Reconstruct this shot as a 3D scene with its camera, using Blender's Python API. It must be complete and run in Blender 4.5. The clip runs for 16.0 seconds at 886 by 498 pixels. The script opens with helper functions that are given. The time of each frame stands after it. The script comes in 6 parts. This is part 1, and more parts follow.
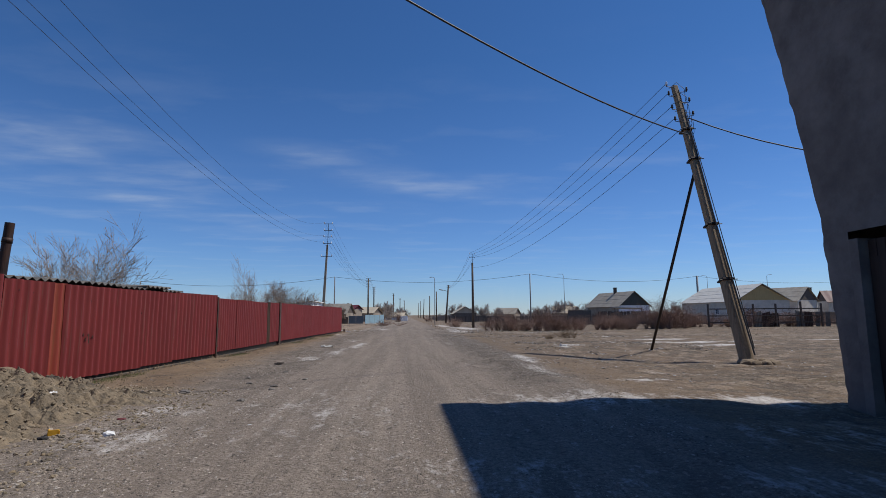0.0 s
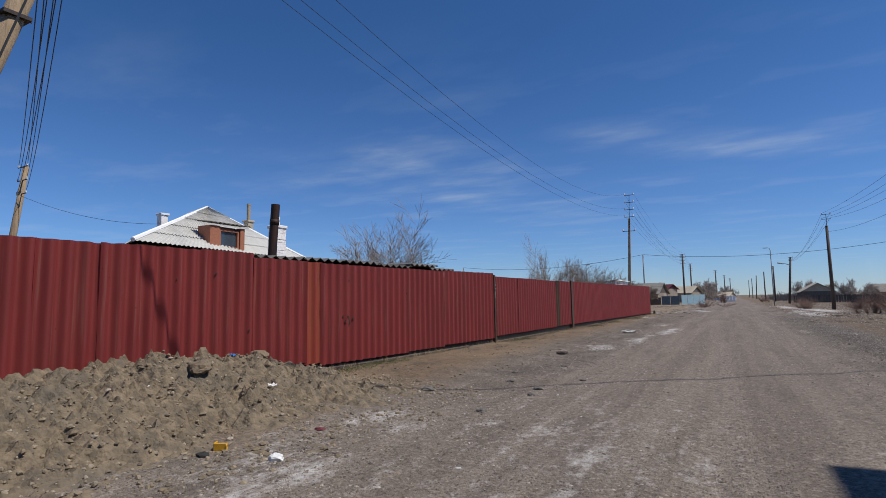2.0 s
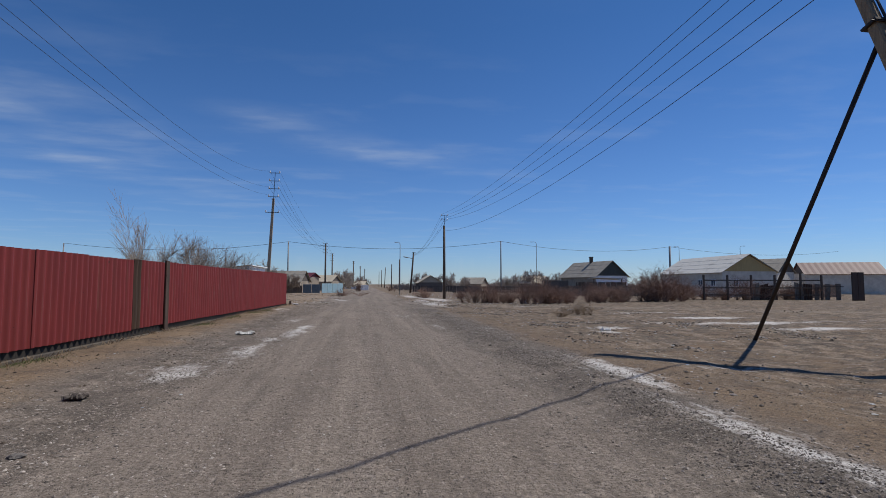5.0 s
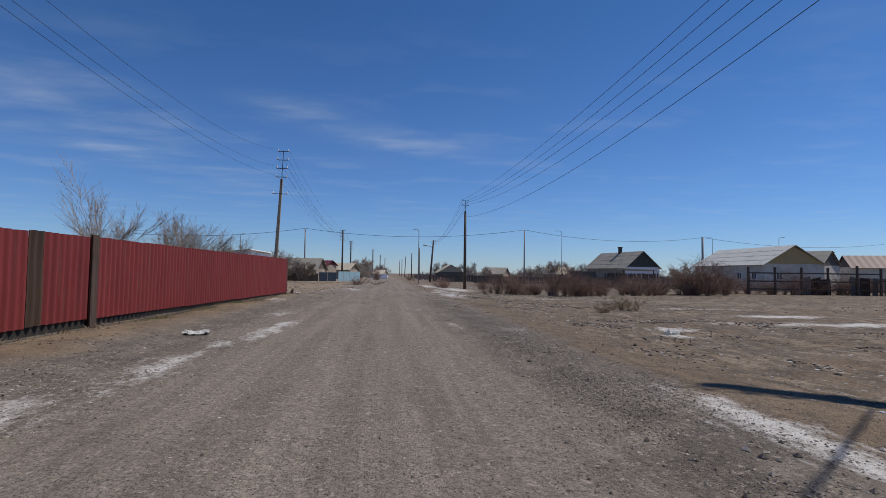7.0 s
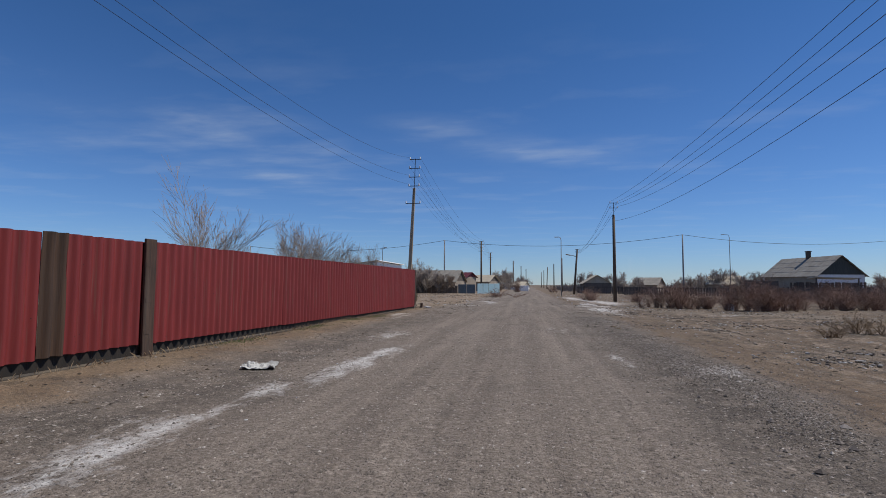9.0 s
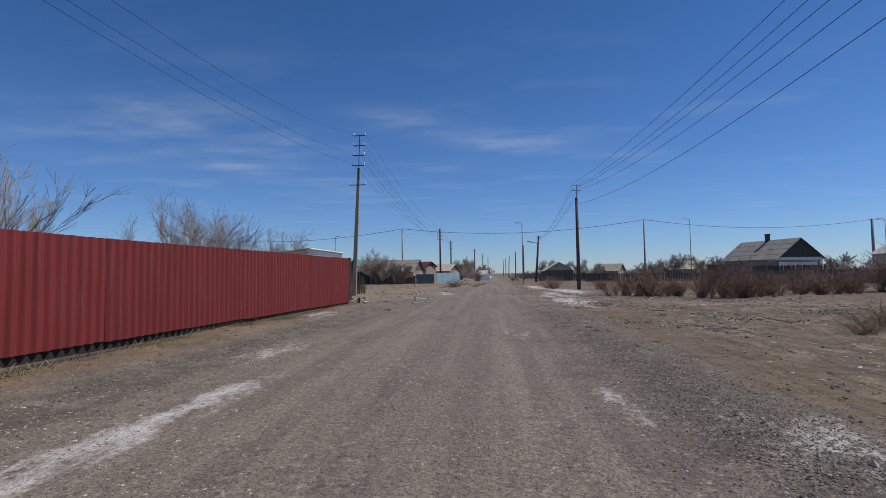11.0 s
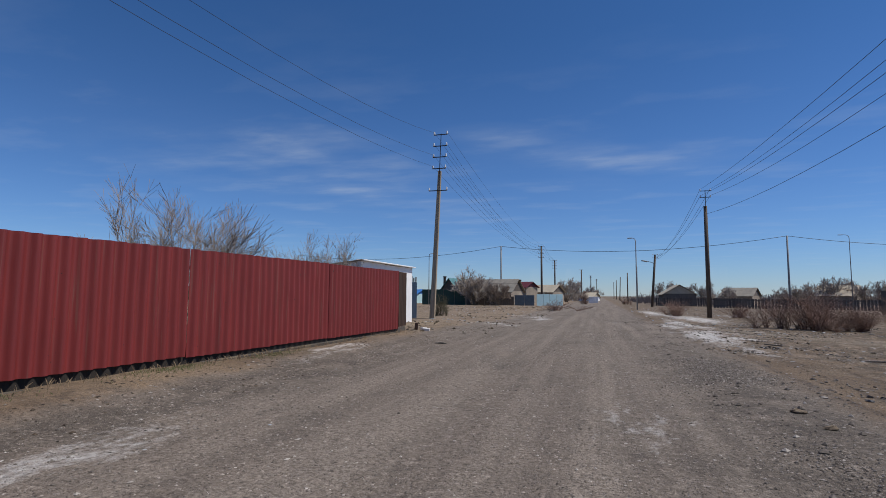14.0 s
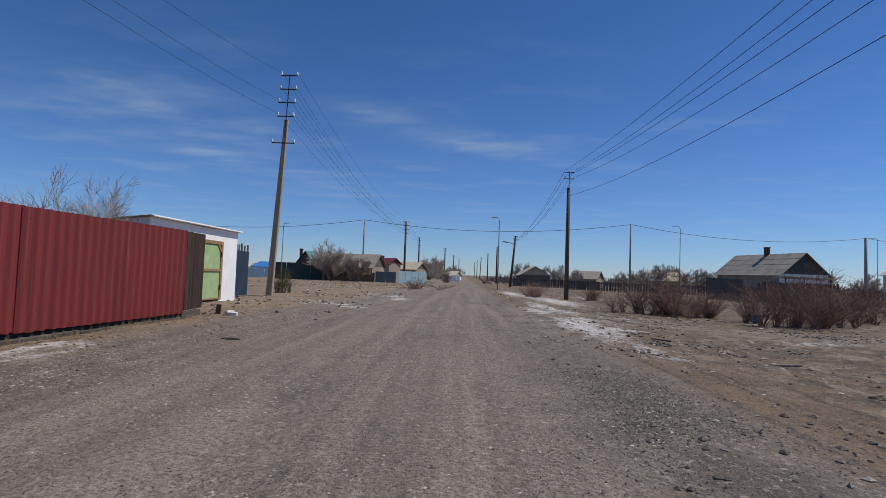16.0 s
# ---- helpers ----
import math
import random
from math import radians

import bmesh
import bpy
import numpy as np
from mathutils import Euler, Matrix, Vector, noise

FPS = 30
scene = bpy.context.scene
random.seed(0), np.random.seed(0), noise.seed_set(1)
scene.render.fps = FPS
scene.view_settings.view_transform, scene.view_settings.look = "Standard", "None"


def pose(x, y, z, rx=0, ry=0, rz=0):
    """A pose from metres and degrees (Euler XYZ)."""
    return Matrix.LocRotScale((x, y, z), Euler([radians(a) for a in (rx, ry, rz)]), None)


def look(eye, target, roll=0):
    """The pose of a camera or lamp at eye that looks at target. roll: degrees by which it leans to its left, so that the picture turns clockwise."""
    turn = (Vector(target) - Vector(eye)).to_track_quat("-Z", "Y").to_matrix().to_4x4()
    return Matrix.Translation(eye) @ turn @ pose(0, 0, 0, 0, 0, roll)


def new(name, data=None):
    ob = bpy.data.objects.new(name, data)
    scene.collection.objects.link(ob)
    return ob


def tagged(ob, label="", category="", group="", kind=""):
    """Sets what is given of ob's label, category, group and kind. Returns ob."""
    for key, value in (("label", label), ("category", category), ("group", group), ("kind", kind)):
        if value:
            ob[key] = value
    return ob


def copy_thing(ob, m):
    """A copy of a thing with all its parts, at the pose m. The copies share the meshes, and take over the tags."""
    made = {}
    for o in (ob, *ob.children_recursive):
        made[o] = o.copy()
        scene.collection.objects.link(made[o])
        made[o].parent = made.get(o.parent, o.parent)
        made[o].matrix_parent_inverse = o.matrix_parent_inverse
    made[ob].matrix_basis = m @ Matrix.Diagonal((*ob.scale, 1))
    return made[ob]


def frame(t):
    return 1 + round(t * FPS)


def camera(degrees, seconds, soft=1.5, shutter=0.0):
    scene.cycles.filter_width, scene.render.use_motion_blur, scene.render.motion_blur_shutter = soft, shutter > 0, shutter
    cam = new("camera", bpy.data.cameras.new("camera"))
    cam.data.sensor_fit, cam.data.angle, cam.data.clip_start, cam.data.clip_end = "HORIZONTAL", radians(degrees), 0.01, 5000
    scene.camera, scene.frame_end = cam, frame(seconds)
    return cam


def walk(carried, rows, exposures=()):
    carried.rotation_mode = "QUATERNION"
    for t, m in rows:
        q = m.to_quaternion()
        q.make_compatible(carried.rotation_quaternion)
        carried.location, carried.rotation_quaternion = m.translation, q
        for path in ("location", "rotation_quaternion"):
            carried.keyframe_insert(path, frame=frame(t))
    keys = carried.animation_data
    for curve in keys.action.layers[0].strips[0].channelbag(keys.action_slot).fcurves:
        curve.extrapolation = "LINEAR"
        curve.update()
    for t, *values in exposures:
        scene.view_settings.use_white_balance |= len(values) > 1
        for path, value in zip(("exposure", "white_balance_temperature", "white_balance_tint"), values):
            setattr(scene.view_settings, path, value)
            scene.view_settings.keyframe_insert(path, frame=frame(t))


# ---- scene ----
cam = camera(80.7, 16.0, soft=0.8)
PATH = [
    (0, (-0.229, -5.560, 1.461), (-0.080, -3.581, 1.711), -0.4),
    (0.5, (-0.185, -4.641, 1.451), (-0.348, -2.663, 1.697), 0.0),
    (1, (-0.183, -3.755, 1.441), (-0.653, -1.824, 1.659), 0.3),
    (1.5, (-0.190, -2.879, 1.427), (-0.903, -1.023, 1.641), -0.7),
    (2, (-0.246, -2.040, 1.390), (-1.201, -0.294, 1.584), -1.0),
    (2.5, (-0.258, -1.205, 1.340), (-1.362, 0.448, 1.564), -1.7),
    (3, (-0.309, -0.346, 1.356), (-1.402, 1.315, 1.564), -0.5),
    (3.5, (-0.371, 0.505, 1.360), (-1.148, 2.339, 1.534), -0.5),
    (4, (-0.409, 1.528, 1.390), (-0.836, 3.476, 1.541), -0.5),
    (4.5, (-0.456, 2.585, 1.426), (-0.327, 4.577, 1.553), -0.8),
    (4.7, (-0.471, 3.026, 1.445), (-0.178, 5.000, 1.582), -0.1),
    (6.8, (0.068, 7.234, 1.391), (0.37, 9.209, 1.469), 0.8),
    (7, (0.193, 7.62, 1.367), (0.412, 9.605, 1.462), 0.8),
    (7.5, (0.218, 8.621, 1.376), (0.18, 10.618, 1.476), 1.1),
    (8, (0.276, 9.559, 1.361), (0.043, 11.541, 1.492), 0.0),
    (8.5, (0.32, 10.593, 1.361), (-0.058, 12.552, 1.501), 0.6),
    (9, (0.408, 11.5, 1.347), (0.091, 13.47, 1.482), 0.3),
    (9.5, (0.468, 12.467, 1.36), (0.239, 14.45, 1.475), 0.5),
    (12, (0.921, 18.004, 1.346), (0.748, 19.995, 1.440), -0.9),
    (12.5, (0.973, 18.948, 1.323), (0.493, 20.881, 1.500), -0.1),
    (13, (0.994, 19.870, 1.312), (0.345, 21.752, 1.507), -0.9),
    (13.5, (0.994, 20.826, 1.306), (0.270, 22.680, 1.495), -0.9),
    (14, (0.968, 21.806, 1.320), (0.398, 23.715, 1.495), 0.4),
    (14.5, (0.947, 22.823, 1.318), (0.545, 24.775, 1.491), 0.9),
    (15, (0.931, 23.914, 1.321), (0.644, 25.889, 1.462), 2.8),
    (15.5, (0.916, 25.025, 1.319), (0.755, 27.016, 1.431), 1.9),
    (16, (0.902, 26.181, 1.317), (0.832, 28.177, 1.413), 2.2),
]
walk(cam, [(t, look(eye, target, roll)) for t, eye, target, roll in PATH], [(0, 0.0), (3.5, -0.02), (4.5, -0.05), (7, -0.1), (16, -0.1)])

# ---------------- world, sun, light ----------------
SUN_EL, SUN_AZ = 57.0, 80.0            # azimuth from +y towards +x
world = bpy.data.worlds.new("sky")
scene.world = world
world.use_nodes = True
wn, wl = world.node_tree.nodes, world.node_tree.links
bg = wn["Background"]
sky = wn.new("ShaderNodeTexSky")
sky.sky_type = "NISHITA"
sky.sun_disc = False
sky.sun_elevation, sky.sun_rotation = radians(SUN_EL), radians(SUN_AZ)
sky.altitude, sky.air_density, sky.dust_density, sky.ozone_density = 200, 1.0, 0.0, 6.0
# thin cirrus streaks, stretched along the horizon
tc = wn.new("ShaderNodeTexCoord")
sepd = wn.new("ShaderNodeSeparateXYZ"); wl.new(tc.outputs["Generated"], sepd.inputs[0])


def wmath(op, a, b=None):
    n = wn.new("ShaderNodeMath"); n.operation = op
    for i, v in enumerate((a, b)):
        if v is None:
            continue
        if isinstance(v, (int, float)):
            n.inputs[i].default_value = v
        else:
            wl.new(v, n.inputs[i])
    return n.outputs[0]


zc = wmath("MAXIMUM", sepd.outputs[2], 0.05)
comb = wn.new("ShaderNodeCombineXYZ")
wl.new(wmath("DIVIDE", sepd.outputs[0], zc), comb.inputs[0])
wl.new(wmath("DIVIDE", sepd.outputs[1], zc), comb.inputs[1])
cn = wn.new("ShaderNodeTexNoise")
mp = wn.new("ShaderNodeMapping"); wl.new(comb.outputs[0], mp.inputs[0]); wl.new(mp.outputs[0], cn.inputs["Vector"])
mp.inputs["Scale"].default_value = (0.8, 1.35, 1.0); mp.inputs["Rotation"].default_value = (0, 0, 0.12)
cn.inputs["Scale"].default_value, cn.inputs["Detail"].default_value, cn.inputs["Roughness"].default_value = 1.25, 6, 0.55
fibre = wn.new("ShaderNodeMapRange"); wl.new(cn.outputs["Fac"], fibre.inputs[0])
fibre.inputs[1].default_value, fibre.inputs[2].default_value, fibre.inputs[4].default_value = 0.36, 0.68, 1.25
# single wisps: centre, turn, half length, half width, density
WISPS = [(-1.88, 2.91, 0.313, 0.55, 0.2, 0.34),
         (-2.03, 2.79, 0.476, 0.22, 0.12, 0.2),
         (-2.17, 3.19, 0.052, 0.31, 0.24, 0.3),
         (-0.62, 3.16, 0.333, 0.38, 0.15, 0.24),
         (-0.11, 3.84, 0.376, 0.42, 0.24, 0.3),
         (0.48, 4.09, 0.739, 0.5, 0.31, 0.13),
         (-3.05, 3.2, 0.615, 0.54, 0.57, 0.14),
         (-2.35, 4.47, 1.313, 0.41, 0.21, 0.18),
         (-1.8, 5.86, 1.459, 1.35, 0.46, 0.16),
         (-1.45, 3.5, 0.49, 0.19, 0.24, 0.18),
         (-0.4, 3.52, 0.463, 0.71, 0.31, 0.07),
         (-2.25, 4.52, 1.336, 2.44, 0.79, 0.09),
         (-2.14, 3.81, 0.649, 0.85, 0.79, 0.08),
         (0.23, 4.42, 0.477, 1.1, 0.63, 0.06)]
veil = None
for wx, wy, wa, wlen, wwid, wd in WISPS:
    wm = wn.new("ShaderNodeMapping"); wm.vector_type = "TEXTURE"; wl.new(comb.outputs[0], wm.inputs[0])
    wm.inputs["Location"].default_value, wm.inputs["Rotation"].default_value, wm.inputs["Scale"].default_value = (wx, wy, 0), (0, 0, wa), (wlen * 1.25, wwid * 1.9, 1)
    wg = wn.new("ShaderNodeTexGradient"); wg.gradient_type = "SPHERICAL"; wl.new(wm.outputs[0], wg.inputs[0])
    wv = wmath("MULTIPLY", wg.outputs["Fac"], wd * 0.64)
    veil = wv if veil is None else wmath("ADD", veil, wv)
thin = wn.new("ShaderNodeMapRange"); wl.new(cn.outputs["Fac"], thin.inputs[0])
thin.inputs[1].default_value, thin.inputs[2].default_value, thin.inputs[4].default_value = 0.52, 0.80, 0.12
lowm = wn.new("ShaderNodeMapRange"); wl.new(sepd.outputs[2], lowm.inputs[0])
lowm.inputs[1].default_value, lowm.inputs[2].default_value = 0.50, 0.28
cloud = wmath("MINIMUM", wmath("ADD", wmath("MULTIPLY", veil, fibre.outputs[0]), wmath("MULTIPLY", thin.outputs[0], lowm.outputs[0])), 0.6)
cmix = wn.new("ShaderNodeMix"); cmix.data_type = "RGBA"
wl.new(cloud, cmix.inputs["Factor"])
tint = wn.new("ShaderNodeMix"); tint.data_type, tint.blend_type = "RGBA", "MULTIPLY"; tint.inputs["Factor"].default_value = 1.0
wl.new(sky.outputs[0], tint.inputs["A"]); horizon = wn.new("ShaderNodeMapRange"); wl.new(sepd.outputs[2], horizon.inputs[0]); horizon.inputs[1].default_value, horizon.inputs[2].default_value = 0.0, 0.45
hue = wn.new("ShaderNodeMix"); hue.data_type = "RGBA"; wl.new(horizon.outputs[0], hue.inputs["Factor"])
hue.inputs["A"].default_value, hue.inputs["B"].default_value = (0.92, 1.14, 1.58, 1), (0.60, 0.98, 1.36, 1)
wl.new(hue.outputs["Result"], tint.inputs["B"])
wl.new(tint.outputs["Result"], cmix.inputs["A"]); cmix.inputs["B"].default_value = (9.0, 9.9, 10.8, 1)
wl.new(cmix.outputs["Result"], bg.inputs["Color"])
bg.inputs["Strength"].default_value = 0.066
sun = new("sun", bpy.data.lights.new("sun", "SUN"))
sun.data.energy, sun.data.angle, sun.data.color = 4.0, radians(0.53), (1.0, 0.95, 0.88)
sdir = Vector((math.cos(radians(SUN_EL)) * math.sin(radians(SUN_AZ)), math.cos(radians(SUN_EL)) * math.cos(radians(SUN_AZ)), math.sin(radians(SUN_EL))))
sun.matrix_world = look(sdir * 60, (0, 0, 0))


# ---------------- materials ----------------
def mat(name, c1, c2, scale=6.0, rough=0.8, metal=0.0, bump=0.3, stretch=(1, 1, 1), dirt=None, dirt_amt=0.35, dirt_scale=0.8, vary=0.0, bump_scale=None, spec=0.4, specks=0.0, scrapes=None):
    """Two-scale noise over a principled surface, in object space."""
    m = bpy.data.materials.new(name); m.use_nodes = True
    n, l = m.node_tree.nodes, m.node_tree.links
    b = n["Principled BSDF"]
    co = n.new("ShaderNodeTexCoord"); mpn = n.new("ShaderNodeMapping"); l.new(co.outputs["Object"], mpn.inputs[0])
    mpn.inputs["Scale"].default_value = stretch
    oi = n.new("ShaderNodeObjectInfo")
    off = n.new("ShaderNodeVectorMath"); off.operation = "ADD"; l.new(mpn.outputs[0], off.inputs[0])
    sc_ = n.new("ShaderNodeMath"); sc_.operation = "MULTIPLY"; l.new(oi.outputs["Random"], sc_.inputs[0]); sc_.inputs[1].default_value = 40
    l.new(sc_.outputs[0], off.inputs[1])
    n1 = n.new("ShaderNodeTexNoise"); l.new(off.outputs[0], n1.inputs["Vector"])
    n1.inputs["Scale"].default_value, n1.inputs["Detail"].default_value, n1.inputs["Roughness"].default_value = scale, 8, 0.65
    r1 = n.new("ShaderNodeMapRange"); l.new(n1.outputs["Fac"], r1.inputs[0]); r1.inputs[1].default_value, r1.inputs[2].default_value = 0.32, 0.68
    mx = n.new("ShaderNodeMix"); mx.data_type = "RGBA"; l.new(r1.outputs[0], mx.inputs["Factor"])
    mx.inputs["A"].default_value, mx.inputs["B"].default_value = (*c1, 1), (*c2, 1)
    out = mx.outputs["Result"]
    if dirt:
        n2 = n.new("ShaderNodeTexNoise"); l.new(off.outputs[0], n2.inputs["Vector"])
        n2.inputs["Scale"].default_value, n2.inputs["Detail"].default_value = dirt_scale, 10
        n2.inputs["Roughness"].default_value = 0.7
        r2 = n.new("ShaderNodeMapRange"); l.new(n2.outputs["Fac"], r2.inputs[0])
        r2.inputs[1].default_value, r2.inputs[2].default_value, r2.inputs[4].default_value = 0.5, 0.7, dirt_amt
        m2 = n.new("ShaderNodeMix"); m2.data_type = "RGBA"; l.new(r2.outputs[0], m2.inputs["Factor"])
        l.new(out, m2.inputs["A"]); m2.inputs["B"].default_value = (*dirt, 1); out = m2.outputs["Result"]
    if scrapes:                          # thin rubbed lines down the ridges
        ms = n.new("ShaderNodeMapping"); l.new(co.outputs["Object"], ms.inputs[0]); ms.inputs["Scale"].default_value = (1, 22, 0.55)
        ns = n.new("ShaderNodeTexNoise"); l.new(ms.outputs[0], ns.inputs["Vector"]); ns.inputs["Scale"].default_value, ns.inputs["Detail"].default_value = 1.0, 5
        rq = n.new("ShaderNodeMapRange"); l.new(ns.outputs["Fac"], rq.inputs[0]); rq.inputs[1].default_value, rq.inputs[2].default_value, rq.inputs[4].default_value = 0.60, 0.68, 0.45
        m4 = n.new("ShaderNodeMix"); m4.data_type = "RGBA"; l.new(rq.outputs[0], m4.inputs["Factor"]); l.new(out, m4.inputs["A"]); m4.inputs["B"].default_value = (*scrapes, 1); out = m4.outputs["Result"]
    if specks:                           # small chips and nail marks
        vn = n.new("ShaderNodeTexVoronoi"); l.new(co.outputs["Object"], vn.inputs["Vector"]); vn.inputs["Scale"].default_value = 5.5
        rs = n.new("ShaderNodeMapRange"); l.new(vn.outputs["Distance"], rs.inputs[0]); rs.inputs[1].default_value, rs.inputs[2].default_value, rs.inputs[3].default_value, rs.inputs[4].default_value = specks, specks * 1.6, 0.85, 0.0
        m3 = n.new("ShaderNodeMix"); m3.data_type = "RGBA"; l.new(rs.outputs[0], m3.inputs["Factor"]); l.new(out, m3.inputs["A"]); m3.inputs["B"].default_value = (0.03, 0.018, 0.015, 1); out = m3.outputs["Result"]
    if vary:
        hs = n.new("ShaderNodeHueSaturation"); l.new(out, hs.inputs["Color"])
        rv = n.new("ShaderNodeMapRange"); l.new(oi.outputs["Random"], rv.inputs[0]); rv.inputs[3].default_value, rv.inputs[4].default_value = 1 - vary, 1 + vary
        l.new(rv.outputs[0], hs.inputs["Value"]); out = hs.outputs["Color"]
    l.new(out, b.inputs["Base Color"])
    b.inputs["Roughness"].default_value, b.inputs["Metallic"].default_value = rough, metal
    b.inputs["Specular IOR Level"].default_value = spec
    if bump:
        bp_ = n.new("ShaderNodeBump"); bp_.inputs["Strength"].default_value = bump; bp_.inputs["Distance"].default_value = 0.02
        nb = n.new("ShaderNodeTexNoise"); l.new(off.outputs[0], nb.inputs["Vector"])
        nb.inputs["Scale"].default_value, nb.inputs["Detail"].default_value = bump_scale or scale * 3, 6
        l.new(nb.outputs["Fac"], bp_.inputs["Height"]); l.new(bp_.outputs[0], b.inputs["Normal"])
    return m


M_RED = mat("red_painted_metal", (0.232, 0.032, 0.029), (0.176, 0.025, 0.024), 2.2, 0.55, 0.0, 0.16, (2.5, 2.5, 0.30), (0.13, 0.035, 0.026), 0.35, 0.9, 0.045, specks=0.035, scrapes=(0.20, 0.085, 0.065))
M_REDRUST = mat("orange_red_rusty_metal", (0.25, 0.028, 0.026), (0.30, 0.068, 0.028), 2.0, 0.6, 0.0, 0.2, (4, 4, 0.15), (0.08, 0.05, 0.03), 0.5, 1.0, 0.08)
M_RUST = mat("brown_rusty_steel", (0.075, 0.036, 0.022), (0.032, 0.020, 0.015), 2.5, 0.75, 0.0, 0.3, (3, 3, 0.3), (0.10, 0.075, 0.05), 0.5, 0.9, 0.1)
M_RUSTPLANK = mat("rust_stained_brown_plank", (0.095, 0.052, 0.034), (0.036, 0.025, 0.020), 3.0, 0.85, 0.0, 0.5, (5, 5, 0.35), (0.13, 0.10, 0.075), 0.5, 1.4, 0.1)
M_RUSTSHEET = mat("streaky_brown_rusty_sheet", (0.090, 0.048, 0.027), (0.034, 0.022, 0.017), 2.0, 0.75, 0.0, 0.3, (7, 7, 0.2), (0.095, 0.06, 0.04), 0.5, 1.2, 0.1)
M_PIPE = mat("dark_rusty_stove_pipe", (0.055, 0.024, 0.016), (0.022, 0.013, 0.011), 3.0, 0.65, 0.2, 0.3, (4, 4, 0.6), (0.012, 0.009, 0.008), 0.7, 1.5)
M_BLACKHOLE = mat("dark_rust_hole", (0.02, 0.013, 0.012), (0.045, 0.024, 0.02), 9, 0.9, 0, 0)
M_DARKSTEEL = mat("dark_steel", (0.03, 0.024, 0.022), (0.055, 0.04, 0.032), 9, 0.6, 0.3, 0.2)
# near-black colour carries the shade of the gap below the fence sheets
M_SHADEBOARD = mat("gap_shade_black_board", (0.035, 0.028, 0.022), (0.018, 0.015, 0.013), 5, 0.9, 0, 0.4, (3, 3, 0.5))
M_KERB = mat("grey_concrete_kerb", (0.105, 0.088, 0.07), (0.055, 0.047, 0.04), 7, 0.9, 0, 0.5, (1, 1, 1), (0.2, 0.15, 0.09), 0.6, 1.2)
M_WOODPOLE = mat("weathered_pole_timber", (0.38, 0.275, 0.17), (0.23, 0.165, 0.10), 6, 0.85, 0, 0.7, (6, 6, 0.35), (0.07, 0.055, 0.04), 0.5, 1.6)
M_CONCPOLE = mat("weathered_concrete_pole", (0.43, 0.345, 0.245), (0.30, 0.24, 0.165), 4, 0.9, 0, 0.5, (3, 3, 0.4), (0.12, 0.10, 0.075), 0.5, 0.8)
M_DARKPOLE = mat("tarred_pole_timber", (0.135, 0.098, 0.072), (0.062, 0.049, 0.040), 5, 0.85, 0, 0.5, (4, 4, 0.4))
M_GREYPOLE = mat("grey_pole", (0.33, 0.33, 0.32), (0.22, 0.22, 0.215), 3, 0.8, 0, 0.3)
M_WIRE = mat("black_cable", (0.02, 0.02, 0.022), (0.035, 0.035, 0.037), 5, 0.6, 0, 0)
M_PORCELAIN = mat("white_porcelain", (0.75, 0.76, 0.77), (0.62, 0.63, 0.63), 8, 0.25, 0, 0)
M_PLASTERDARK = mat("old_grey_plaster", (0.20, 0.175, 0.155), (0.12, 0.105, 0.095), 1.6, 0.95, 0, 0.6, (1, 1, 1), (0.27, 0.25, 0.23), 0.55, 0.6, 0, 14)
M_DOORDARK = mat("dark_brown_door", (0.05, 0.03, 0.022), (0.03, 0.02, 0.016), 3, 0.7, 0, 0.3, (4, 4, 0.4))
M_SLATE = mat("pale_grey_asbestos_slate", (0.56, 0.55, 0.51), (0.47, 0.46, 0.425), 2.5, 0.9, 0, 0.35, (1, 1, 1), (0.22, 0.21, 0.19), 0.5, 0.5, 0.06)
M_SLATEOLD = mat("dark_old_asbestos_slate", (0.19, 0.175, 0.155), (0.10, 0.092, 0.083), 3, 0.95, 0, 0.5, (1, 1, 1), (0.30, 0.28, 0.24), 0.5, 1.0, 0.15)
M_SLATEFAR = mat("weathered_slate_roof", (0.33, 0.30, 0.25), (0.23, 0.205, 0.17), 0.8, 0.95, 0, 0.4, (1, 1, 1), (0.12, 0.11, 0.095), 0.5, 0.3, 0.1)
M_WHITEWASH = mat("whitewashed_masonry", (0.88, 0.87, 0.85), (0.80, 0.79, 0.77), 2.5, 0.9, 0, 0.35, (1, 1, 1), (0.55, 0.50, 0.44), 0.25, 0.8)
M_WARMWASH = mat("cream_whitewashed_wall", (0.70, 0.64, 0.54), (0.54, 0.48, 0.40), 1.2, 0.9, 0, 0.4, (1, 1, 1), (0.30, 0.25, 0.20), 0.45, 0.5)
M_WHITECHIM = mat("flaking_whitewashed_brick", (0.88, 0.87, 0.85), (0.78, 0.75, 0.71), 5, 0.9, 0, 0.4, (1, 1, 1), (0.40, 0.24, 0.17), 0.45, 2.5)
M_ORANGEBRICK = mat("orange_brick", (0.42, 0.17, 0.095), (0.30, 0.115, 0.07), 8, 0.9, 0, 0.4, (1, 1, 2))
M_GLASS = bpy.data.materials.new("window_glass"); M_GLASS.use_nodes = True
_b = M_GLASS.node_tree.nodes["Principled BSDF"]
_b.inputs["Base Color"].default_value = (0.05, 0.065, 0.08, 1); _b.inputs["Roughness"].default_value = 0.08; _b.inputs["Specular IOR Level"].default_value = 0.8
M_GREENPAINT = mat("flaking_pale_green_paint", (0.38, 0.50, 0.22), (0.29, 0.40, 0.19), 3, 0.7, 0, 0.3, (1, 1, 1), (0.50, 0.53, 0.36), 0.6, 1.8)
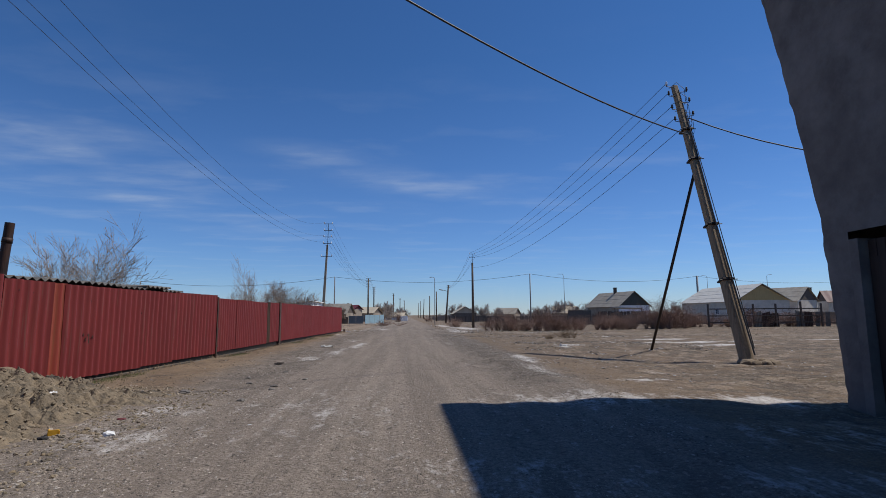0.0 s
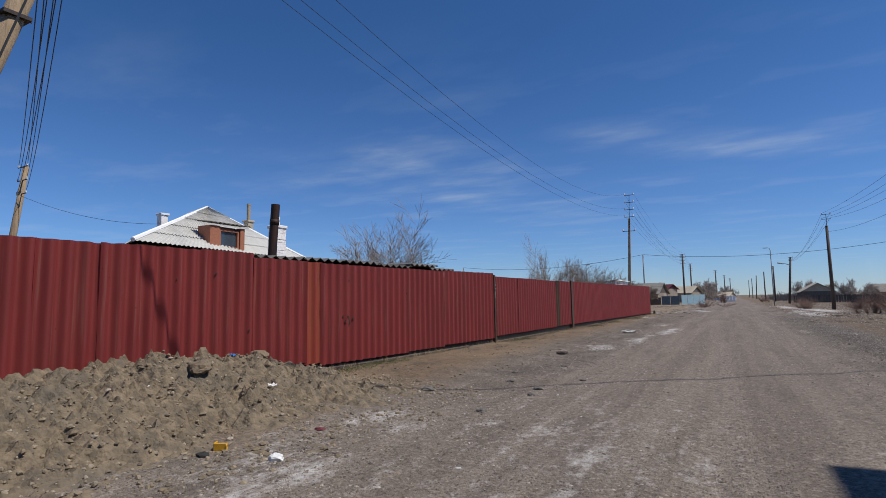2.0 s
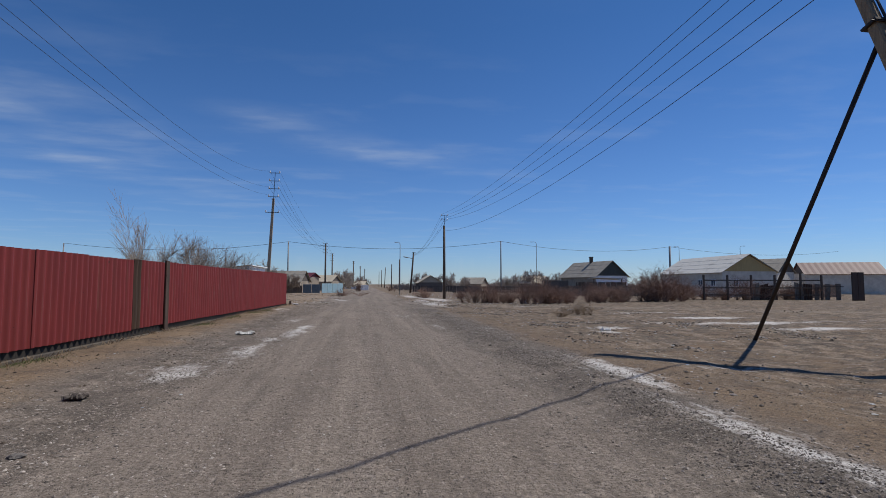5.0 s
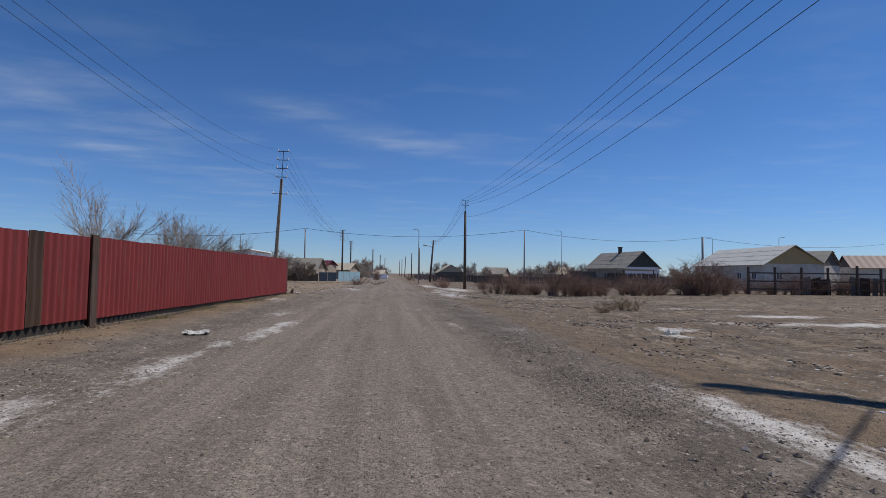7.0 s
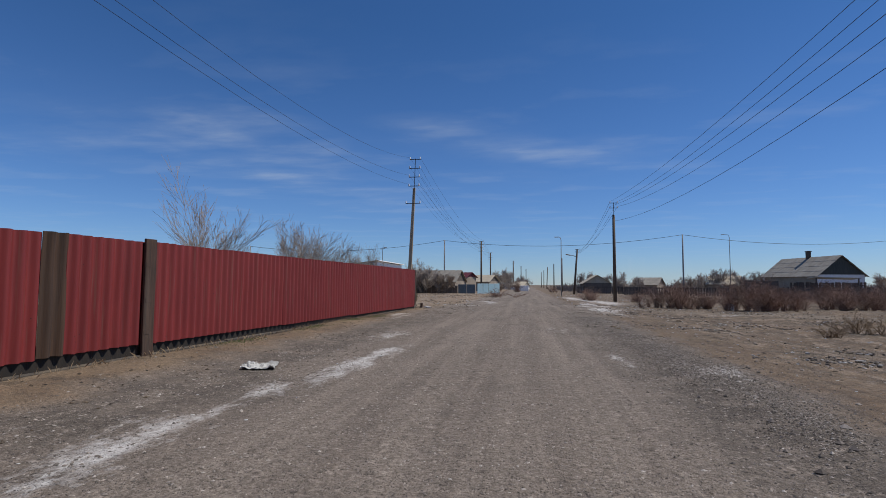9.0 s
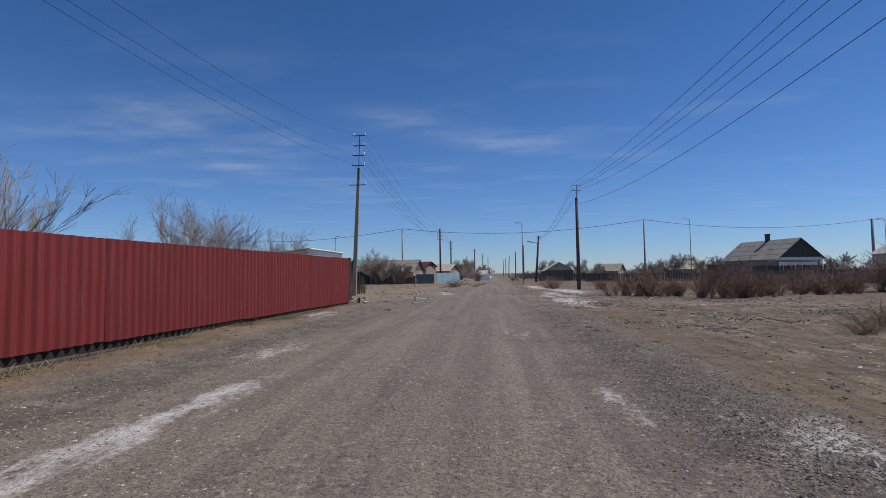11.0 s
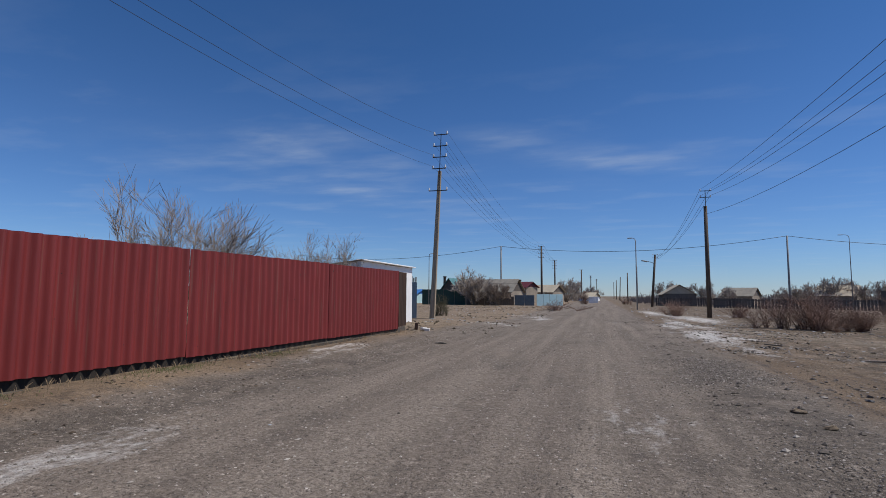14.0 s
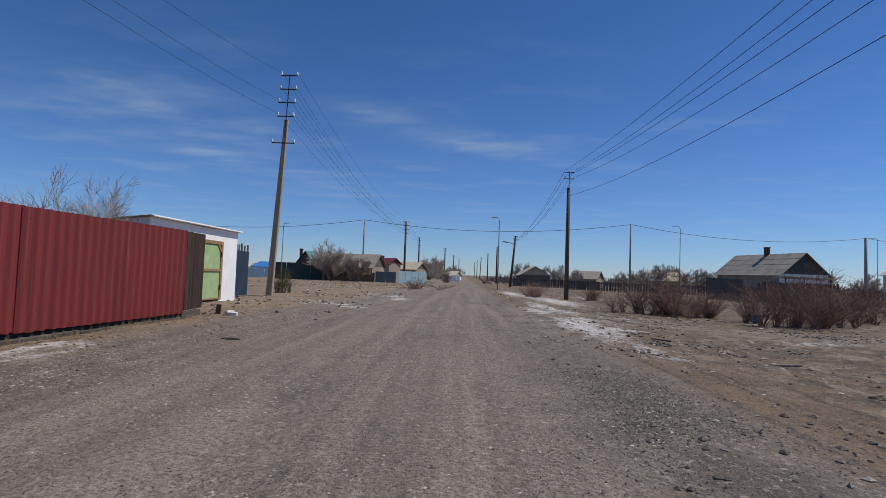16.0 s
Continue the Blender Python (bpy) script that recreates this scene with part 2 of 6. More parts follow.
M_OCHREWOOD = mat("bare_ochre_timber", (0.36, 0.23, 0.11), (0.24, 0.15, 0.075), 5, 0.85, 0, 0.4, (5, 5, 0.5))
M_BLUEPAINT = mat("dark_blue_painted_steel", (0.018, 0.038, 0.070), (0.013, 0.028, 0.052), 3, 0.6, 0, 0.2, (1, 1, 1), (0.09, 0.07, 0.06), 0.4, 1.0)
M_GREYWOOD = mat("grey_weathered_boards", (0.17, 0.14, 0.115), (0.085, 0.072, 0.062), 5, 0.9, 0, 0.5, (4, 4, 0.4), None, 0, 1, 0.25)
M_BARK = mat("grey_brown_bark", (0.24, 0.195, 0.15), (0.14, 0.115, 0.09), 9, 0.95, 0, 0.5, (2, 2, 0.5))
M_TWIG = mat("pale_bare_twigs", (0.34, 0.275, 0.22), (0.225, 0.182, 0.145), 3, 0.95, 0, 0)
M_FARTWIG = mat("pale_grey_far_twigs", (0.46, 0.395, 0.335), (0.33, 0.28, 0.235), 0.6, 0.95, 0, 0)
M_TWIGRED = mat("reddish_brown_dry_stems", (0.30, 0.175, 0.125), (0.17, 0.118, 0.092), 1.2, 0.95, 0, 0)
M_DRYGRASS = mat("straw_dry_stems", (0.36, 0.26, 0.155), (0.22, 0.155, 0.095), 3, 0.95, 0, 0)
M_GREEN = mat("fresh_green_sprouts", (0.10, 0.125, 0.045), (0.16, 0.16, 0.07), 6, 0.9, 0, 0)
M_SHRUBGREEN = mat("dusty_green_shrub", (0.085, 0.085, 0.045), (0.13, 0.11, 0.065), 4, 0.95, 0, 0)
M_ROCK = mat("grey_gravel_stone", (0.21, 0.19, 0.17), (0.12, 0.11, 0.10), 14, 0.95, 0, 0.4)
M_CLOD = mat("dry_clay_clod", (0.27, 0.205, 0.135), (0.175, 0.135, 0.095), 9, 0.97, 0, 0.6)
M_LITTER = mat("white_litter", (0.82, 0.82, 0.80), (0.66, 0.66, 0.64), 6, 0.6, 0, 0.2)
M_YELLOW = mat("yellow_plastic", (0.75, 0.40, 0.03), (0.62, 0.32, 0.03), 6, 0.5, 0, 0.1)
M_BLACKRUB = mat("black_rubber", (0.022, 0.021, 0.02), (0.04, 0.037, 0.034), 6, 0.8, 0, 0.3)
M_CYAN = mat("pale_turquoise_paint", (0.50, 0.72, 0.74), (0.42, 0.62, 0.66), 1.5, 0.7, 0, 0.2, (1, 1, 1), (0.52, 0.55, 0.52), 0.5, 0.6)
M_BLUEGREY = mat("dull_blue_grey_paint", (0.13, 0.17, 0.19), (0.09, 0.12, 0.14), 1.5, 0.7, 0, 0.2, (1, 1, 1), (0.2, 0.2, 0.19), 0.5, 0.6)
M_DKGREEN = mat("dark_green_profiled_metal", (0.018, 0.062, 0.046), (0.013, 0.045, 0.036), 2, 0.55, 0, 0.1)
M_PINK = mat("wine_red_roof_metal", (0.16, 0.035, 0.042), (0.11, 0.028, 0.033), 1, 0.6, 0, 0.1)
M_REDBROWN = mat("brown_red_roof_metal", (0.12, 0.04, 0.038), (0.085, 0.032, 0.03), 1, 0.6, 0, 0.1)
M_CREAM = mat("cream_roof", (0.50, 0.43, 0.32), (0.40, 0.345, 0.26), 1, 0.9, 0, 0.2)
M_OCHRE = mat("ochre_gable_boards", (0.52, 0.38, 0.17), (0.43, 0.31, 0.14), 1.5, 0.85, 0, 0.2, (4, 4, 0.5))
M_DKGABLE = mat("dark_green_gable_boards", (0.095, 0.095, 0.078), (0.06, 0.062, 0.054), 2, 0.8, 0, 0.2, (4, 4, 0.5))
M_GREYWALL = mat("grey_rendered_wall", (0.37, 0.31, 0.24), (0.27, 0.225, 0.175), 1.0, 0.95, 0, 0.3, (1, 1, 1), (0.16, 0.14, 0.12), 0.4, 0.5)
M_BLUEROOF = mat("bright_blue_roof_metal", (0.06, 0.22, 0.55), (0.05, 0.18, 0.46), 1, 0.5, 0, 0.1)
M_TEALROOF = mat("teal_roof_metal", (0.08, 0.21, 0.22), (0.06, 0.17, 0.18), 1, 0.6, 0, 0.1)


# ---------------- mesh helpers ----------------
def thing(name, label, category, group="", at=(0, 0, 0), rz=0.0):
    e = new(name); e.matrix_world = pose(*at, 0, 0, rz); e.empty_display_size = 0.2
    return tagged(e, label, category, group)


def finish(name, bm, material, parent=None, label="", smooth=False):
    me = bpy.data.meshes.new(name); bm.to_mesh(me); bm.free()
    me.materials.append(material)
    if smooth:
        me.polygons.foreach_set("use_smooth", [True] * len(me.polygons))
    ob = new(name, me)
    if parent:
        ob.parent = parent
    if label:
        tagged(ob, label)
    return ob


def part(name, bm, material, parent, label="", smooth=False):
    return finish(name, bm, material, parent, label, smooth)


def box(bm, c, s, rx=0, ry=0, rz=0, bevel=0.0):
    r = bmesh.ops.create_cube(bm, size=1.0, matrix=pose(*c, rx, ry, rz) @ Matrix.Diagonal((*s, 1)))
    if bevel:
        es = list({e for v in r["verts"] for e in v.link_edges})
        bmesh.ops.bevel(bm, geom=es, offset=bevel, segments=1, affect="EDGES")
    return r["verts"]


def tube(bm, pts, radii, segs=8, cap=True):
    """A swept tube through pts with a radius at each."""
    pts = [Vector(p) for p in pts]
    if not hasattr(radii, "__len__"):
        radii = [radii] * len(pts)
    rings = []
    for i, p in enumerate(pts):
        d = (pts[min(i + 1, len(pts) - 1)] - pts[max(i - 1, 0)]).normalized()
        a = d.orthogonal().normalized() if i == 0 else (last - d * last.dot(d)).normalized()
        last = a
        b = d.cross(a)
        rings.append([bm.verts.new(p + radii[i] * (math.cos(k * 2 * math.pi / segs) * a + math.sin(k * 2 * math.pi / segs) * b)) for k in range(segs)])
    for r0, r1 in zip(rings, rings[1:]):
        for k in range(segs):
            bm.faces.new((r0[k], r0[(k + 1) % segs], r1[(k + 1) % segs], r1[k]))
    if cap:
        bm.faces.new(rings[0][::-1]); bm.faces.new(rings[-1])


def poly(bm, pts, thick=0.0, normal=None):
    f = bm.faces.new([bm.verts.new(p) for p in pts])
    if thick:
        f.normal_update()
        n = Vector(normal) if normal else f.normal.copy()
        r = bmesh.ops.extrude_face_region(bm, geom=[f])
        bmesh.ops.translate(bm, vec=-n * thick, verts=[v for v in r["geom"] if isinstance(v, bmesh.types.BMVert)])
    return f


def nz(x, y, s, o=0.0):
    return noise.noise(Vector((x * s + o, y * s - o, 3.7 + o)))


def sstep(a, b, v):
    t = min(1.0, max(0.0, (v - a) / (b - a)))
    return t * t * (3 - 2 * t)


def fence_x(y):
    """The fence turns slightly at its first post."""
    return -6.35 - 0.1 * (12.15 - y) if y < 12.15 else -6.863 + 0.0417 * y


def ground_z(x, y):
    """Height of the ground: a flat gravel road, a low bank by the fence, a dug-out clay heap, a sunken waste field."""
    z = 0.0
    near = sstep(140, 60, abs(y)) * sstep(120, 50, abs(x))
    z += near * (0.05 * nz(x, y, 0.25) * sstep(2.5, 5, abs(x - 0.5)) + 0.025 * nz(x, y, 1.1, 7) * sstep(2.0, 4.5, abs(x - 0.5)) + 0.008 * nz(x, y, 3.2, 5) + sstep(4.6, 6.5, x) * sstep(75, 50, y) * (0.05 * nz(x, y, 0.7, 13) + 0.035 * nz(x, y, 1.9, 17) + 0.022 * nz(x, y, 3.1, 21)))
    z -= 0.22 * sstep(4.0, 9.0, x)
    z -= 0.2 * sstep(42, 56, y)
    fx = fence_x(y)
    z += 0.10 * sstep(-3.6, -5.6, x) * sstep(46, 38, y)
    # ruts
    for c in (-0.55, 1.25, 2.3):
        z -= 0.025 * math.exp(-((x - c - 0.25 * nz(0, y, 0.12)) / 0.28) ** 2) * sstep(90, 40, y)
    # graded gravel ridge on the shoulder
    z += 0.06 * math.exp(-((x - 2.95 - 0.25 * nz(2, y, 0.2)) / 0.5) ** 2) * sstep(60, 45, y) * (0.6 + 0.6 * nz(x, y, 0.9, 3))
    return z


# ---------------- ground ----------------
def axis(fine0, fine1, step, lo, hi, grow=1.16):
    a = list(np.arange(fine0, fine1 + 1e-6, step))
    s = step
    while a[-1] < hi:
        s *= grow; a.append(a[-1] + s)
    s = step
    while a[0] > lo:
        s *= grow; a.insert(0, a[0] - s)
    return a


def salt_at(x, y):
    """Where white salt has dried out: along both shoulders and in puddle hollows."""
    v = 0.0
    for cx, cy, rx, ry, amt in SALT:
        d = ((x - cx) / rx) ** 2 + ((y - cy) / ry) ** 2
        if d < 4:
            v = max(v, amt * math.exp(-d * 1.3))
    return v


SALT = [(3.3, 8.0, 0.35, 2.2, 1.0), (3.75, 12.0, 0.5, 2.2, 1.0), (5.2, 6.2, 0.9, 0.4, 0.8), (7.0, 8.2, 1.4, 0.35, 0.6), (-3.4, 12.8, 0.55, 1.0, 1.0), (-2.45, 19.8, 0.36, 2.0, 1.0), (-2.35, 21.8, 0.4, 1.4, 0.85), (-2.8, 17.7, 0.3, 1.0, 0.8), (2.07, 21.6, 0.3, 1.3, 0.6), (3.5, 20.4, 0.45, 0.9, 0.7), (1.4, 27.7, 0.7, 1.4, 0.35), (-3.9, 3.2, 0.9, 0.8, 0.62), (-3.6, 1.2, 1.0, 1.2, 0.6), (4.4, 41.0, 0.9, 4.5, 1.1), (4.2, 49.0, 0.7, 4.5, 1.05), (-4.5, 47.0, 1.2, 0.6, 0.9), (-6.0, 50.0, 1.2, 0.5, 0.8), (-4.9, 33.0, 0.7, 1.6, 0.7), (5.2, 44.5, 1.4, 3.0, 0.8), (7.5, 49.0, 2.5, 2.5, 0.6), (4.6, 36.5, 0.7, 2.0, 0.75), (10.5, 41.0, 2.5, 0.7, 0.6), (6.4, 12.6, 0.9, 0.35, 0.8),
        (-2.95, 15.4, 0.4, 1.7, 0.95), (8.0, 20.8, 1.0, 0.6, 0.95), (16.5, 24.3, 6.0, 0.7, 0.95), (27.0, 25.0, 6.0, 0.6, 0.8), (-3.0, 45.5, 0.7, 0.7, 0.9), (-2.6, 56.0, 0.8, 2.2, 1.0),
        (5.4, 53.0, 1.1, 8.0, 1.05), (4.7, 43.0, 0.8, 4.0, 0.9), (8.0, 66.0, 2.2, 9.0, 1.05), (5.8, 75.0, 1.6, 9.0, 1.05), (13.0, 75.0, 2.5, 5.0, 0.6), (3.2, 20.0, 0.5, 1.6, 0.6), (-3.1, 25.0, 0.5, 1.6, 0.7),
        (-4.6, 31.5, 0.3, 3.0, 0.5), (-1.6, 3.0, 2.0, 3.0, 0.42), (3.0, 3.5, 2.5, 1.0, 0.7), (0.5, -1.0, 2.5, 2.5, 0.35), (5.0, 0.5, 2.0, 1.2, 0.5), (3.4, -1.2, 1.6, 0.8, 0.45), (6.2, 3.6, 1.2, 0.7, 0.85), (-5.0, 62.0, 1.0, 1.5, 0.7), (4.6, 42.4, 0.8, 1.6, 1.1), (5.2, 40.7, 1.1, 0.5, 1.05), (5.1, 53.0, 0.8, 4.0, 1.0), (6.4, 72.0, 1.2, 6.0, 1.0), (-3.3, 58.9, 0.9, 1.4, 1.1), (-3.8, 46.9, 0.9, 0.5, 1.1), (-9.0, 56.4, 1.3, 0.5, 1.0), (-5.9, 35.0, 0.5, 1.6, 0.5), (16.0, 31.8, 2.6, 0.75, 1.15), (16.5, 27.6, 2.6, 0.75, 1.15), (16.8, 24.4, 2.7, 0.75, 1.15), (16.5, 21.1, 2.6, 0.75, 1.15), (9.0, 22.7, 0.9, 0.6, 1.2), (8.7, 22.1, 1.0, 0.5, 1.1)]


def build_ground():
    xs, ys = axis(-9.5, 14.0, 0.14, -2600, 2600), axis(-6.0, 46.0, 0.16, -2600, 2600)
    nx, ny = len(xs), len(ys)
    co = [(x, y, ground_z(x, y)) for y in ys for x in xs]
    faces = [(j * nx + i, j * nx + i + 1, (j + 1) * nx + i + 1, (j + 1) * nx + i) for j in range(ny - 1) for i in range(nx - 1)]
    me = bpy.data.meshes.new("ground"); me.from_pydata(co, [], faces)
    at = me.attributes.new("salt", "FLOAT", "POINT")
    at.data.foreach_set("value", [salt_at(x, y) if -30 < x < 40 and -10 < y < 100 else 0.0 for x, y, z in co])
    me.polygons.foreach_set("use_smooth", [True] * len(me.polygons))
    ob = new("ground", me)
    tagged(ob, "dry brown dirt and grey gravel road with white salt stains", "ground", kind="structure")
    m = bpy.data.materials.new("dirt_and_gravel"); m.use_nodes = True
    n, l = m.node_tree.nodes, m.node_tree.links
    b = n["Principled BSDF"]; b.inputs["Roughness"].default_value = 0.97; b.inputs["Specular IOR Level"].default_value = 0.15
    geo = n.new("ShaderNodeNewGeometry"); pos = geo.outputs["Position"]
    sp = n.new("ShaderNodeSeparateXYZ"); l.new(pos, sp.inputs[0])

    def mth(op, a, b_=None):
        q = n.new("ShaderNodeMath"); q.operation = op
        for i, v in enumerate((a, b_)):
            if v is None:
                continue
            if isinstance(v, (int, float)):
                q.inputs[i].default_value = v
            else:
                l.new(v, q.inputs[i])
        return q.outputs[0]

    def tex(scale, detail=6, rough=0.6, st=None):
        q = n.new("ShaderNodeTexNoise")
        if st:
            k = n.new("ShaderNodeMapping"); l.new(pos, k.inputs[0]); k.inputs["Scale"].default_value = st; l.new(k.outputs[0], q.inputs["Vector"])
        else:
            l.new(pos, q.inputs["Vector"])
        q.inputs["Scale"].default_value, q.inputs["Detail"].default_value, q.inputs["Roughness"].default_value = scale, detail, rough
        return q.outputs["Fac"]

    def rng(v, a, b_, lo=0.0, hi=1.0):
        q = n.new("ShaderNodeMapRange"); l.new(v, q.inputs[0])
        for i, w in enumerate((a, b_, lo, hi)):
            q.inputs[i + 1].default_value = w
        return q.outputs[0]

    def mix(f, a, b_):
        q = n.new("ShaderNodeMix"); q.data_type = "RGBA"
        for k, v in (("Factor", f), ("A", a), ("B", b_)):
            if isinstance(v, tuple):
                q.inputs[k].default_value = (*v, 1)
            elif isinstance(v, (int, float)):
                q.inputs[k].default_value = v
            else:
                l.new(v, q.inputs[k])
        return q.outputs["Result"]

    n_big, n_mid, n_fine = tex(0.35, 5), tex(2.2, 8, 0.7), tex(26, 4, 0.7)
    # waste ground: tan clay, brown soil
    dirt = mix(rng(n_mid, 0.40, 0.60), (0.245, 0.168, 0.105), (0.140, 0.099, 0.066))
    dirt = mix(mth("MULTIPLY", rng(tex(0.5, 7, 0.7, (0.6, 1.6, 1)), 0.47, 0.60, 0, 0.75), rng(sp.outputs[0], 4.5, 7.5)), dirt, (0.125, 0.104, 0.084))
    dirt = mix(mth("MULTIPLY", rng(tex(1.4, 8, 0.75), 0.54, 0.64, 0, 0.6), rng(sp.outputs[0], 3.0, 5.0)), dirt, (0.31, 0.235, 0.16))
    dirt = mix(mth("MULTIPLY", rng(n_big, 0.40, 0.65, 0, 0.8), rng(sp.outputs[0], 2.0, -3.5)), dirt, (0.335, 0.245, 0.155))
    dirt = mix(rng(tex(0.9, 9, 0.75), 0.53, 0.64, 0, 0.75), dirt, (0.078, 0.062, 0.048))
    # road: grey packed gravel with lengthwise wheel tracks
    road = mix(rng(n_mid, 0.3, 0.7), (0.268, 0.219, 0.176), (0.180, 0.150, 0.125))
    track = tex(1.0, 5, 0.65, (2.2, 0.06, 1))
    road = mix(rng(track, 0.42, 0.60, 0, 0.68), road, (0.350, 0.292, 0.236))
    road = mix(rng(tex(0.6, 6, 0.7, (1, 0.35, 1)), 0.54, 0.66, 0, 0.55), road, (0.105, 0.09, 0.078))
    xw = mth("ADD", mth("ADD", sp.outputs[0], 0.5), mth("MULTIPLY", mth("SUBTRACT", tex(0.5, 6, 0.65), 0.5), 2.4))
    roadmask = rng(mth("ABSOLUTE", xw), 3.9, 4.7, 1.0, 0.0)
    # darker loose gravel bands on the shoulders
    shoulder = mth("MULTIPLY", rng(mth("ABSOLUTE", mth("SUBTRACT", mth("ABSOLUTE", xw), 3.35)), 0.35, 1.2, 1.0, 0.0), rng(tex(1.1, 7, 0.7), 0.36, 0.54))
    tx = mth("SUBTRACT", sp.outputs[1], mth("SUBTRACT", 50.5, mth("MULTIPLY", sp.outputs[0], 0.66)))
    tx = mth("ADD", tx, mth("MULTIPLY", mth("SUBTRACT", tex(0.3, 5), 0.5), 3.0))
    trk = mth("MULTIPLY", rng(mth("ABSOLUTE", tx), 1.6, 3.0, 1.0, 0.0), rng(sp.outputs[0], 4.5, 7.0))
    dirt = mix(mth("MULTIPLY", trk, 0.8), dirt, mix(n_mid, (0.33, 0.27, 0.20), (0.23, 0.19, 0.145)))
    edge = mth("MULTIPLY", rng(mth("ABSOLUTE", mth("SUBTRACT", xw, 5.3)), 0.5, 1.6, 1.0, 0.0), rng(tex(0.8, 7, 0.7), 0.42, 0.56))
    dirt = mix(mth("MULTIPLY", edge, 0.75), dirt, mix(n_mid, (0.29, 0.205, 0.130), (0.20, 0.145, 0.095)))
    # trodden clods and damp hollows on the waste ground
    waste = rng(sp.outputs[0], 4.2, 6.0)
    dirt = mix(mth("MULTIPLY", rng(tex(0.9, 5, 0.62, (0.8, 1.3, 1)), 0.50, 0.57, 0, 0.75), waste), dirt, mix(rng(tex(5.5, 5, 0.7), 0.42, 0.58), (0.062, 0.052, 0.040), (0.135, 0.108, 0.080)))
    dirt = mix(mth("MULTIPLY", rng(tex(1.5, 5, 0.65, (1.2, 0.8, 1)), 0.54, 0.60, 0, 0.8), waste), dirt, (0.37, 0.285, 0.205))
    dirt = mix(mth("MULTIPLY", rng(tex(4.5, 6, 0.75), 0.56, 0.62, 0, 0.7), waste), dirt, (0.42, 0.36, 0.30))
    dirt = mix(mth("MULTIPLY", mth("MULTIPLY", rng(sp.outputs[0], -1.5, -4.5), rng(sp.outputs[1], 34.0, 44.0)), rng(tex(1.3, 7, 0.7), 0.38, 0.60, 0.15, 0.85)), dirt, (0.40, 0.305, 0.215))
    col = mix(roadmask, dirt, road)
    col = mix(mth("MULTIPLY", mth("MULTIPLY", shoulder, mth("MULTIPLY", rng(sp.outputs[1], 2.5, 7.0), rng(sp.outputs[1], 42.0, 32.0))), 0.85), col, mix(rng(tex(14, 5, 0.7), 0.4, 0.6), (0.085, 0.074, 0.064), (0.145, 0.122, 0.100)))
    # single pebbles
    vo = n.new("ShaderNodeTexVoronoi"); l.new(pos, vo.inputs["Vector"]); vo.inputs["Scale"].default_value = 42
    peb = rng(vo.outputs["Distance"], 0.12, 0.32, 1.0, 0.0)
    sepc = n.new("ShaderNodeSeparateColor"); l.new(vo.outputs["Color"], sepc.inputs[0])
    pebm = mth("MULTIPLY", peb, rng(sepc.outputs[0], 0.50, 0.56))
    col = mix(mth("MULTIPLY", pebm, 0.9), col, mix(sepc.outputs[1], (0.06, 0.052, 0.046), (0.43, 0.39, 0.35)))
    vo2 = n.new("ShaderNodeTexVoronoi"); l.new(pos, vo2.inputs["Vector"]); vo2.inputs["Scale"].default_value = 95
    sep2 = n.new("ShaderNodeSeparateColor"); l.new(vo2.outputs["Color"], sep2.inputs[0])
    grit = mth("MULTIPLY", rng(vo2.outputs["Distance"], 0.2, 0.45, 1.0, 0.0), rng(sep2.outputs[0], 0.45, 0.5))
    col = mix(mth("MULTIPLY", grit, 0.85), col, mix(sep2.outputs[1], (0.075, 0.063, 0.053), (0.40, 0.35, 0.30)))
    col = mix(rng(n_fine, 0.42, 0.60, 0.0, 0.55), col, (0.10, 0.08, 0.062))
    # clumps of lighter and darker grit
    col = mix(rng(tex(8.5, 7, 0.8), 0.54, 0.64, 0.0, 0.65), col, (0.078, 0.064, 0.052))
    col = mix(rng(tex(10.5, 7, 0.8, (1.02, 0.97, 1)), 0.55, 0.64, 0.0, 0.72), col, mix(roadmask, (0.30, 0.225, 0.15), (0.42, 0.355, 0.295)))
    # salt
    sa = n.new("ShaderNodeAttribute"); sa.attribute_name = "salt"
    brk = mth("ADD", mth("MULTIPLY", tex(1.8, 9, 0.78, (1.7, 0.7, 1)), 0.75), mth("MULTIPLY", tex(9, 4, 0.6), 0.25))
    sm = rng(mth("ADD", mth("MULTIPLY", sa.outputs["Fac"], 0.50), mth("MULTIPLY", mth("SUBTRACT", brk, 0.5), 2.0)), 0.20, 0.52)
    col = mix(mth("MULTIPLY", sm, 0.85), col, (0.64, 0.61, 0.57))
    # sparse green sprouts
    gm = mth("MULTIPLY", rng(tex(0.22, 3), 0.60, 0.70), rng(tex(7, 6, 0.7), 0.52, 0.62))
    gm = mth("MULTIPLY", gm, rng(mth("ABSOLUTE", xw), 4.0, 5.0))
    col = mix(mth("MULTIPLY", gm, 0.55), col, (0.10, 0.115, 0.05))
    l.new(col, b.inputs["Base Color"])
    hgt = mth("ADD", mth("ADD", mth("MULTIPLY", n_fine, 0.5), mth("MULTIPLY", pebm, 0.8)), mth("MULTIPLY", tex(7, 6, 0.7), 0.9))
    bu = n.new("ShaderNodeBump"); bu.inputs["Strength"].default_value = 1.0; bu.inputs["Distance"].default_value = 0.05
    l.new(hgt, bu.inputs["Height"]); l.new(bu.outputs[0], b.inputs["Normal"])
    me.materials.append(m)
    return ob


build_ground()


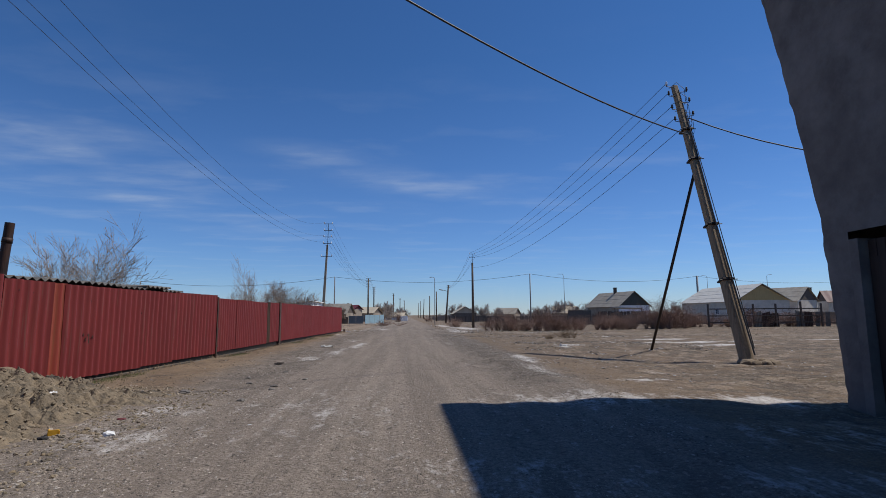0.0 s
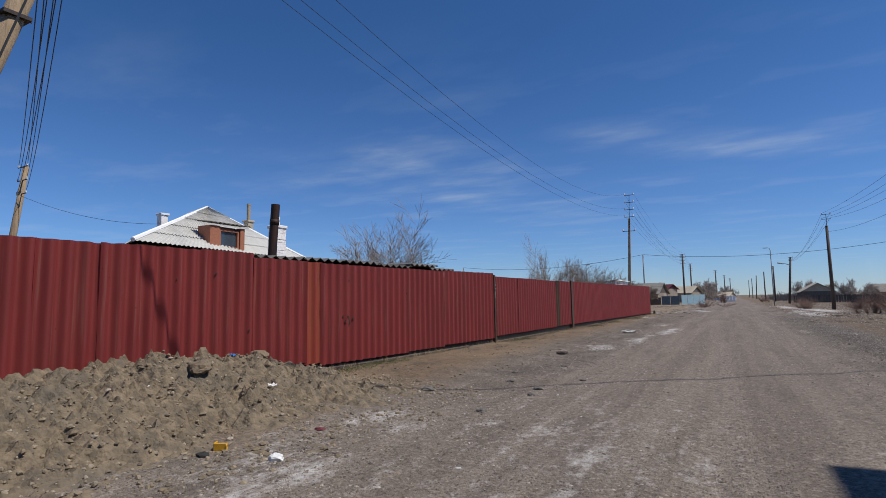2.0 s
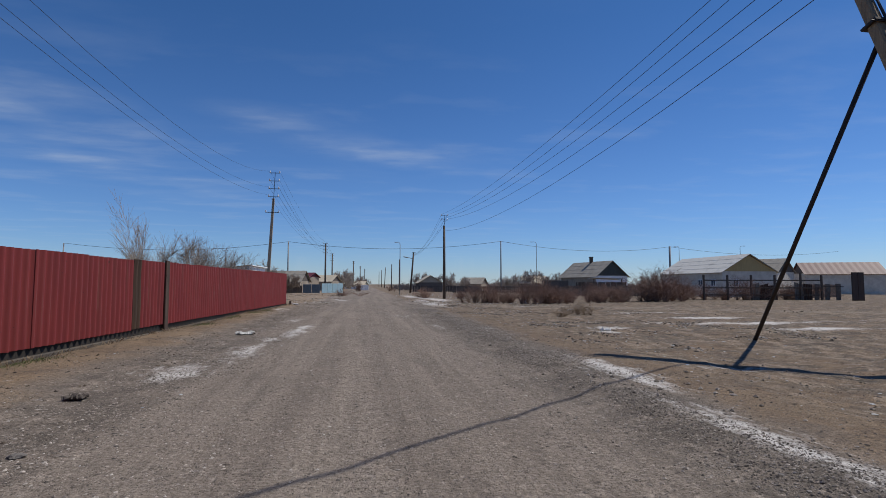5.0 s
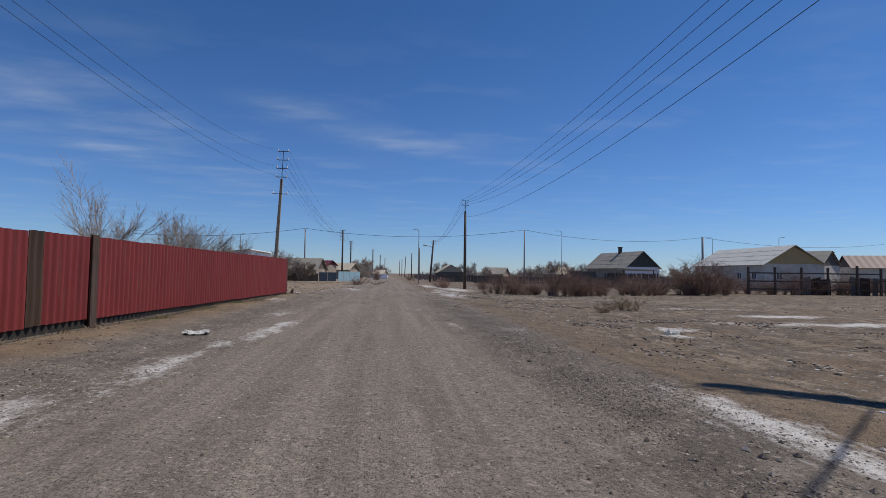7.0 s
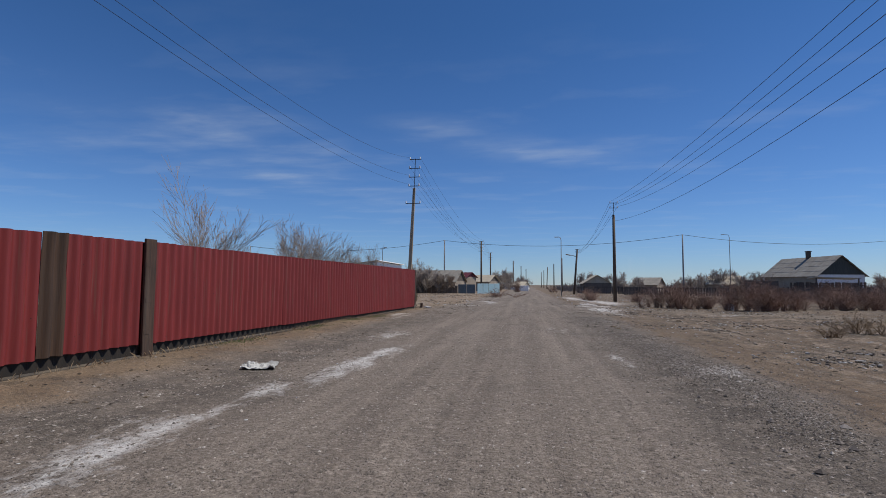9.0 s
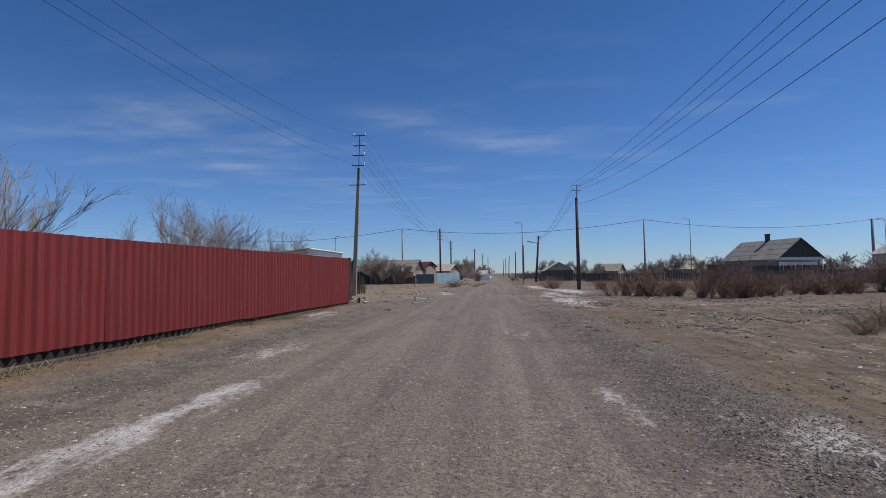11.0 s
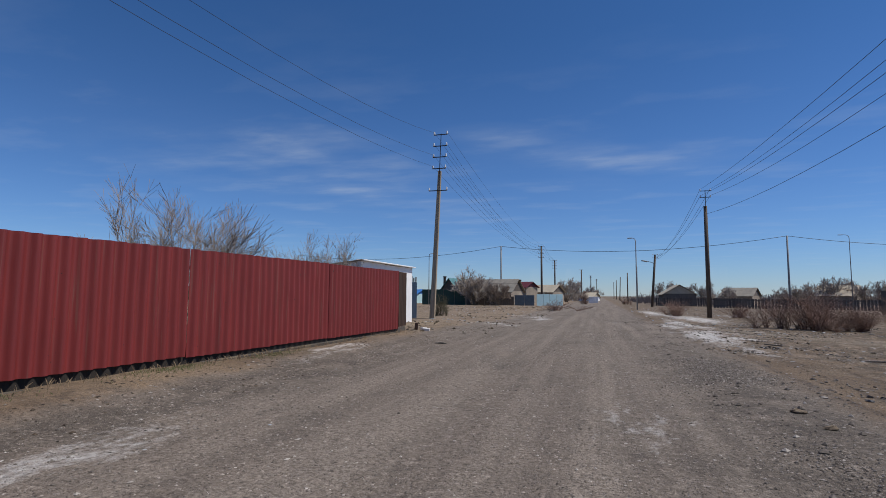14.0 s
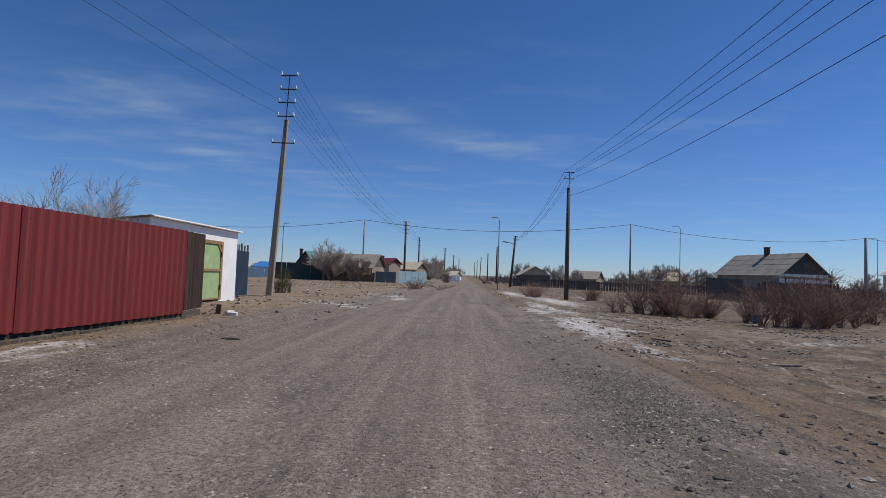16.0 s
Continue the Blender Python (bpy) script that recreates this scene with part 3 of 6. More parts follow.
# ---------------- dark building beside the start of the road ----------------
def dark_building():
    t = tagged(new("dark_building"), "tall grey plastered building with a ragged crumbling corner, in shade", "building")
    bm = bmesh.new()
    X0, X1, Y0, H = 7.25, 19.0, -24.0, 10.85
    def edge(z):
        zz = [(-0.4, 2.96), (1.3, 3.06), (3.2, 3.2), (5.4, 3.6), (8.2, 4.2), (9.7, 4.4), (10.4, 4.5), (11.2, 4.55)]
        for (a, ya), (b, yb) in zip(zz, zz[1:]):
            if z <= b:
                return ya + (yb - ya) * (z - a) / (b - a)
        return 4.55
    zs = [-0.4 + i * 0.16 for i in range(int((H + 0.4) / 0.16) + 1)]
    rag = [0.035 * noise.noise(Vector((z * 2.1, 0, 1))) + 0.03 * noise.noise(Vector((z * 7, 4, 1))) for z in zs]
    lv = [[bm.verts.new(p) for p in ((X0, 2.62, z), (X0, edge(z) - 0.14, z), (X0 + 0.02, edge(z) + r, z), (X0 + 0.22, edge(z) + 0.02 + r * 0.5, z), (X1, edge(z), z), (X1, Y0, z), (X0, Y0, z))] for z, r in zip(zs, rag)]
    for a, b in zip(lv, lv[1:]):
        z = a[0].co.z
        for k in range(7):
            if k == 6 and -1 < z < 2.7:
                continue
            bm.faces.new((a[k], a[(k + 1) % 7], b[(k + 1) % 7], b[k]))
    bm.faces.new(lv[-1])
    bmesh.ops.recalc_face_normals(bm, faces=bm.faces)
    part("wall", bm, M_PLASTERDARK, t)
    bm = bmesh.new()
    box(bm, (X0 + 0.15, (Y0 + 1.3) / 2, 1.12), (0.3, 1.3 - Y0, 3.1))
    box(bm, (X0 + 0.15, 2.535, 1.12), (0.3, 0.17, 3.1))
    part("wall", bm, M_PLASTERDARK, t)
    bm = bmesh.new(); box(bm, (X0 + 0.17, 1.87, 1.35), (0.03, 1.1, 2.0))
    door = part("door", bm, M_DOORDARK, t, "dark brown boarded door")
    for i in range(7):
        bm = bmesh.new(); box(bm, (X0 + 0.2, 1.33 + 0.085 + i * 0.16, 1.15), (0.05, 0.15, 3.0), bevel=0.008); part("board", bm, M_DOORDARK, door)


dark_building()


# ---------------- red corrugated fence ----------------
PITCH = 0.2
FENCE_Z0 = 0.27


def sheet_mesh(name, width, height, material, amp=0.032, seed=0, thick=0.004, phase=0.0):
    """A corrugated sheet, width along y, waves along x, slightly uneven top and bottom edges."""
    rnd = random.Random(seed)
    cols = max(8, int(width / PITCH * 10))
    rows = 6
    dents = [(rnd.uniform(0, width), rnd.uniform(0.1, height), rnd.uniform(0.15, 0.4), rnd.uniform(-0.014, 0.014)) for _ in range(6)]
    tilt = rnd.uniform(-0.012, 0.012)
    verts, faces = [], []
    for side in (0, 1):
        for j in range(rows + 1):
            for i in range(cols + 1):
                y = width * i / cols
                z = height * j / rows
                x = amp * math.cos(2 * math.pi * (y + phase) / PITCH)
                for dy, dz, r, a in dents:
                    x += a * math.exp(-((y - dy) ** 2 + (z - dz) ** 2) / r ** 2)
                if j == 0:
                    z += 0.012 * noise.noise(Vector((y * 6, seed, 0))) - 0.004
                if j == rows:
                    z += 0.010 * noise.noise(Vector((y * 5, seed, 4))) + tilt * (i / cols - 0.5)
                verts.append((x - side * thick, y, z))
    n1 = (rows + 1) * (cols + 1)
    for j in range(rows):
        for i in range(cols):
            a = j * (cols + 1) + i
            faces.append((a, a + 1, a + cols + 2, a + cols + 1))
            faces.append((n1 + a, n1 + a + cols + 1, n1 + a + cols + 2, n1 + a + 1))
    nmain = len(faces)
    rim = [(base + i, n1 + base + i, n1 + base + i + 1, base + i + 1) for i in range(cols) for base in (0, rows * (cols + 1))]
    rim += [(a, a + cols + 1, n1 + a + cols + 1, n1 + a) for j in range(rows) for a in (j * (cols + 1), j * (cols + 1) + cols)]
    for f in rim:                        # the thin edges keep corners of their own
        faces.append(tuple(range(len(verts), len(verts) + 4))); verts += [verts[k] for k in f]
    me = bpy.data.meshes.new(name); me.from_pydata(verts, [], faces)
    me.materials.append(material)
    me.polygons.foreach_set("use_smooth", [True] * len(me.polygons))
    return me


def fence_turn(y):
    return -math.degrees(math.atan(0.1 if y < 12.15 else 0.0417))     # turns +y towards +x


def red_fence():
    t = tagged(new("corrugated_fence"), "long red-painted corrugated metal fence, scuffed and patched with rust", "fence")
    rnd = random.Random(5)
    # joints between sheets, lower edge, upper edge, paint
    RUN1 = [(-6.6, -5.0), (-5.0, -3.6), (-3.6, -2.3), (-2.3, -1.1), (-1.1, 0.0), (0.0, 1.03), (1.03, 1.74), (1.74, 3.12), (3.12, 4.02)]
    RUN1 = [(a, b, 0.42, 2.215, M_RED, "") for a, b in RUN1]
    RUN1 += [(4.02, 5.12, 0.30, 2.14, M_RED, ""), (5.12, 5.50, 0.27, 2.135, M_REDRUST, "orange-red rust-streaked sheet"), (5.50, 8.09, 0.225, 2.125, M_RED, ""), (8.09, 9.62, 0.235, 2.12, M_RED, ""), (9.62, 12.08, 0.265, 2.14, M_RED, "")]
    RUN2 = [(12.34, 13.95, 0.31, 2.055, M_RED, ""), (13.95, 15.59, 0.30, 2.05, M_RED, ""), (15.59, 17.62, 0.30, 2.035, M_RED, ""), (17.62, 18.0, 0.31, 2.045, M_RUSTSHEET, "streaky brown rusty sheet"), (18.0, 19.5, 0.31, 2.04, M_RED, "")]
    RUN3 = [(19.68, 21.9), (21.9, 24.3), (24.3, 26.6), (26.6, 28.965), (29.03, 31.3), (31.3, 33.5), (33.5, 35.7), (35.7, 37.7)]
    RUN3 = [(a, b, 0.30 - 0.005 * (a - 19.6), 2.055 + (0.02 if a > 29 else 0.0), M_RED, "") for a, b in RUN3]
    for k, (a, b, z0, z1, mt, label) in enumerate(RUN1 + RUN2 + RUN3):
        ca = math.cos(radians(fence_turn(a)))
        o = new("sheet", sheet_mesh("sheet", (b - a) / ca + 0.03, z1 - z0, mt, seed=k, phase=a / ca)); o.parent = t
        o.matrix_world = pose(fence_x(a) + 0.011 * (k % 2) + rnd.uniform(-0.002, 0.002), a, z0 + rnd.uniform(-0.006, 0.006), rnd.uniform(-0.12, 0.12), rnd.uniform(-0.15, 0.25), fence_turn(a))
        if label:
            tagged(o, label)
    # end return, unpainted grey-brown sheet
    o = new("sheet", sheet_mesh("sheet", 1.2, 1.80, M_RUST, seed=40)); o.parent = t
    o.matrix_world = pose(fence_x(37.75) - 0.02, 37.74, FENCE_Z0 + 0.0, 0, 0, 9)
    tagged(o, "brown unpainted end sheet")
    # scraped patch and nail holes in the paint
    for y, z, r, n in ((6.18, 1.08, 0.032, 9), (6.23, 1.02, 0.036, 9), (6.26, 1.12, 0.031, 8), (6.14, 1.00, 0.032, 8), (6.30, 0.97, 0.033, 8), (6.20, 0.93, 0.031, 7), (6.11, 1.10, 0.031, 7), (6.34, 1.05, 0.031, 7), (6.24, 1.19, 0.031, 7), (6.22, 1.80, 0.028, 8), (6.30, 1.75, 0.016, 7), (6.9, 2.04, 0.018, 6), (3.35, 1.85, 0.02, 7), (2.75, 1.75, 0.02, 7), (4.35, 1.95, 0.02, 7), (3.95, 0.95, 0.018, 6), (4.65, 1.98, 0.014, 6), (7.05, 0.45, 0.02, 6), (8.1, 1.55, 0.024, 7), (16.41, 1.93, 0.022, 7), (16.9, 1.78, 0.018, 6), (21.0, 1.8, 0.016, 6), (33.6, 1.9, 0.022, 7), (34.9, 1.75, 0.014, 6), (32.0, 1.2, 0.016, 6)):
        bm = bmesh.new()
        ring = [(0.0, r * rnd.uniform(0.7, 1.25) * math.cos(6.283 * i / n), r * rnd.uniform(0.7, 1.35) * math.sin(6.283 * i / n)) for i in range(n)]
        poly(bm, ring, 0.004, (1, 0, 0))
        o = part("scuff", bm, M_RUST if r > 0.03 else M_BLACKHOLE, t)
        o.matrix_world = pose(fence_x(y) + 0.039 * math.cos(2 * math.pi * y / math.cos(radians(fence_turn(y))) / PITCH) + 0.008, y, z, 0, 0, fence_turn(y))
    for y0, z1 in ((12.22, 2.09), (19.58, 2.10)):
        bm = bmesh.new()
        if y0 > 15:                      # a broad weathered plank nailed over the joint
            box(bm, (fence_x(y0) + 0.035, y0 + 0.0, z1 / 2 - 0.05), (0.05, 0.26, z1 + 0.1), bevel=0.008)
        else:
            box(bm, (fence_x(y0) + 0.01, y0 - 0.05, z1 / 2 - 0.05), (0.09, 0.09, z1 + 0.1), bevel=0.006)
        box(bm, (fence_x(y0) - 0.065, y0 + 0.03, z1 / 2 - 0.1), (0.04, 0.34, z1), bevel=0.006)
        for zz in (0.5, 1.05, 1.65):
            box(bm, (fence_x(y0) + 0.055, y0 - 0.05, zz), (0.02, 0.12, 0.06))
        part("post", bm, M_RUSTPLANK if y0 > 15 else M_RUST, t)
    for y0 in np.arange(-6, 37.5, 2.45):
        if min(abs(y0 - 12.22), abs(y0 - 19.58)) < 0.5:
            continue
        bm = bmesh.new(); box(bm, (fence_x(float(y0)) - 0.10, float(y0), 0.95), (0.07, 0.07, 2.0)); part("post", bm, M_DARKSTEEL, t)
    for ya, yb in ((-6.4, 12.1), (12.25, 37.7)):
        ym, ln = (ya + yb) / 2, yb - ya
        # backing board painted near black for the shaded gap under the sheets
        bm = bmesh.new(); box(bm, (fence_x(ym) - 0.062, ym, 0.2), (0.03, ln, 0.46), rz=fence_turn(ym)); part("backing_board", bm, M_SHADEBOARD, t)
        for zz in (0.45, 1.75):
            bm = bmesh.new(); box(bm, (fence_x(ym) - 0.06, ym, zz), (0.04, ln, 0.06), rz=fence_turn(ym)); part("rail", bm, M_DARKSTEEL, t)
    # low kerb under the sheets, of separate lengths
    y = -6.0
    while y < 37.4:
        ln = min(rnd.uniform(1.8, 3.2), 37.7 - y)
        if y < 12.15 < y + ln:
            ln = 12.2 - y
        bm = bmesh.new()
        box(bm, (0, ln / 2, 0), (0.10, ln - 0.02, 0.26), bevel=0.012)
        o = part("kerb", bm, M_KERB if rnd.random() < 0.6 or y > 20 else M_GREYWOOD, t)
        o.matrix_world = pose(fence_x(y) + 0.0 + rnd.uniform(-0.012, 0.012), y, 0.015 + rnd.uniform(-0.015, 0.015), rnd.uniform(-0.4, 0.4), 0, fence_turn(y))
        y += ln
    bm = bmesh.new()
    box(bm, (fence_x(37.9) - 0.15, 38.3, 0.10), (0.10, 1.2, 0.26), rz=9, bevel=0.01); part("kerb", bm, M_KERB, t)


red_fence()


# ---------------- poles, wires ----------------
def insulator(bm, p, s=1.0):
    x, y, z = p
    tube(bm, [(x, y, z), (x, y, z + 0.03 * s), (x, y, z + 0.05 * s), (x, y, z + 0.10 * s), (x, y, z + 0.13 * s), (x, y, z + 0.15 * s)],
         [0.045 * s, 0.05 * s, 0.035 * s, 0.04 * s, 0.03 * s, 0.01 * s], 8)


def sag(a, b, drop, n=14):
    a, b = Vector(a), Vector(b)
    return [a.lerp(b, i / n) - Vector((0, 0, drop * 4 * (i / n) * (1 - i / n))) for i in range(n + 1)]


def wire(a, b, drop, r=0.012, label="thin overhead wire between poles", n=14, group="overhead wires"):
    bm = bmesh.new(); tube(bm, sag(a, b, drop, n), r, 5)
    return tagged(finish("overhead_wire", bm, M_WIRE, smooth=True), label, "cable", group)


def left_pole():
    """Tall pole with an iron ladder of four insulator arms above its head."""
    bx, by, bz = -9.36, 54.06, -0.35
    tx, tz = -8.93, 9.45
    t = tagged(new("utility_pole"), "tall tapering concrete utility pole carrying four insulator arms, slightly leaning", "utility pole")
    bm = bmesh.new()
    tube(bm, [(bx, by, bz), ((bx + tx) / 2, by, (bz + tz) / 2), (tx, by, tz)], [0.235, 0.20, 0.15], 4)
    bmesh.ops.rotate(bm, verts=bm.verts, cent=(bx, by, 0), matrix=Matrix.Rotation(radians(8), 3, "Z"))
    bmesh.ops.bevel(bm, geom=bm.edges[:], offset=0.03, segments=1, affect="EDGES")
    part("shaft", bm, M_CONCPOLE, t)
    lean = (tx - bx) / (tz - bz)
    bm = bmesh.new(); tube(bm, [(tx, by - 0.14, tz - 1.0), (tx + lean * 2.9, by - 0.14, tz + 2.45)], 0.028, 6); part("iron_stem", bm, M_DARKSTEEL, t)
    tips = []
    for k, (zz, hw) in enumerate(((tz - 1.35, 0.62), (tz + 0.12, 0.46), (tz + 0.88, 0.46), (tz + 1.62, 0.46), (tz + 2.38, 0.46))):
        cx = tx + lean * (zz - tz)
        bm = bmesh.new()
        box(bm, (cx, by - 0.15, zz), (2 * hw, 0.05, 0.05)); arm = part("crossarm", bm, M_DARKSTEEL, t)
        for s in (-1, 1):
            bm = bmesh.new(); insulator(bm, (cx + s * (hw - 0.03), by - 0.15, zz + 0.02), 1.35); part("insulator", bm, M_PORCELAIN, arm, "white porcelain insulator", True)
            tips.append((cx + s * (hw - 0.03), by - 0.15, zz + 0.16))
    return tips


def line_pole(x, y, h, mat_, arms=2, lean=(0, 0), r=(0.15, 0.11), label="", name="utility_pole", pitch=0.42, hw=0.33, group="roadside poles", stem=0.9):
    t = tagged(new(name), label or "dark timber utility pole with short insulator arms", "utility pole", group)
    z0 = ground_z(x, y) - 0.3
    top = h - (stem if arms else 0)
    bm = bmesh.new()
    tube(bm, [(x, y, z0), (x + lean[0] * 0.5, y + lean[1] * 0.5, (z0 + top) / 2), (x + lean[0], y + lean[1], top)], [r[0], (r[0] + r[1]) / 2, r[1]], 9)
    part("shaft", bm, mat_, t, "", True)
    tips = []
    cx, cy = x + lean[0], y + lean[1]
    if arms:
        if stem:
            bm = bmesh.new(); tube(bm, [(cx, cy - r[1], top - 0.5), (cx, cy - r[1], h)], 0.028, 6); part("iron_stem", bm, M_DARKSTEEL, t)
        for k in range(arms):
            zz = h - 0.06 - k * pitch
            bm = bmesh.new(); box(bm, (cx, cy - r[1] - 0.02, zz), (2 * hw, 0.05, 0.05)); arm = part("crossarm", bm, M_DARKSTEEL, t)
            for s in (-1, 1):
                bm = bmesh.new(); insulator(bm, (cx + s * (hw - 0.03), cy - r[1] - 0.02, zz + 0.02), 1.2); part("insulator", bm, M_PORCELAIN, arm, "", True)
                tips.append((cx + s * (hw - 0.03), cy - r[1] - 0.02, zz + 0.14))
    return tips, (cx, cy, top)


LP = left_pole()
RP, RPT = line_pole(9.81, 70.25, 10.35, M_DARKPOLE, 2, (-0.02, 0.05), (0.20, 0.14), "tarred timber utility pole with two insulator arms beside the gravel road", pitch=0.55, hw=0.42, stem=1.35)


def leaning_pole():
    b, a = Vector((11.0, 11.05, -0.45)), Vector((11.29, 13.86, 7.59))
    d = (a - Vector((11.0, 11.05, -0.2))) / 7.79
    P = lambda z: Vector((11.0, 11.05, -0.2)) + d * (z + 0.2)
    t = tagged(new("leaning_utility_pole"), "leaning squared timber power pole propped by a dark steel brace", "utility pole")
    bm = bmesh.new()
    tube(bm, [P(-0.5), P(2.5), P(6), P(9), P(11.2)], [0.25, 0.225, 0.20, 0.175, 0.16], 4)
    bmesh.ops.bevel(bm, geom=bm.edges[:], offset=0.035, segments=1, affect="EDGES")
    part("shaft", bm, M_WOODPOLE, t)
    bm = bmesh.new(); tube(bm, [P(7.0) + Vector((-0.02, 0.12, 0)), (10.9, 17.75, -0.5)], 0.058, 10); part("brace", bm, M_DARKSTEEL, t, "straight dark steel prop", True)
    for zz in (2.6, 4.7, 7.5, 8.9):
        bm = bmesh.new(); c = P(zz)
        box(bm, c, (0.42, 0.40, 0.06), rx=-20); tube(bm, [c + Vector((-0.32, -0.18, 0)), c + Vector((0.32, -0.18, 0.03))], 0.018, 6); part("steel_band", bm, M_DARKSTEEL, t)
    bm = bmesh.new(); tube(bm, [P(10.9) + Vector((0.02, -0.19, 0)), P(8) + Vector((0.07, -0.21, 0)), P(5) + Vector((0.05, -0.24, 0)), P(2.2) + Vector((0.09, -0.26, 0)), P(0.1) + Vector((0.14, -0.27, 0))], 0.028, 6); part("cable", bm, M_WIRE, t)
    bm = bmesh.new(); tube(bm, [P(9.9) + Vector((0.13, -0.15, 0)), P(6) + Vector((0.17, -0.2, 0)), P(0.3) + Vector((0.2, -0.25, 0))], 0.016, 6); part("cable", bm, M_WIRE, t)
    tips = []
    for zz, s in ((11.1, -1), (10.6, -1), (9.9, -1), (9.3, -1), (10.85, 1), (10.3, 1), (9.6, 1)):
        c = P(zz) + Vector((0, -0.05, 0))
        e = c + Vector((s * 0.42, -0.05, 0.02))
        bm = bmesh.new(); tube(bm, [c, e - Vector((s * 0.02, 0, 0)), e, e + Vector((0, 0, 0.1))], 0.016, 6); hk = part("hook", bm, M_DARKSTEEL, t)
        bm = bmesh.new(); insulator(bm, e + Vector((0, 0, 0.06)), 1.1); part("insulator", bm, M_PORCELAIN if zz > 11 else M_DARKSTEEL, hk, "", True)
        if s < 0:
            tips.append(e + Vector((0, 0, 0.14)))
    bm = bmesh.new()                       # slack loops of wire at the head
    for k in range(5):
        c = P(10.9 - 0.4 * k)
        tube(bm, [c + Vector((-0.35, -0.1, 0.1)), c + Vector((-0.1, -0.28, 0.3 - 0.1 * k)), c + Vector((0.22, -0.3, 0.0)), c + Vector((0.3, -0.2, -0.45)), c + Vector((0.1, -0.24, -0.9))], 0.011, 5)
    part("wire_loop", bm, M_WIRE, t)
    # rubble at the foot
    for k in range(9):
        bm = bmesh.new()
        bmesh.ops.create_icosphere(bm, subdivisions=2, radius=0.16 + 0.03 * (k % 3))
        for v in bm.verts:
            v.co *= 1 + 0.35 * noise.noise(v.co * 6 + Vector((k, 0, 0)))
        a_ = k * 0.7
        gx, gy = 11.25 + 0.42 * math.cos(a_), 10.95 + 0.32 * math.sin(a_)
        o = finish("rubble_lump", bm, M_CLOD); o.matrix_world = pose(gx, gy, ground_z(gx, gy) + 0.03) @ Matrix.Diagonal((1.2, 1, 0.7, 1))
        tagged(o, "grey concrete lump at the foot of the leaning pole", "rubble", "rubble round the pole")
    return tips, P


LT, LPOLE = leaning_pole()
# wires along the right side
RPs = sorted(RP, key=lambda p: (-p[2], p[0]))
for k, a in enumerate(LT):
    wire(a, RPs[k % 4], 1.0 + 0.12 * k, 0.011)
wire(LPOLE(9.2) + Vector((0.05, -0.2, 0)), (9.8, 70.1, 8.3), 1.5, 0.012)


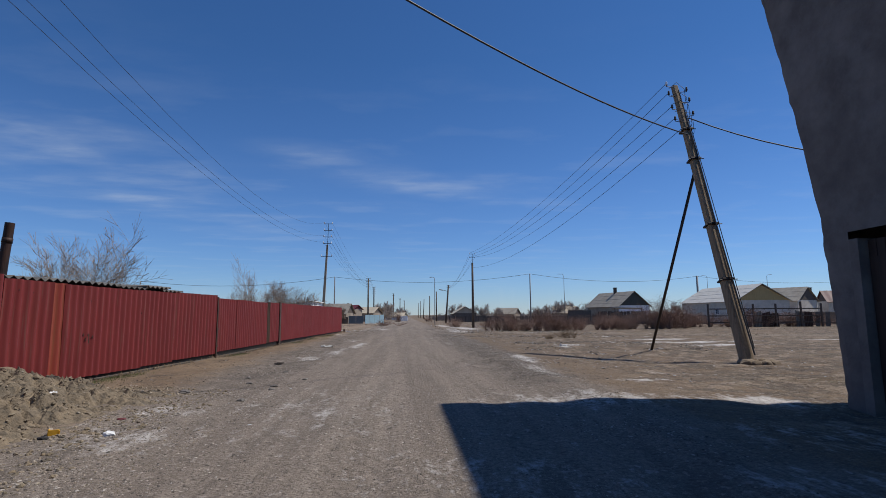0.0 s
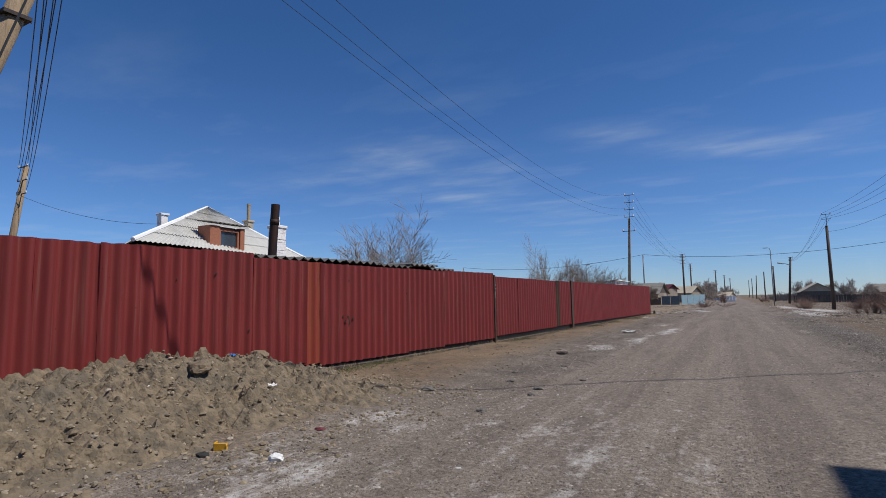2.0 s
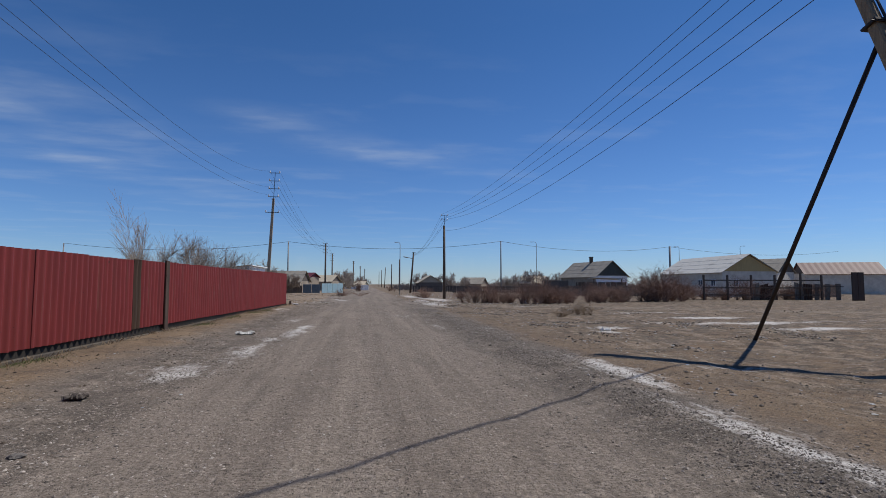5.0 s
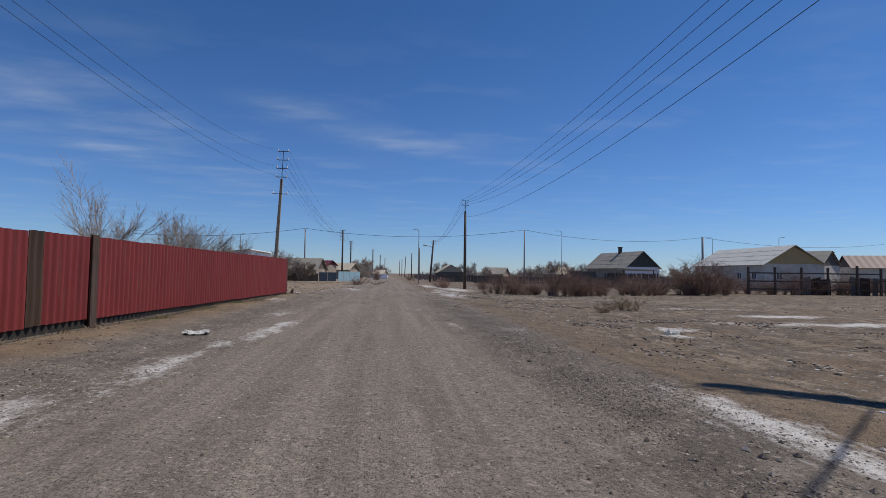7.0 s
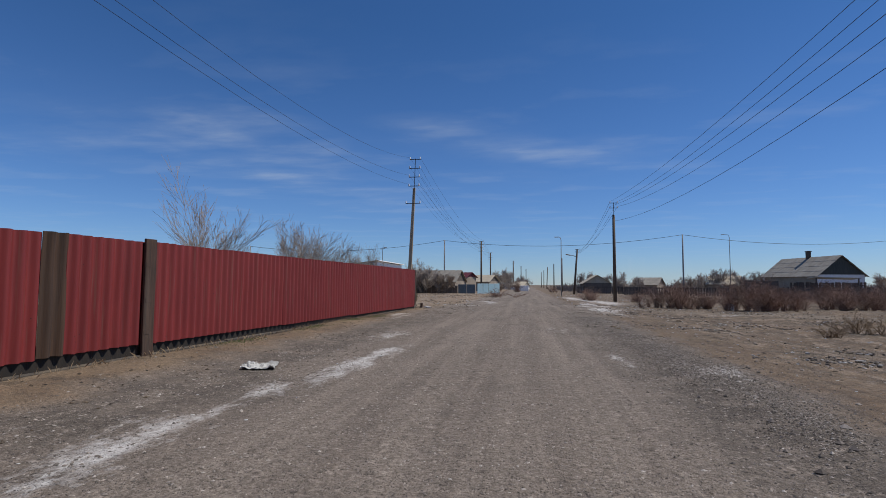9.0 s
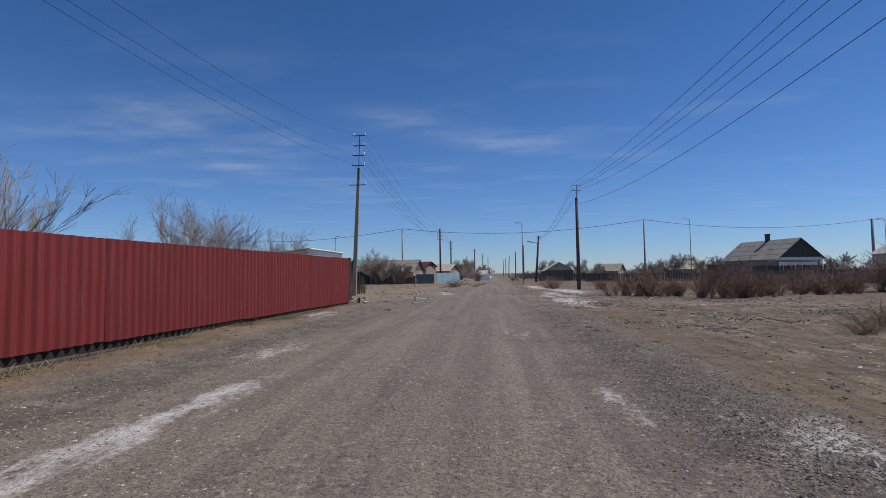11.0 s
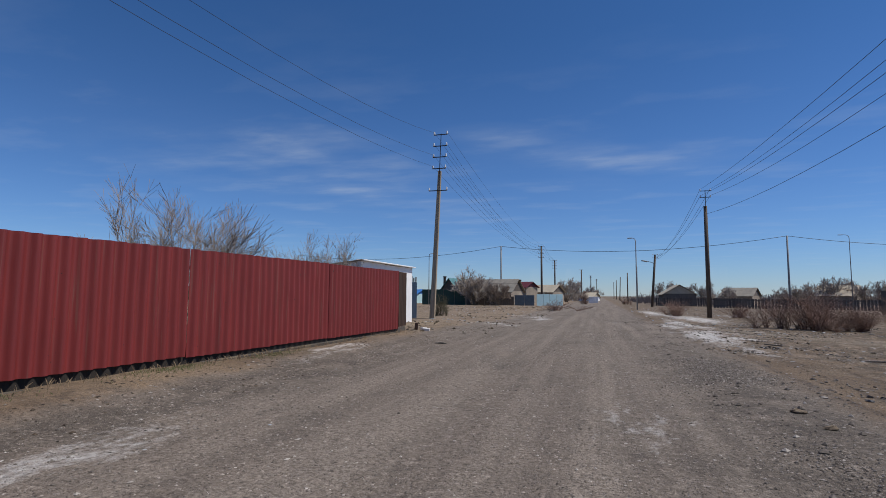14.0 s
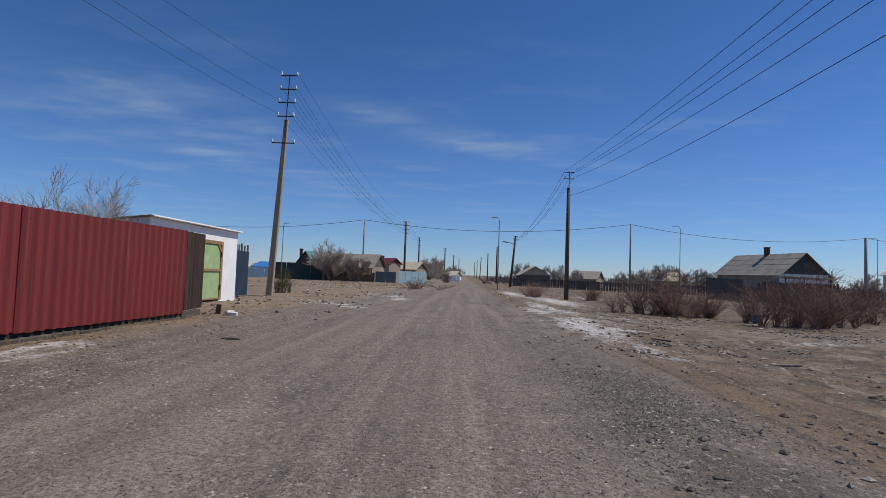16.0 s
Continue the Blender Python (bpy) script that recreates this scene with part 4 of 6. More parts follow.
# ---------------- buildings ----------------
def gable_house(name, label, peak, back, eave_z, half_w, base_z, wall, roof, gable, windows=(), over=0.35, group="houses", chimney=None, slabs=0, side=None):
    """A gabled house: ridge from peak (front gable) to back, given eave height and half width."""
    t = tagged(new(name), label, "house", group)
    p, q = Vector(peak), Vector(back)
    ax = Vector((q.x - p.x, q.y - p.y, 0)).normalized()
    sd = Vector((ax.y, -ax.x, 0))
    L = (Vector((q.x, q.y, 0)) - Vector((p.x, p.y, 0))).length
    f0, b0 = Vector((p.x, p.y, 0)) + ax * over, Vector((p.x, p.y, 0)) + ax * (L - over)
    hw = half_w - over
    th = 0.25
    up = Vector((0, 0, 1))
    # four walls with thickness
    for nm, a, b in (("front", f0 - sd * hw, f0 + sd * hw), ("back", b0 - sd * hw, b0 + sd * hw), ("left", f0 - sd * hw + ax * th, b0 - sd * hw - ax * th), ("right", f0 + sd * hw + ax * th, b0 + sd * hw - ax * th)):
        inw = {"front": ax, "back": -ax, "left": sd, "right": -sd}[nm]
        bm = bmesh.new()
        vs = [bm.verts.new(v) for v in (a + up * base_z, b + up * base_z, b + up * eave_z, a + up * eave_z)]
        ws = [bm.verts.new(v.co + inw * th) for v in vs]
        bm.faces.new(vs); bm.faces.new(ws[::-1])
        for k in range(4):
            bm.faces.new((vs[k], ws[k], ws[(k + 1) % 4], vs[(k + 1) % 4]))
        bmesh.ops.recalc_face_normals(bm, faces=bm.faces)
        part("wall", bm, side if side and nm in ("left", "right") else wall, t)
    pz, ez = peak[2], eave_z
    for c, sg in ((f0, 1), (b0, -1)):
        bm = bmesh.new()
        a = c - ax * 0.02 * sg
        vs = [bm.verts.new(v) for v in (a - sd * hw + up * ez, a + sd * hw + up * ez, a + up * (pz - 0.12))]
        ws = [bm.verts.new(v.co + ax * 0.12 * sg) for v in vs]
        bm.faces.new(vs); bm.faces.new(ws)
        for k in range(3):
            bm.faces.new((vs[k], ws[k], ws[(k + 1) % 3], vs[(k + 1) % 3]))
        bmesh.ops.recalc_face_normals(bm, faces=bm.faces)
        part("gable", bm, gable, t)
    for sg in (-1, 1):
        bm = bmesh.new()
        r0, r1 = Vector((p.x, p.y, pz)), Vector((p.x, p.y, pz)) + ax * L
        drop = (pz - ez) / hw * (half_w - hw)
        e0, e1 = r0 + sd * sg * half_w - up * (pz - ez + drop), r1 + sd * sg * half_w - up * (pz - ez + drop)
        n = max(1, slabs)
        for i in range(n):
            u0, u1 = i / n, (i + 1) / n + 0.012
            lift = up * 0.03 * (n - i)
            a, b, c, d = r0.lerp(e0, u0) + lift, r1.lerp(e1, u0) + lift, r1.lerp(e1, u1) + lift, r0.lerp(e0, u1) + lift
            w = max(2, int(L / 0.55))
            top = [[bm.verts.new(a.lerp(b, k / w) + up * 0.035 * (k % 2)) for k in range(w + 1)], [bm.verts.new(d.lerp(c, k / w) + up * 0.035 * (k % 2)) for k in range(w + 1)]]
            bot = [[bm.verts.new(v.co - up * 0.05) for v in row] for row in top]
            for k in range(w):
                bm.faces.new((top[0][k], top[0][k + 1], top[1][k + 1], top[1][k])); bm.faces.new((bot[0][k], bot[1][k], bot[1][k + 1], bot[0][k + 1]))
                bm.faces.new((top[1][k], top[1][k + 1], bot[1][k + 1], bot[1][k])); bm.faces.new((top[0][k], bot[0][k], bot[0][k + 1], top[0][k + 1]))
            for k in (0, w):
                bm.faces.new((top[0][k], top[1][k], bot[1][k], bot[0][k]))
        part("roof", bm, roof, t)
    for side, u, z, w, h in windows:            # side: front or left; u along it in metres from its start
        o, dr, nrm = {"front": (f0 - sd * hw, sd, -ax), "left": (f0 - sd * hw, ax, -sd)}[side]
        c = o + dr * u + up * z + nrm * 0.02
        ang = math.degrees(math.atan2(dr.y, dr.x))
        bm = bmesh.new()
        for du, dz, sw, sh in ((0, h / 2, w + 0.12, 0.09), (0, -h / 2, w + 0.12, 0.09), (-w / 2, 0, 0.09, h), (w / 2, 0, 0.09, h), (0, 0, 0.05, h)):
            box(bm, c + dr * du + up * dz, (sw, 0.09, sh), rz=ang)
        wd = part("window", bm, M_WHITEWASH, t)
        bm = bmesh.new(); box(bm, c, (w, 0.03, h), rz=ang); part("pane", bm, M_GLASS, wd)
    if chimney:
        x, y, z0, z1, s, mt = chimney
        bm = bmesh.new(); box(bm, (x, y, (z0 + z1) / 2), (s, s, z1 - z0), bevel=0.02); box(bm, (x, y, z1 - 0.1), (s + 0.12, s + 0.12, 0.14)); part("chimney", bm, mt, t)
    return t


# house with a grey slate roof, dark gable and white front
gable_house("slate_roof_house", "low white house with weathered grey slate roof and dark boarded gable", (45.2, 94.5, 5.72), (42.9, 107.5, 5.72), 3.05, 3.75, -0.5, M_WHITEWASH, M_SLATEFAR, M_DKGABLE,
            chimney=(43.9, 101.0, 4.6, 6.85, 0.55, M_DARKPOLE), slabs=4, side=M_GREYWALL)
gable_house("ochre_gable_house", "long white house with pale slate roof and ochre boarded gable", (58.8, 76.4, 6.1), (59.5, 95.0, 6.1), 3.5, 4.9, -0.5, M_WARMWASH, M_SLATE, M_OCHRE, windows=(("left", 2.2, 1.7, 1.1, 1.0), ("left", 5.6, 1.7, 1.1, 1.0), ("front", 2.2, 1.7, 0.9, 1.0)), slabs=4)
gable_house("grey_gable_house", "white house with grey slate roof and weathered board gable", (81.5, 94.5, 6.5), (76.4, 104.6, 6.5), 3.9, 4.3, -0.5, M_WARMWASH, M_SLATEFAR, M_GREYWOOD, chimney=(84.4, 98.0, 4.4, 6.6, 0.75, M_DARKPOLE), slabs=3)
gable_house("red_roof_house", "white house with dark red metal roof", (100.4, 92.8, 5.9), (87.4, 98.7, 5.9), 3.7, 3.8, -0.5, M_WARMWASH, M_REDBROWN, M_GREYWOOD, slabs=1)
gable_house("cream_roof_house", "small house with pale cream hipped roof seen across the waste ground", (15.6, 129.0, 3.49), (15.6, 138.0, 3.49), 1.84, 3.2, -0.5, M_GREYWOOD, M_CREAM, M_CREAM, slabs=2)
gable_house("slate_shed_house", "low grey rendered house with long pale slate roof", (-11.0, 104.0, 3.78), (-21.6, 106.5, 3.78), 2.0, 2.9, -0.5, M_GREYWALL, M_SLATEFAR, M_GREYWOOD, slabs=3, windows=(("left", 3, 1.1, 0.9, 0.8),))
gable_house("teal_roof_house", "small timber house with teal metal roof and board gable", (-23.2, 106.0, 4.1), (-20.8, 114.0, 4.1), 2.2, 2.0, -0.5, M_GREYWOOD, M_TEALROOF, M_GREYWOOD, chimney=(-24.4, 108.0, 2.8, 4.5, 0.4, M_DARKPOLE))
gable_house("wine_roof_house", "small brick house with wine-red metal roof", (-11.2, 124.0, 3.94), (-13.7, 125.5, 3.94), 2.98, 2.1, -0.5, M_GREYWALL, M_PINK, M_PINK, windows=(("left", 1.4, 1.7, 0.7, 0.7),), chimney=(-14.0, 125.4, 2.8, 4.42, 0.45, M_DARKPOLE))
gable_house("low_slate_house", "far low house with pale brown slate roof", (-6.8, 133.0, 3.53), (-11.8, 135.0, 3.53), 2.14, 3.0, -0.5, M_GREYWALL, M_CREAM, M_GREYWOOD)
gable_house("blue_roof_house", "far small house with bright blue metal roof", (-29.6, 112.0, 2.25), (-33.0, 113.0, 2.25), 1.5, 2.2, -0.5, M_CYAN, M_BLUEROOF, M_BLUEROOF)
gable_house("distant_house", "distant low house with pale roof at the end of the road", (0.5, 185, 2.3), (-6, 187, 2.3), 0.9, 4, -0.5, M_WHITEWASH, M_CREAM, M_CREAM)
gable_house("distant_house", "distant low house with grey slate roof behind fences", (34.0, 150, 3.3), (28, 153, 3.3), 1.6, 4, -0.5, M_GREYWALL, M_SLATEFAR, M_GREYWOOD)
gable_house("distant_house", "distant low house with brown roof behind fences", (48.0, 138, 3.6), (42, 141, 3.6), 1.8, 4, -0.5, M_GREYWALL, M_CREAM, M_GREYWOOD)
gable_house("distant_house", "distant low shed with grey roof behind fences", (57.0, 126, 3.2), (52, 130, 3.2), 1.8, 3.4, -0.5, M_GREYWALL, M_SLATEFAR, M_GREYWOOD)


def corrugated_roof_face(bm, a, b, c, d, pitch=0.22, amp=0.03, rows=1, lift=0.02):
    """Corrugated sheet face: a-b the upper edge, d-c the lower edge; waves run down the slope."""
    a, b, c, d = map(Vector, (a, b, c, d))
    n = (b - a).cross(d - a)
    if n.length < 1e-6:
        n = (c - d).cross(a - d)
    n.normalize()
    if n.z < 0:
        n = -n
    L = max((b - a).length, (c - d).length)
    w = max(4, int(L / pitch * 4))
    for r in range(rows):
        u0, u1 = r / rows, min(1.0, (r + 1) / rows + 0.02)
        g = []
        for u in (u0, u1):
            p, q = a.lerp(d, u), b.lerp(c, u)
            g.append([bm.verts.new(p.lerp(q, k / w) + n * (amp * math.sin(2 * math.pi * k / 4) + lift * (rows - r) + (0.02 if u == u1 else 0))) for k in range(w + 1)])
        h = [[bm.verts.new(v.co - n * 0.012) for v in row] for row in g]
        for k in range(w):
            bm.faces.new((g[0][k], g[0][k + 1], g[1][k + 1], g[1][k])); bm.faces.new((h[0][k], h[1][k], h[1][k + 1], h[0][k + 1]))
            bm.faces.new((g[1][k], g[1][k + 1], h[1][k + 1], h[1][k]))


def hip_house():
    """White house behind the fence with a hipped slate roof and a brick dormer."""
    t = tagged(new("hip_roof_house"), "house with pale slate hip roof and brick dormer behind red fence", "house")
    A, B, P, P2, C, D = (-20.6, 9.9, 3.9), (-22.3, 21.3, 3.9), (-26.8, 17.8, 6.95), (-29.5, 18.6, 6.95), (-32.0, 14.6, 3.9), (-33.5, 24.5, 3.9)
    bm = bmesh.new()
    corrugated_roof_face(bm, P, P, B, A, 0.24, 0.03, 5)
    part("roof", bm, M_SLATE, t)
    for q in ((P2, P, A, C), (P, P2, D, B), (P2, P2, C, D)):
        bm = bmesh.new(); corrugated_roof_face(bm, *q, 0.24, 0.03, 4); part("roof", bm, M_SLATE, t)
    bm = bmesh.new()
    for a, b in ((P, A), (P, B), (P2, C), (P2, D), (P, P2)):
        tube(bm, [Vector(a) + Vector((0, 0, 0.06)), Vector(b) + Vector((0, 0, 0.06))], 0.09, 6)
    part("ridge_cap", bm, M_WHITEWASH, t, "white metal ridge capping")
    ins = lambda p, k: Vector((p[0] + k * (-27 - p[0]), p[1] + k * (17 - p[1]), 0))
    cs = [ins(q, 0.09) for q in (A, B, D, C)]
    for a, b in zip(cs, cs[1:] + cs[:1]):
        bm = bmesh.new()
        d = (b - a).normalized(); m_ = (a + b) / 2
        box(bm, (m_.x, m_.y, 1.8), ((b - a).length + 0.2, 0.3, 4.1), rz=math.degrees(math.atan2(d.y, d.x))); part("wall", bm, M_ORANGEBRICK, t)
    # dormer
    bm = bmesh.new()
    for y0, wy in ((15.4, 0.55), (17.0, 0.26)):
        box(bm, (-23.35, y0, 4.65), (0.9, wy, 1.35))
    box(bm, (-23.6, 16.1, 4.1), (0.5, 1.6, 0.4)); box(bm, (-23.6, 16.1, 5.25), (0.5, 1.6, 0.22))
    dm = part("dormer", bm, M_ORANGEBRICK, t, "orange brick dormer wall")
    bm = bmesh.new()
    for c, s in (((-23.0, 15.72, 4.7), (0.1, 0.09, 1.0)), ((-23.0, 16.78, 4.7), (0.1, 0.09, 1.0)), ((-23.0, 16.25, 5.14), (0.1, 1.0, 0.09)), ((-23.0, 16.25, 4.3), (0.1, 1.0, 0.09))):
        box(bm, c, s)
    part("window_frame", bm, M_ORANGEBRICK, dm)
    bm = bmesh.new(); box(bm, (-23.06, 16.25, 4.72), (0.03, 1.0, 0.8)); part("pane", bm, M_GLASS, dm)
    dm.location = (1.2, -0.93, -0.18)
    bm = bmesh.new(); corrugated_roof_face(bm, (-23.9, 15.0, 5.60), (-23.9, 17.4, 5.60), (-22.75, 17.4, 5.42), (-22.75, 15.0, 5.42), 0.24, 0.03); part("dormer_roof", bm, M_SLATEOLD, dm)
    # chimneys on the far slopes
    for (x, y, z0, z1, s, m_, pipe) in ((-26.2, 20.3, 5.2, 6.5, 0.42, M_CREAM, 7.45), (-31.0, 17.8, 5.4, 7.05, 0.45, M_WHITECHIM, 0)):
        bm = bmesh.new(); box(bm, (x, y, (z0 + z1) / 2), (s, s, z1 - z0), bevel=0.02); box(bm, (x, y, z1 - 0.06), (s + 0.12, s + 0.12, 0.13), bevel=0.02)
        c = part("chimney", bm, m_, t)
        if pipe:
            bm = bmesh.new(); tube(bm, [(x, y, z1 - 0.1), (x, y, pipe)], 0.11, 10); tube(bm, [(x, y, pipe - 0.02), (x, y, pipe + 0.1)], 0.12, 10); part("flue", bm, M_CONCPOLE, c)


hip_house()


def white_chimney():
    t = tagged(new("outhouse"), "low outhouse with slate roof and flaking white brick chimney", "shed")
    bm = bmesh.new(); box(bm, (-20.9, 17.3, 1.4), (2.6, 3.4, 3.0)); part("wall", bm, M_WHITEWASH, t)
    bm = bmesh.new(); corrugated_roof_face(bm, (-22.3, 15.4, 3.35), (-22.3, 19.2, 3.35), (-19.4, 19.2, 3.05), (-19.4, 15.4, 3.05), 0.22); part("roof", bm, M_SLATEOLD, t)
    bm = bmesh.new(); box(bm, (-20.2, 16.95, 4.1), (0.57, 0.57, 2.2)); c = part("chimney", bm, M_WHITECHIM, t, "flaking whitewashed brick chimney")
    z = 3.0
    rnd = random.Random(3)
    while z < 5.15:                       # courses, each a little out of line
        bm = bmesh.new(); box(bm, (-20.2 + rnd.uniform(-0.012, 0.012), 16.95 + rnd.uniform(-0.012, 0.012), z + 0.035), (0.60, 0.60, 0.077), bevel=0.004); part("brick_course", bm, M_WHITECHIM, c); z += 0.078
    bm = bmesh.new(); box(bm, (-20.2, 16.95, 5.2), (0.72, 0.72, 0.14), bevel=0.02); part("cap", bm, M_WHITECHIM, c)
    bm = bmesh.new(); tube(bm, [(-20.2, 16.95, 5.2), (-20.2, 16.95, 5.62)], 0.12, 10); tube(bm, [(-20.2, 16.95, 5.62), (-20.2, 16.95, 5.74)], 0.13, 10); part("flue", bm, M_WHITECHIM, c)


white_chimney()


def fence_shed():
    """Slate-roofed shed right behind the fence, with a rusty stove pipe."""
    t = tagged(new("slate_shed"), "low shed behind the red fence with broken dark slate roof", "shed")
    bm = bmesh.new(); box(bm, (-8.6, 7.35, 0.95), (2.9, 6.0, 2.1), rz=-5.7); part("wall", bm, M_GREYWOOD, t)
    rnd = random.Random(11)
    y = 4.1
    k = 0
    while y < 9.9:
        w = 1.13
        bm = bmesh.new()
        zo = rnd.uniform(-0.03, 0.05)
        xo = rnd.uniform(-0.12, 0.12)
        corrugated_roof_face(bm, (-3.4, 0, 2.29 + zo), (-3.4, w, 2.29 + zo), (0.0 + xo, w, 2.145 + zo), (0.0 + xo, 0, 2.145 + zo), 0.2, 0.032, 2)
        o = part("slate", bm, M_SLATEOLD, t); o.matrix_world = pose(fence_x(y) - 0.12, y, 0.012 * (k % 2), 0, rnd.uniform(-0.3, 0.3), fence_turn(y) + rnd.uniform(-1, 1))
        y += 1.04; k += 1
    bm = bmesh.new()
    tube(bm, [(-8.22, 5.40, 1.9), (-8.20, 5.42, 2.6), (-8.17, 5.45, 3.36)], 0.085, 14, cap=False); tube(bm, [(-8.17, 5.45, 3.36), (-8.20, 5.42, 2.6)], 0.072, 14, cap=False); tube(bm, [(-8.185, 5.435, 2.95), (-8.18, 5.44, 3.05)], 0.093, 14)
    part("stove_pipe", bm, M_PIPE, t, "rusty brown steel stove pipe", True)


fence_shed()


def garage():
    t = tagged(new("garage"), "whitewashed flat-roofed garage with pale green timber-framed gate", "garage")
    x0, y0, y1 = -8.3, 41.2, 47.3
    for c, s in (((x0 - 0.13, 42.45, 1.2), (0.26, 2.5, 2.96)), ((x0 - 0.13, 46.6, 1.2), (0.26, 1.4, 2.96)), ((x0 - 0.13, 44.8, 2.44), (0.26, 2.2, 0.46)), ((x0 - 5.6, 44.25, 0.9), (0.26, 6.1, 2.3))):
        bm = bmesh.new(); box(bm, c, s); bmesh.ops.subdivide_edges(bm, edges=bm.edges[:], cuts=6, use_grid_fill=True)
        for v in bm.verts:
            v.co += 0.012 * Vector(noise.noise_vector(v.co * 1.4))
        part("wall", bm, M_WHITEWASH, t)
    for yy in (y0 + 0.13, y1 - 0.13):                  # side walls fall with the roof
        bm = bmesh.new(); poly(bm, [(x0 - 0.27, yy - 0.13, -0.3), (x0 - 5.46, yy - 0.13, -0.3), (x0 - 5.46, yy - 0.13, 2.05), (x0 - 0.27, yy - 0.13, 2.66)], 0.26, (0, -1, 0)); bmesh.ops.recalc_face_normals(bm, faces=bm.faces); part("wall", bm, M_WHITEWASH, t)
    bm = bmesh.new(); box(bm, (x0 - 2.85, 44.25, 2.38), (5.95, 6.3, 0.05), ry=-6.6, bevel=0.012); part("roof", bm, M_GREYWALL, t)
    bm = bmesh.new(); box(bm, (x0 - 0.02, 44.25, 2.715), (0.4, 6.26, 0.05), bevel=0.012); part("roof_edge", bm, M_WHITEWASH, t)
    for k in range(1):
        ya = 43.72
        bm = bmesh.new(); box(bm, (x0 + 0.02, ya + 1.08, 1.12), (0.05, 2.12, 2.16), bevel=0.006); leaf = part("gate_leaf", bm, M_GREENPAINT, t, "flaking pale green gate leaf")
        bm = bmesh.new()
        for c, s in (((x0 + 0.06, ya + 0.05, 1.12), (0.04, 0.11, 2.16)), ((x0 + 0.06, ya + 2.10, 1.12), (0.05, 0.15, 2.2)), ((x0 + 0.06, ya + 1.08, 0.08), (0.04, 1.9, 0.06)), ((x0 + 0.06, ya + 1.08, 1.14), (0.04, 1.9, 0.10)), ((x0 + 0.06, ya + 1.08, 2.17), (0.05, 1.9, 0.13))):
            box(bm, c, s, bevel=0.005)
        box(bm, (x0 + 0.065, ya + 1.93, 1.98), (0.03, 0.08, 0.42), rx=42); part("gate_frame", bm, M_OCHREWOOD, leaf)
        for zz in (0.5, 1.75):
            bm = bmesh.new(); tube(bm, [(x0 + 0.09, ya + 2.03, zz - 0.09), (x0 + 0.09, ya + 2.03, zz + 0.09)], 0.025, 8); part("hinge", bm, M_DARKSTEEL, leaf)
    # blue gate beyond the corner
    g = tagged(new("blue_gate"), "dark blue steel gate with ragged boards on top beside the garage", "gate")
    bm = bmesh.new()
    for k in range(4):
        box(bm, (-9.45 - 0.02 * k, 48.0 + k * 0.98, 1.0), (0.05, 0.95, 2.1), bevel=0.006)
    part("panel", bm, M_BLUEPAINT, g)
    for k in range(12):
        bm = bmesh.new(); box(bm, (-9.53, 47.8 + k * 0.32, 1.16 + 0.05 * math.sin(k * 2.3)), (0.03, 0.15, 2.4), rx=2.5 * math.sin(k * 5.1)); part("board", bm, M_GREYWOOD, g)


garage()


# ---------------- board fences on the far side of the waste ground ----------------
def board_fence(pts, h, gap, w, mat_, label, seed=0, rails=True, ragged=0.12, group="yard fences", name="board_fence"):
    t = tagged(new(name), label, "fence", group)
    rnd = random.Random(seed)
    shared = []
    for k in range(5):
        bm = bmesh.new(); box(bm, (0, 0, h / 2), (w, 0.03, h + rnd.uniform(-ragged, ragged)), rz=0)
        me = bpy.data.meshes.new("board"); bm.to_mesh(me); bm.free(); me.materials.append(mat_); shared.append(me)
    for (xa, ya), (xb, yb) in zip(pts, pts[1:]):
        L = math.hypot(xb - xa, yb - ya); a = math.degrees(math.atan2(yb - ya, xb - xa))
        n = int(L / gap)
        for i in range(n):
            u = (i + 0.5) / n
            x, y = xa + (xb - xa) * u, ya + (yb - ya) * u
            o = new("board", shared[rnd.randrange(5)]); o.parent = t
            o.matrix_world = pose(x, y, ground_z(x, y) - 0.08, rnd.uniform(-2, 2), rnd.uniform(-3, 3), a)
        if rails:
            for zz in (0.25 * h, 0.8 * h):
                bm = bmesh.new(); box(bm, ((xa + xb) / 2, (ya + yb) / 2, ground_z((xa + xb) / 2, (ya + yb) / 2) + zz), (L, 0.06, 0.09), rz=a); part("rail", bm, M_GREYWOOD, t)
    return t


board_fence([(30, 84), (36, 84), (46.5, 82)], 1.7, 0.24, 0.19, M_GREYWOOD, "dark weathered board fence in front of the slate-roofed house", 1)
board_fence([(46.5, 82), (52, 81)], 1.6, 0.34, 0.22, M_GREYWOOD, "gappy dark board fence beside thorny shrubs", 2)
board_fence([(18, 112), (34, 108), (41, 100)], 1.5, 0.42, 0.3, M_GREYWOOD, "grey board fence along a far yard", 3)
board_fence([(11, 126), (14, 124), (26, 122)], 1.6, 0.40, 0.3, M_GREYWOOD, "far grey picket fence beside the road", 4)
board_fence([(52.5, 60.5), (56.5, 58.5)], 2.0, 0.9, 0.5, M_SLATEOLD, "patched fence of dark slate and boards", 5)


board_fence([(34.4, 86.3), (43.2, 86.0)], 2.35, 0.2, 0.2, M_DARKPOLE, "tall dark close-boarded yard fence before the slate-roofed house", 6)


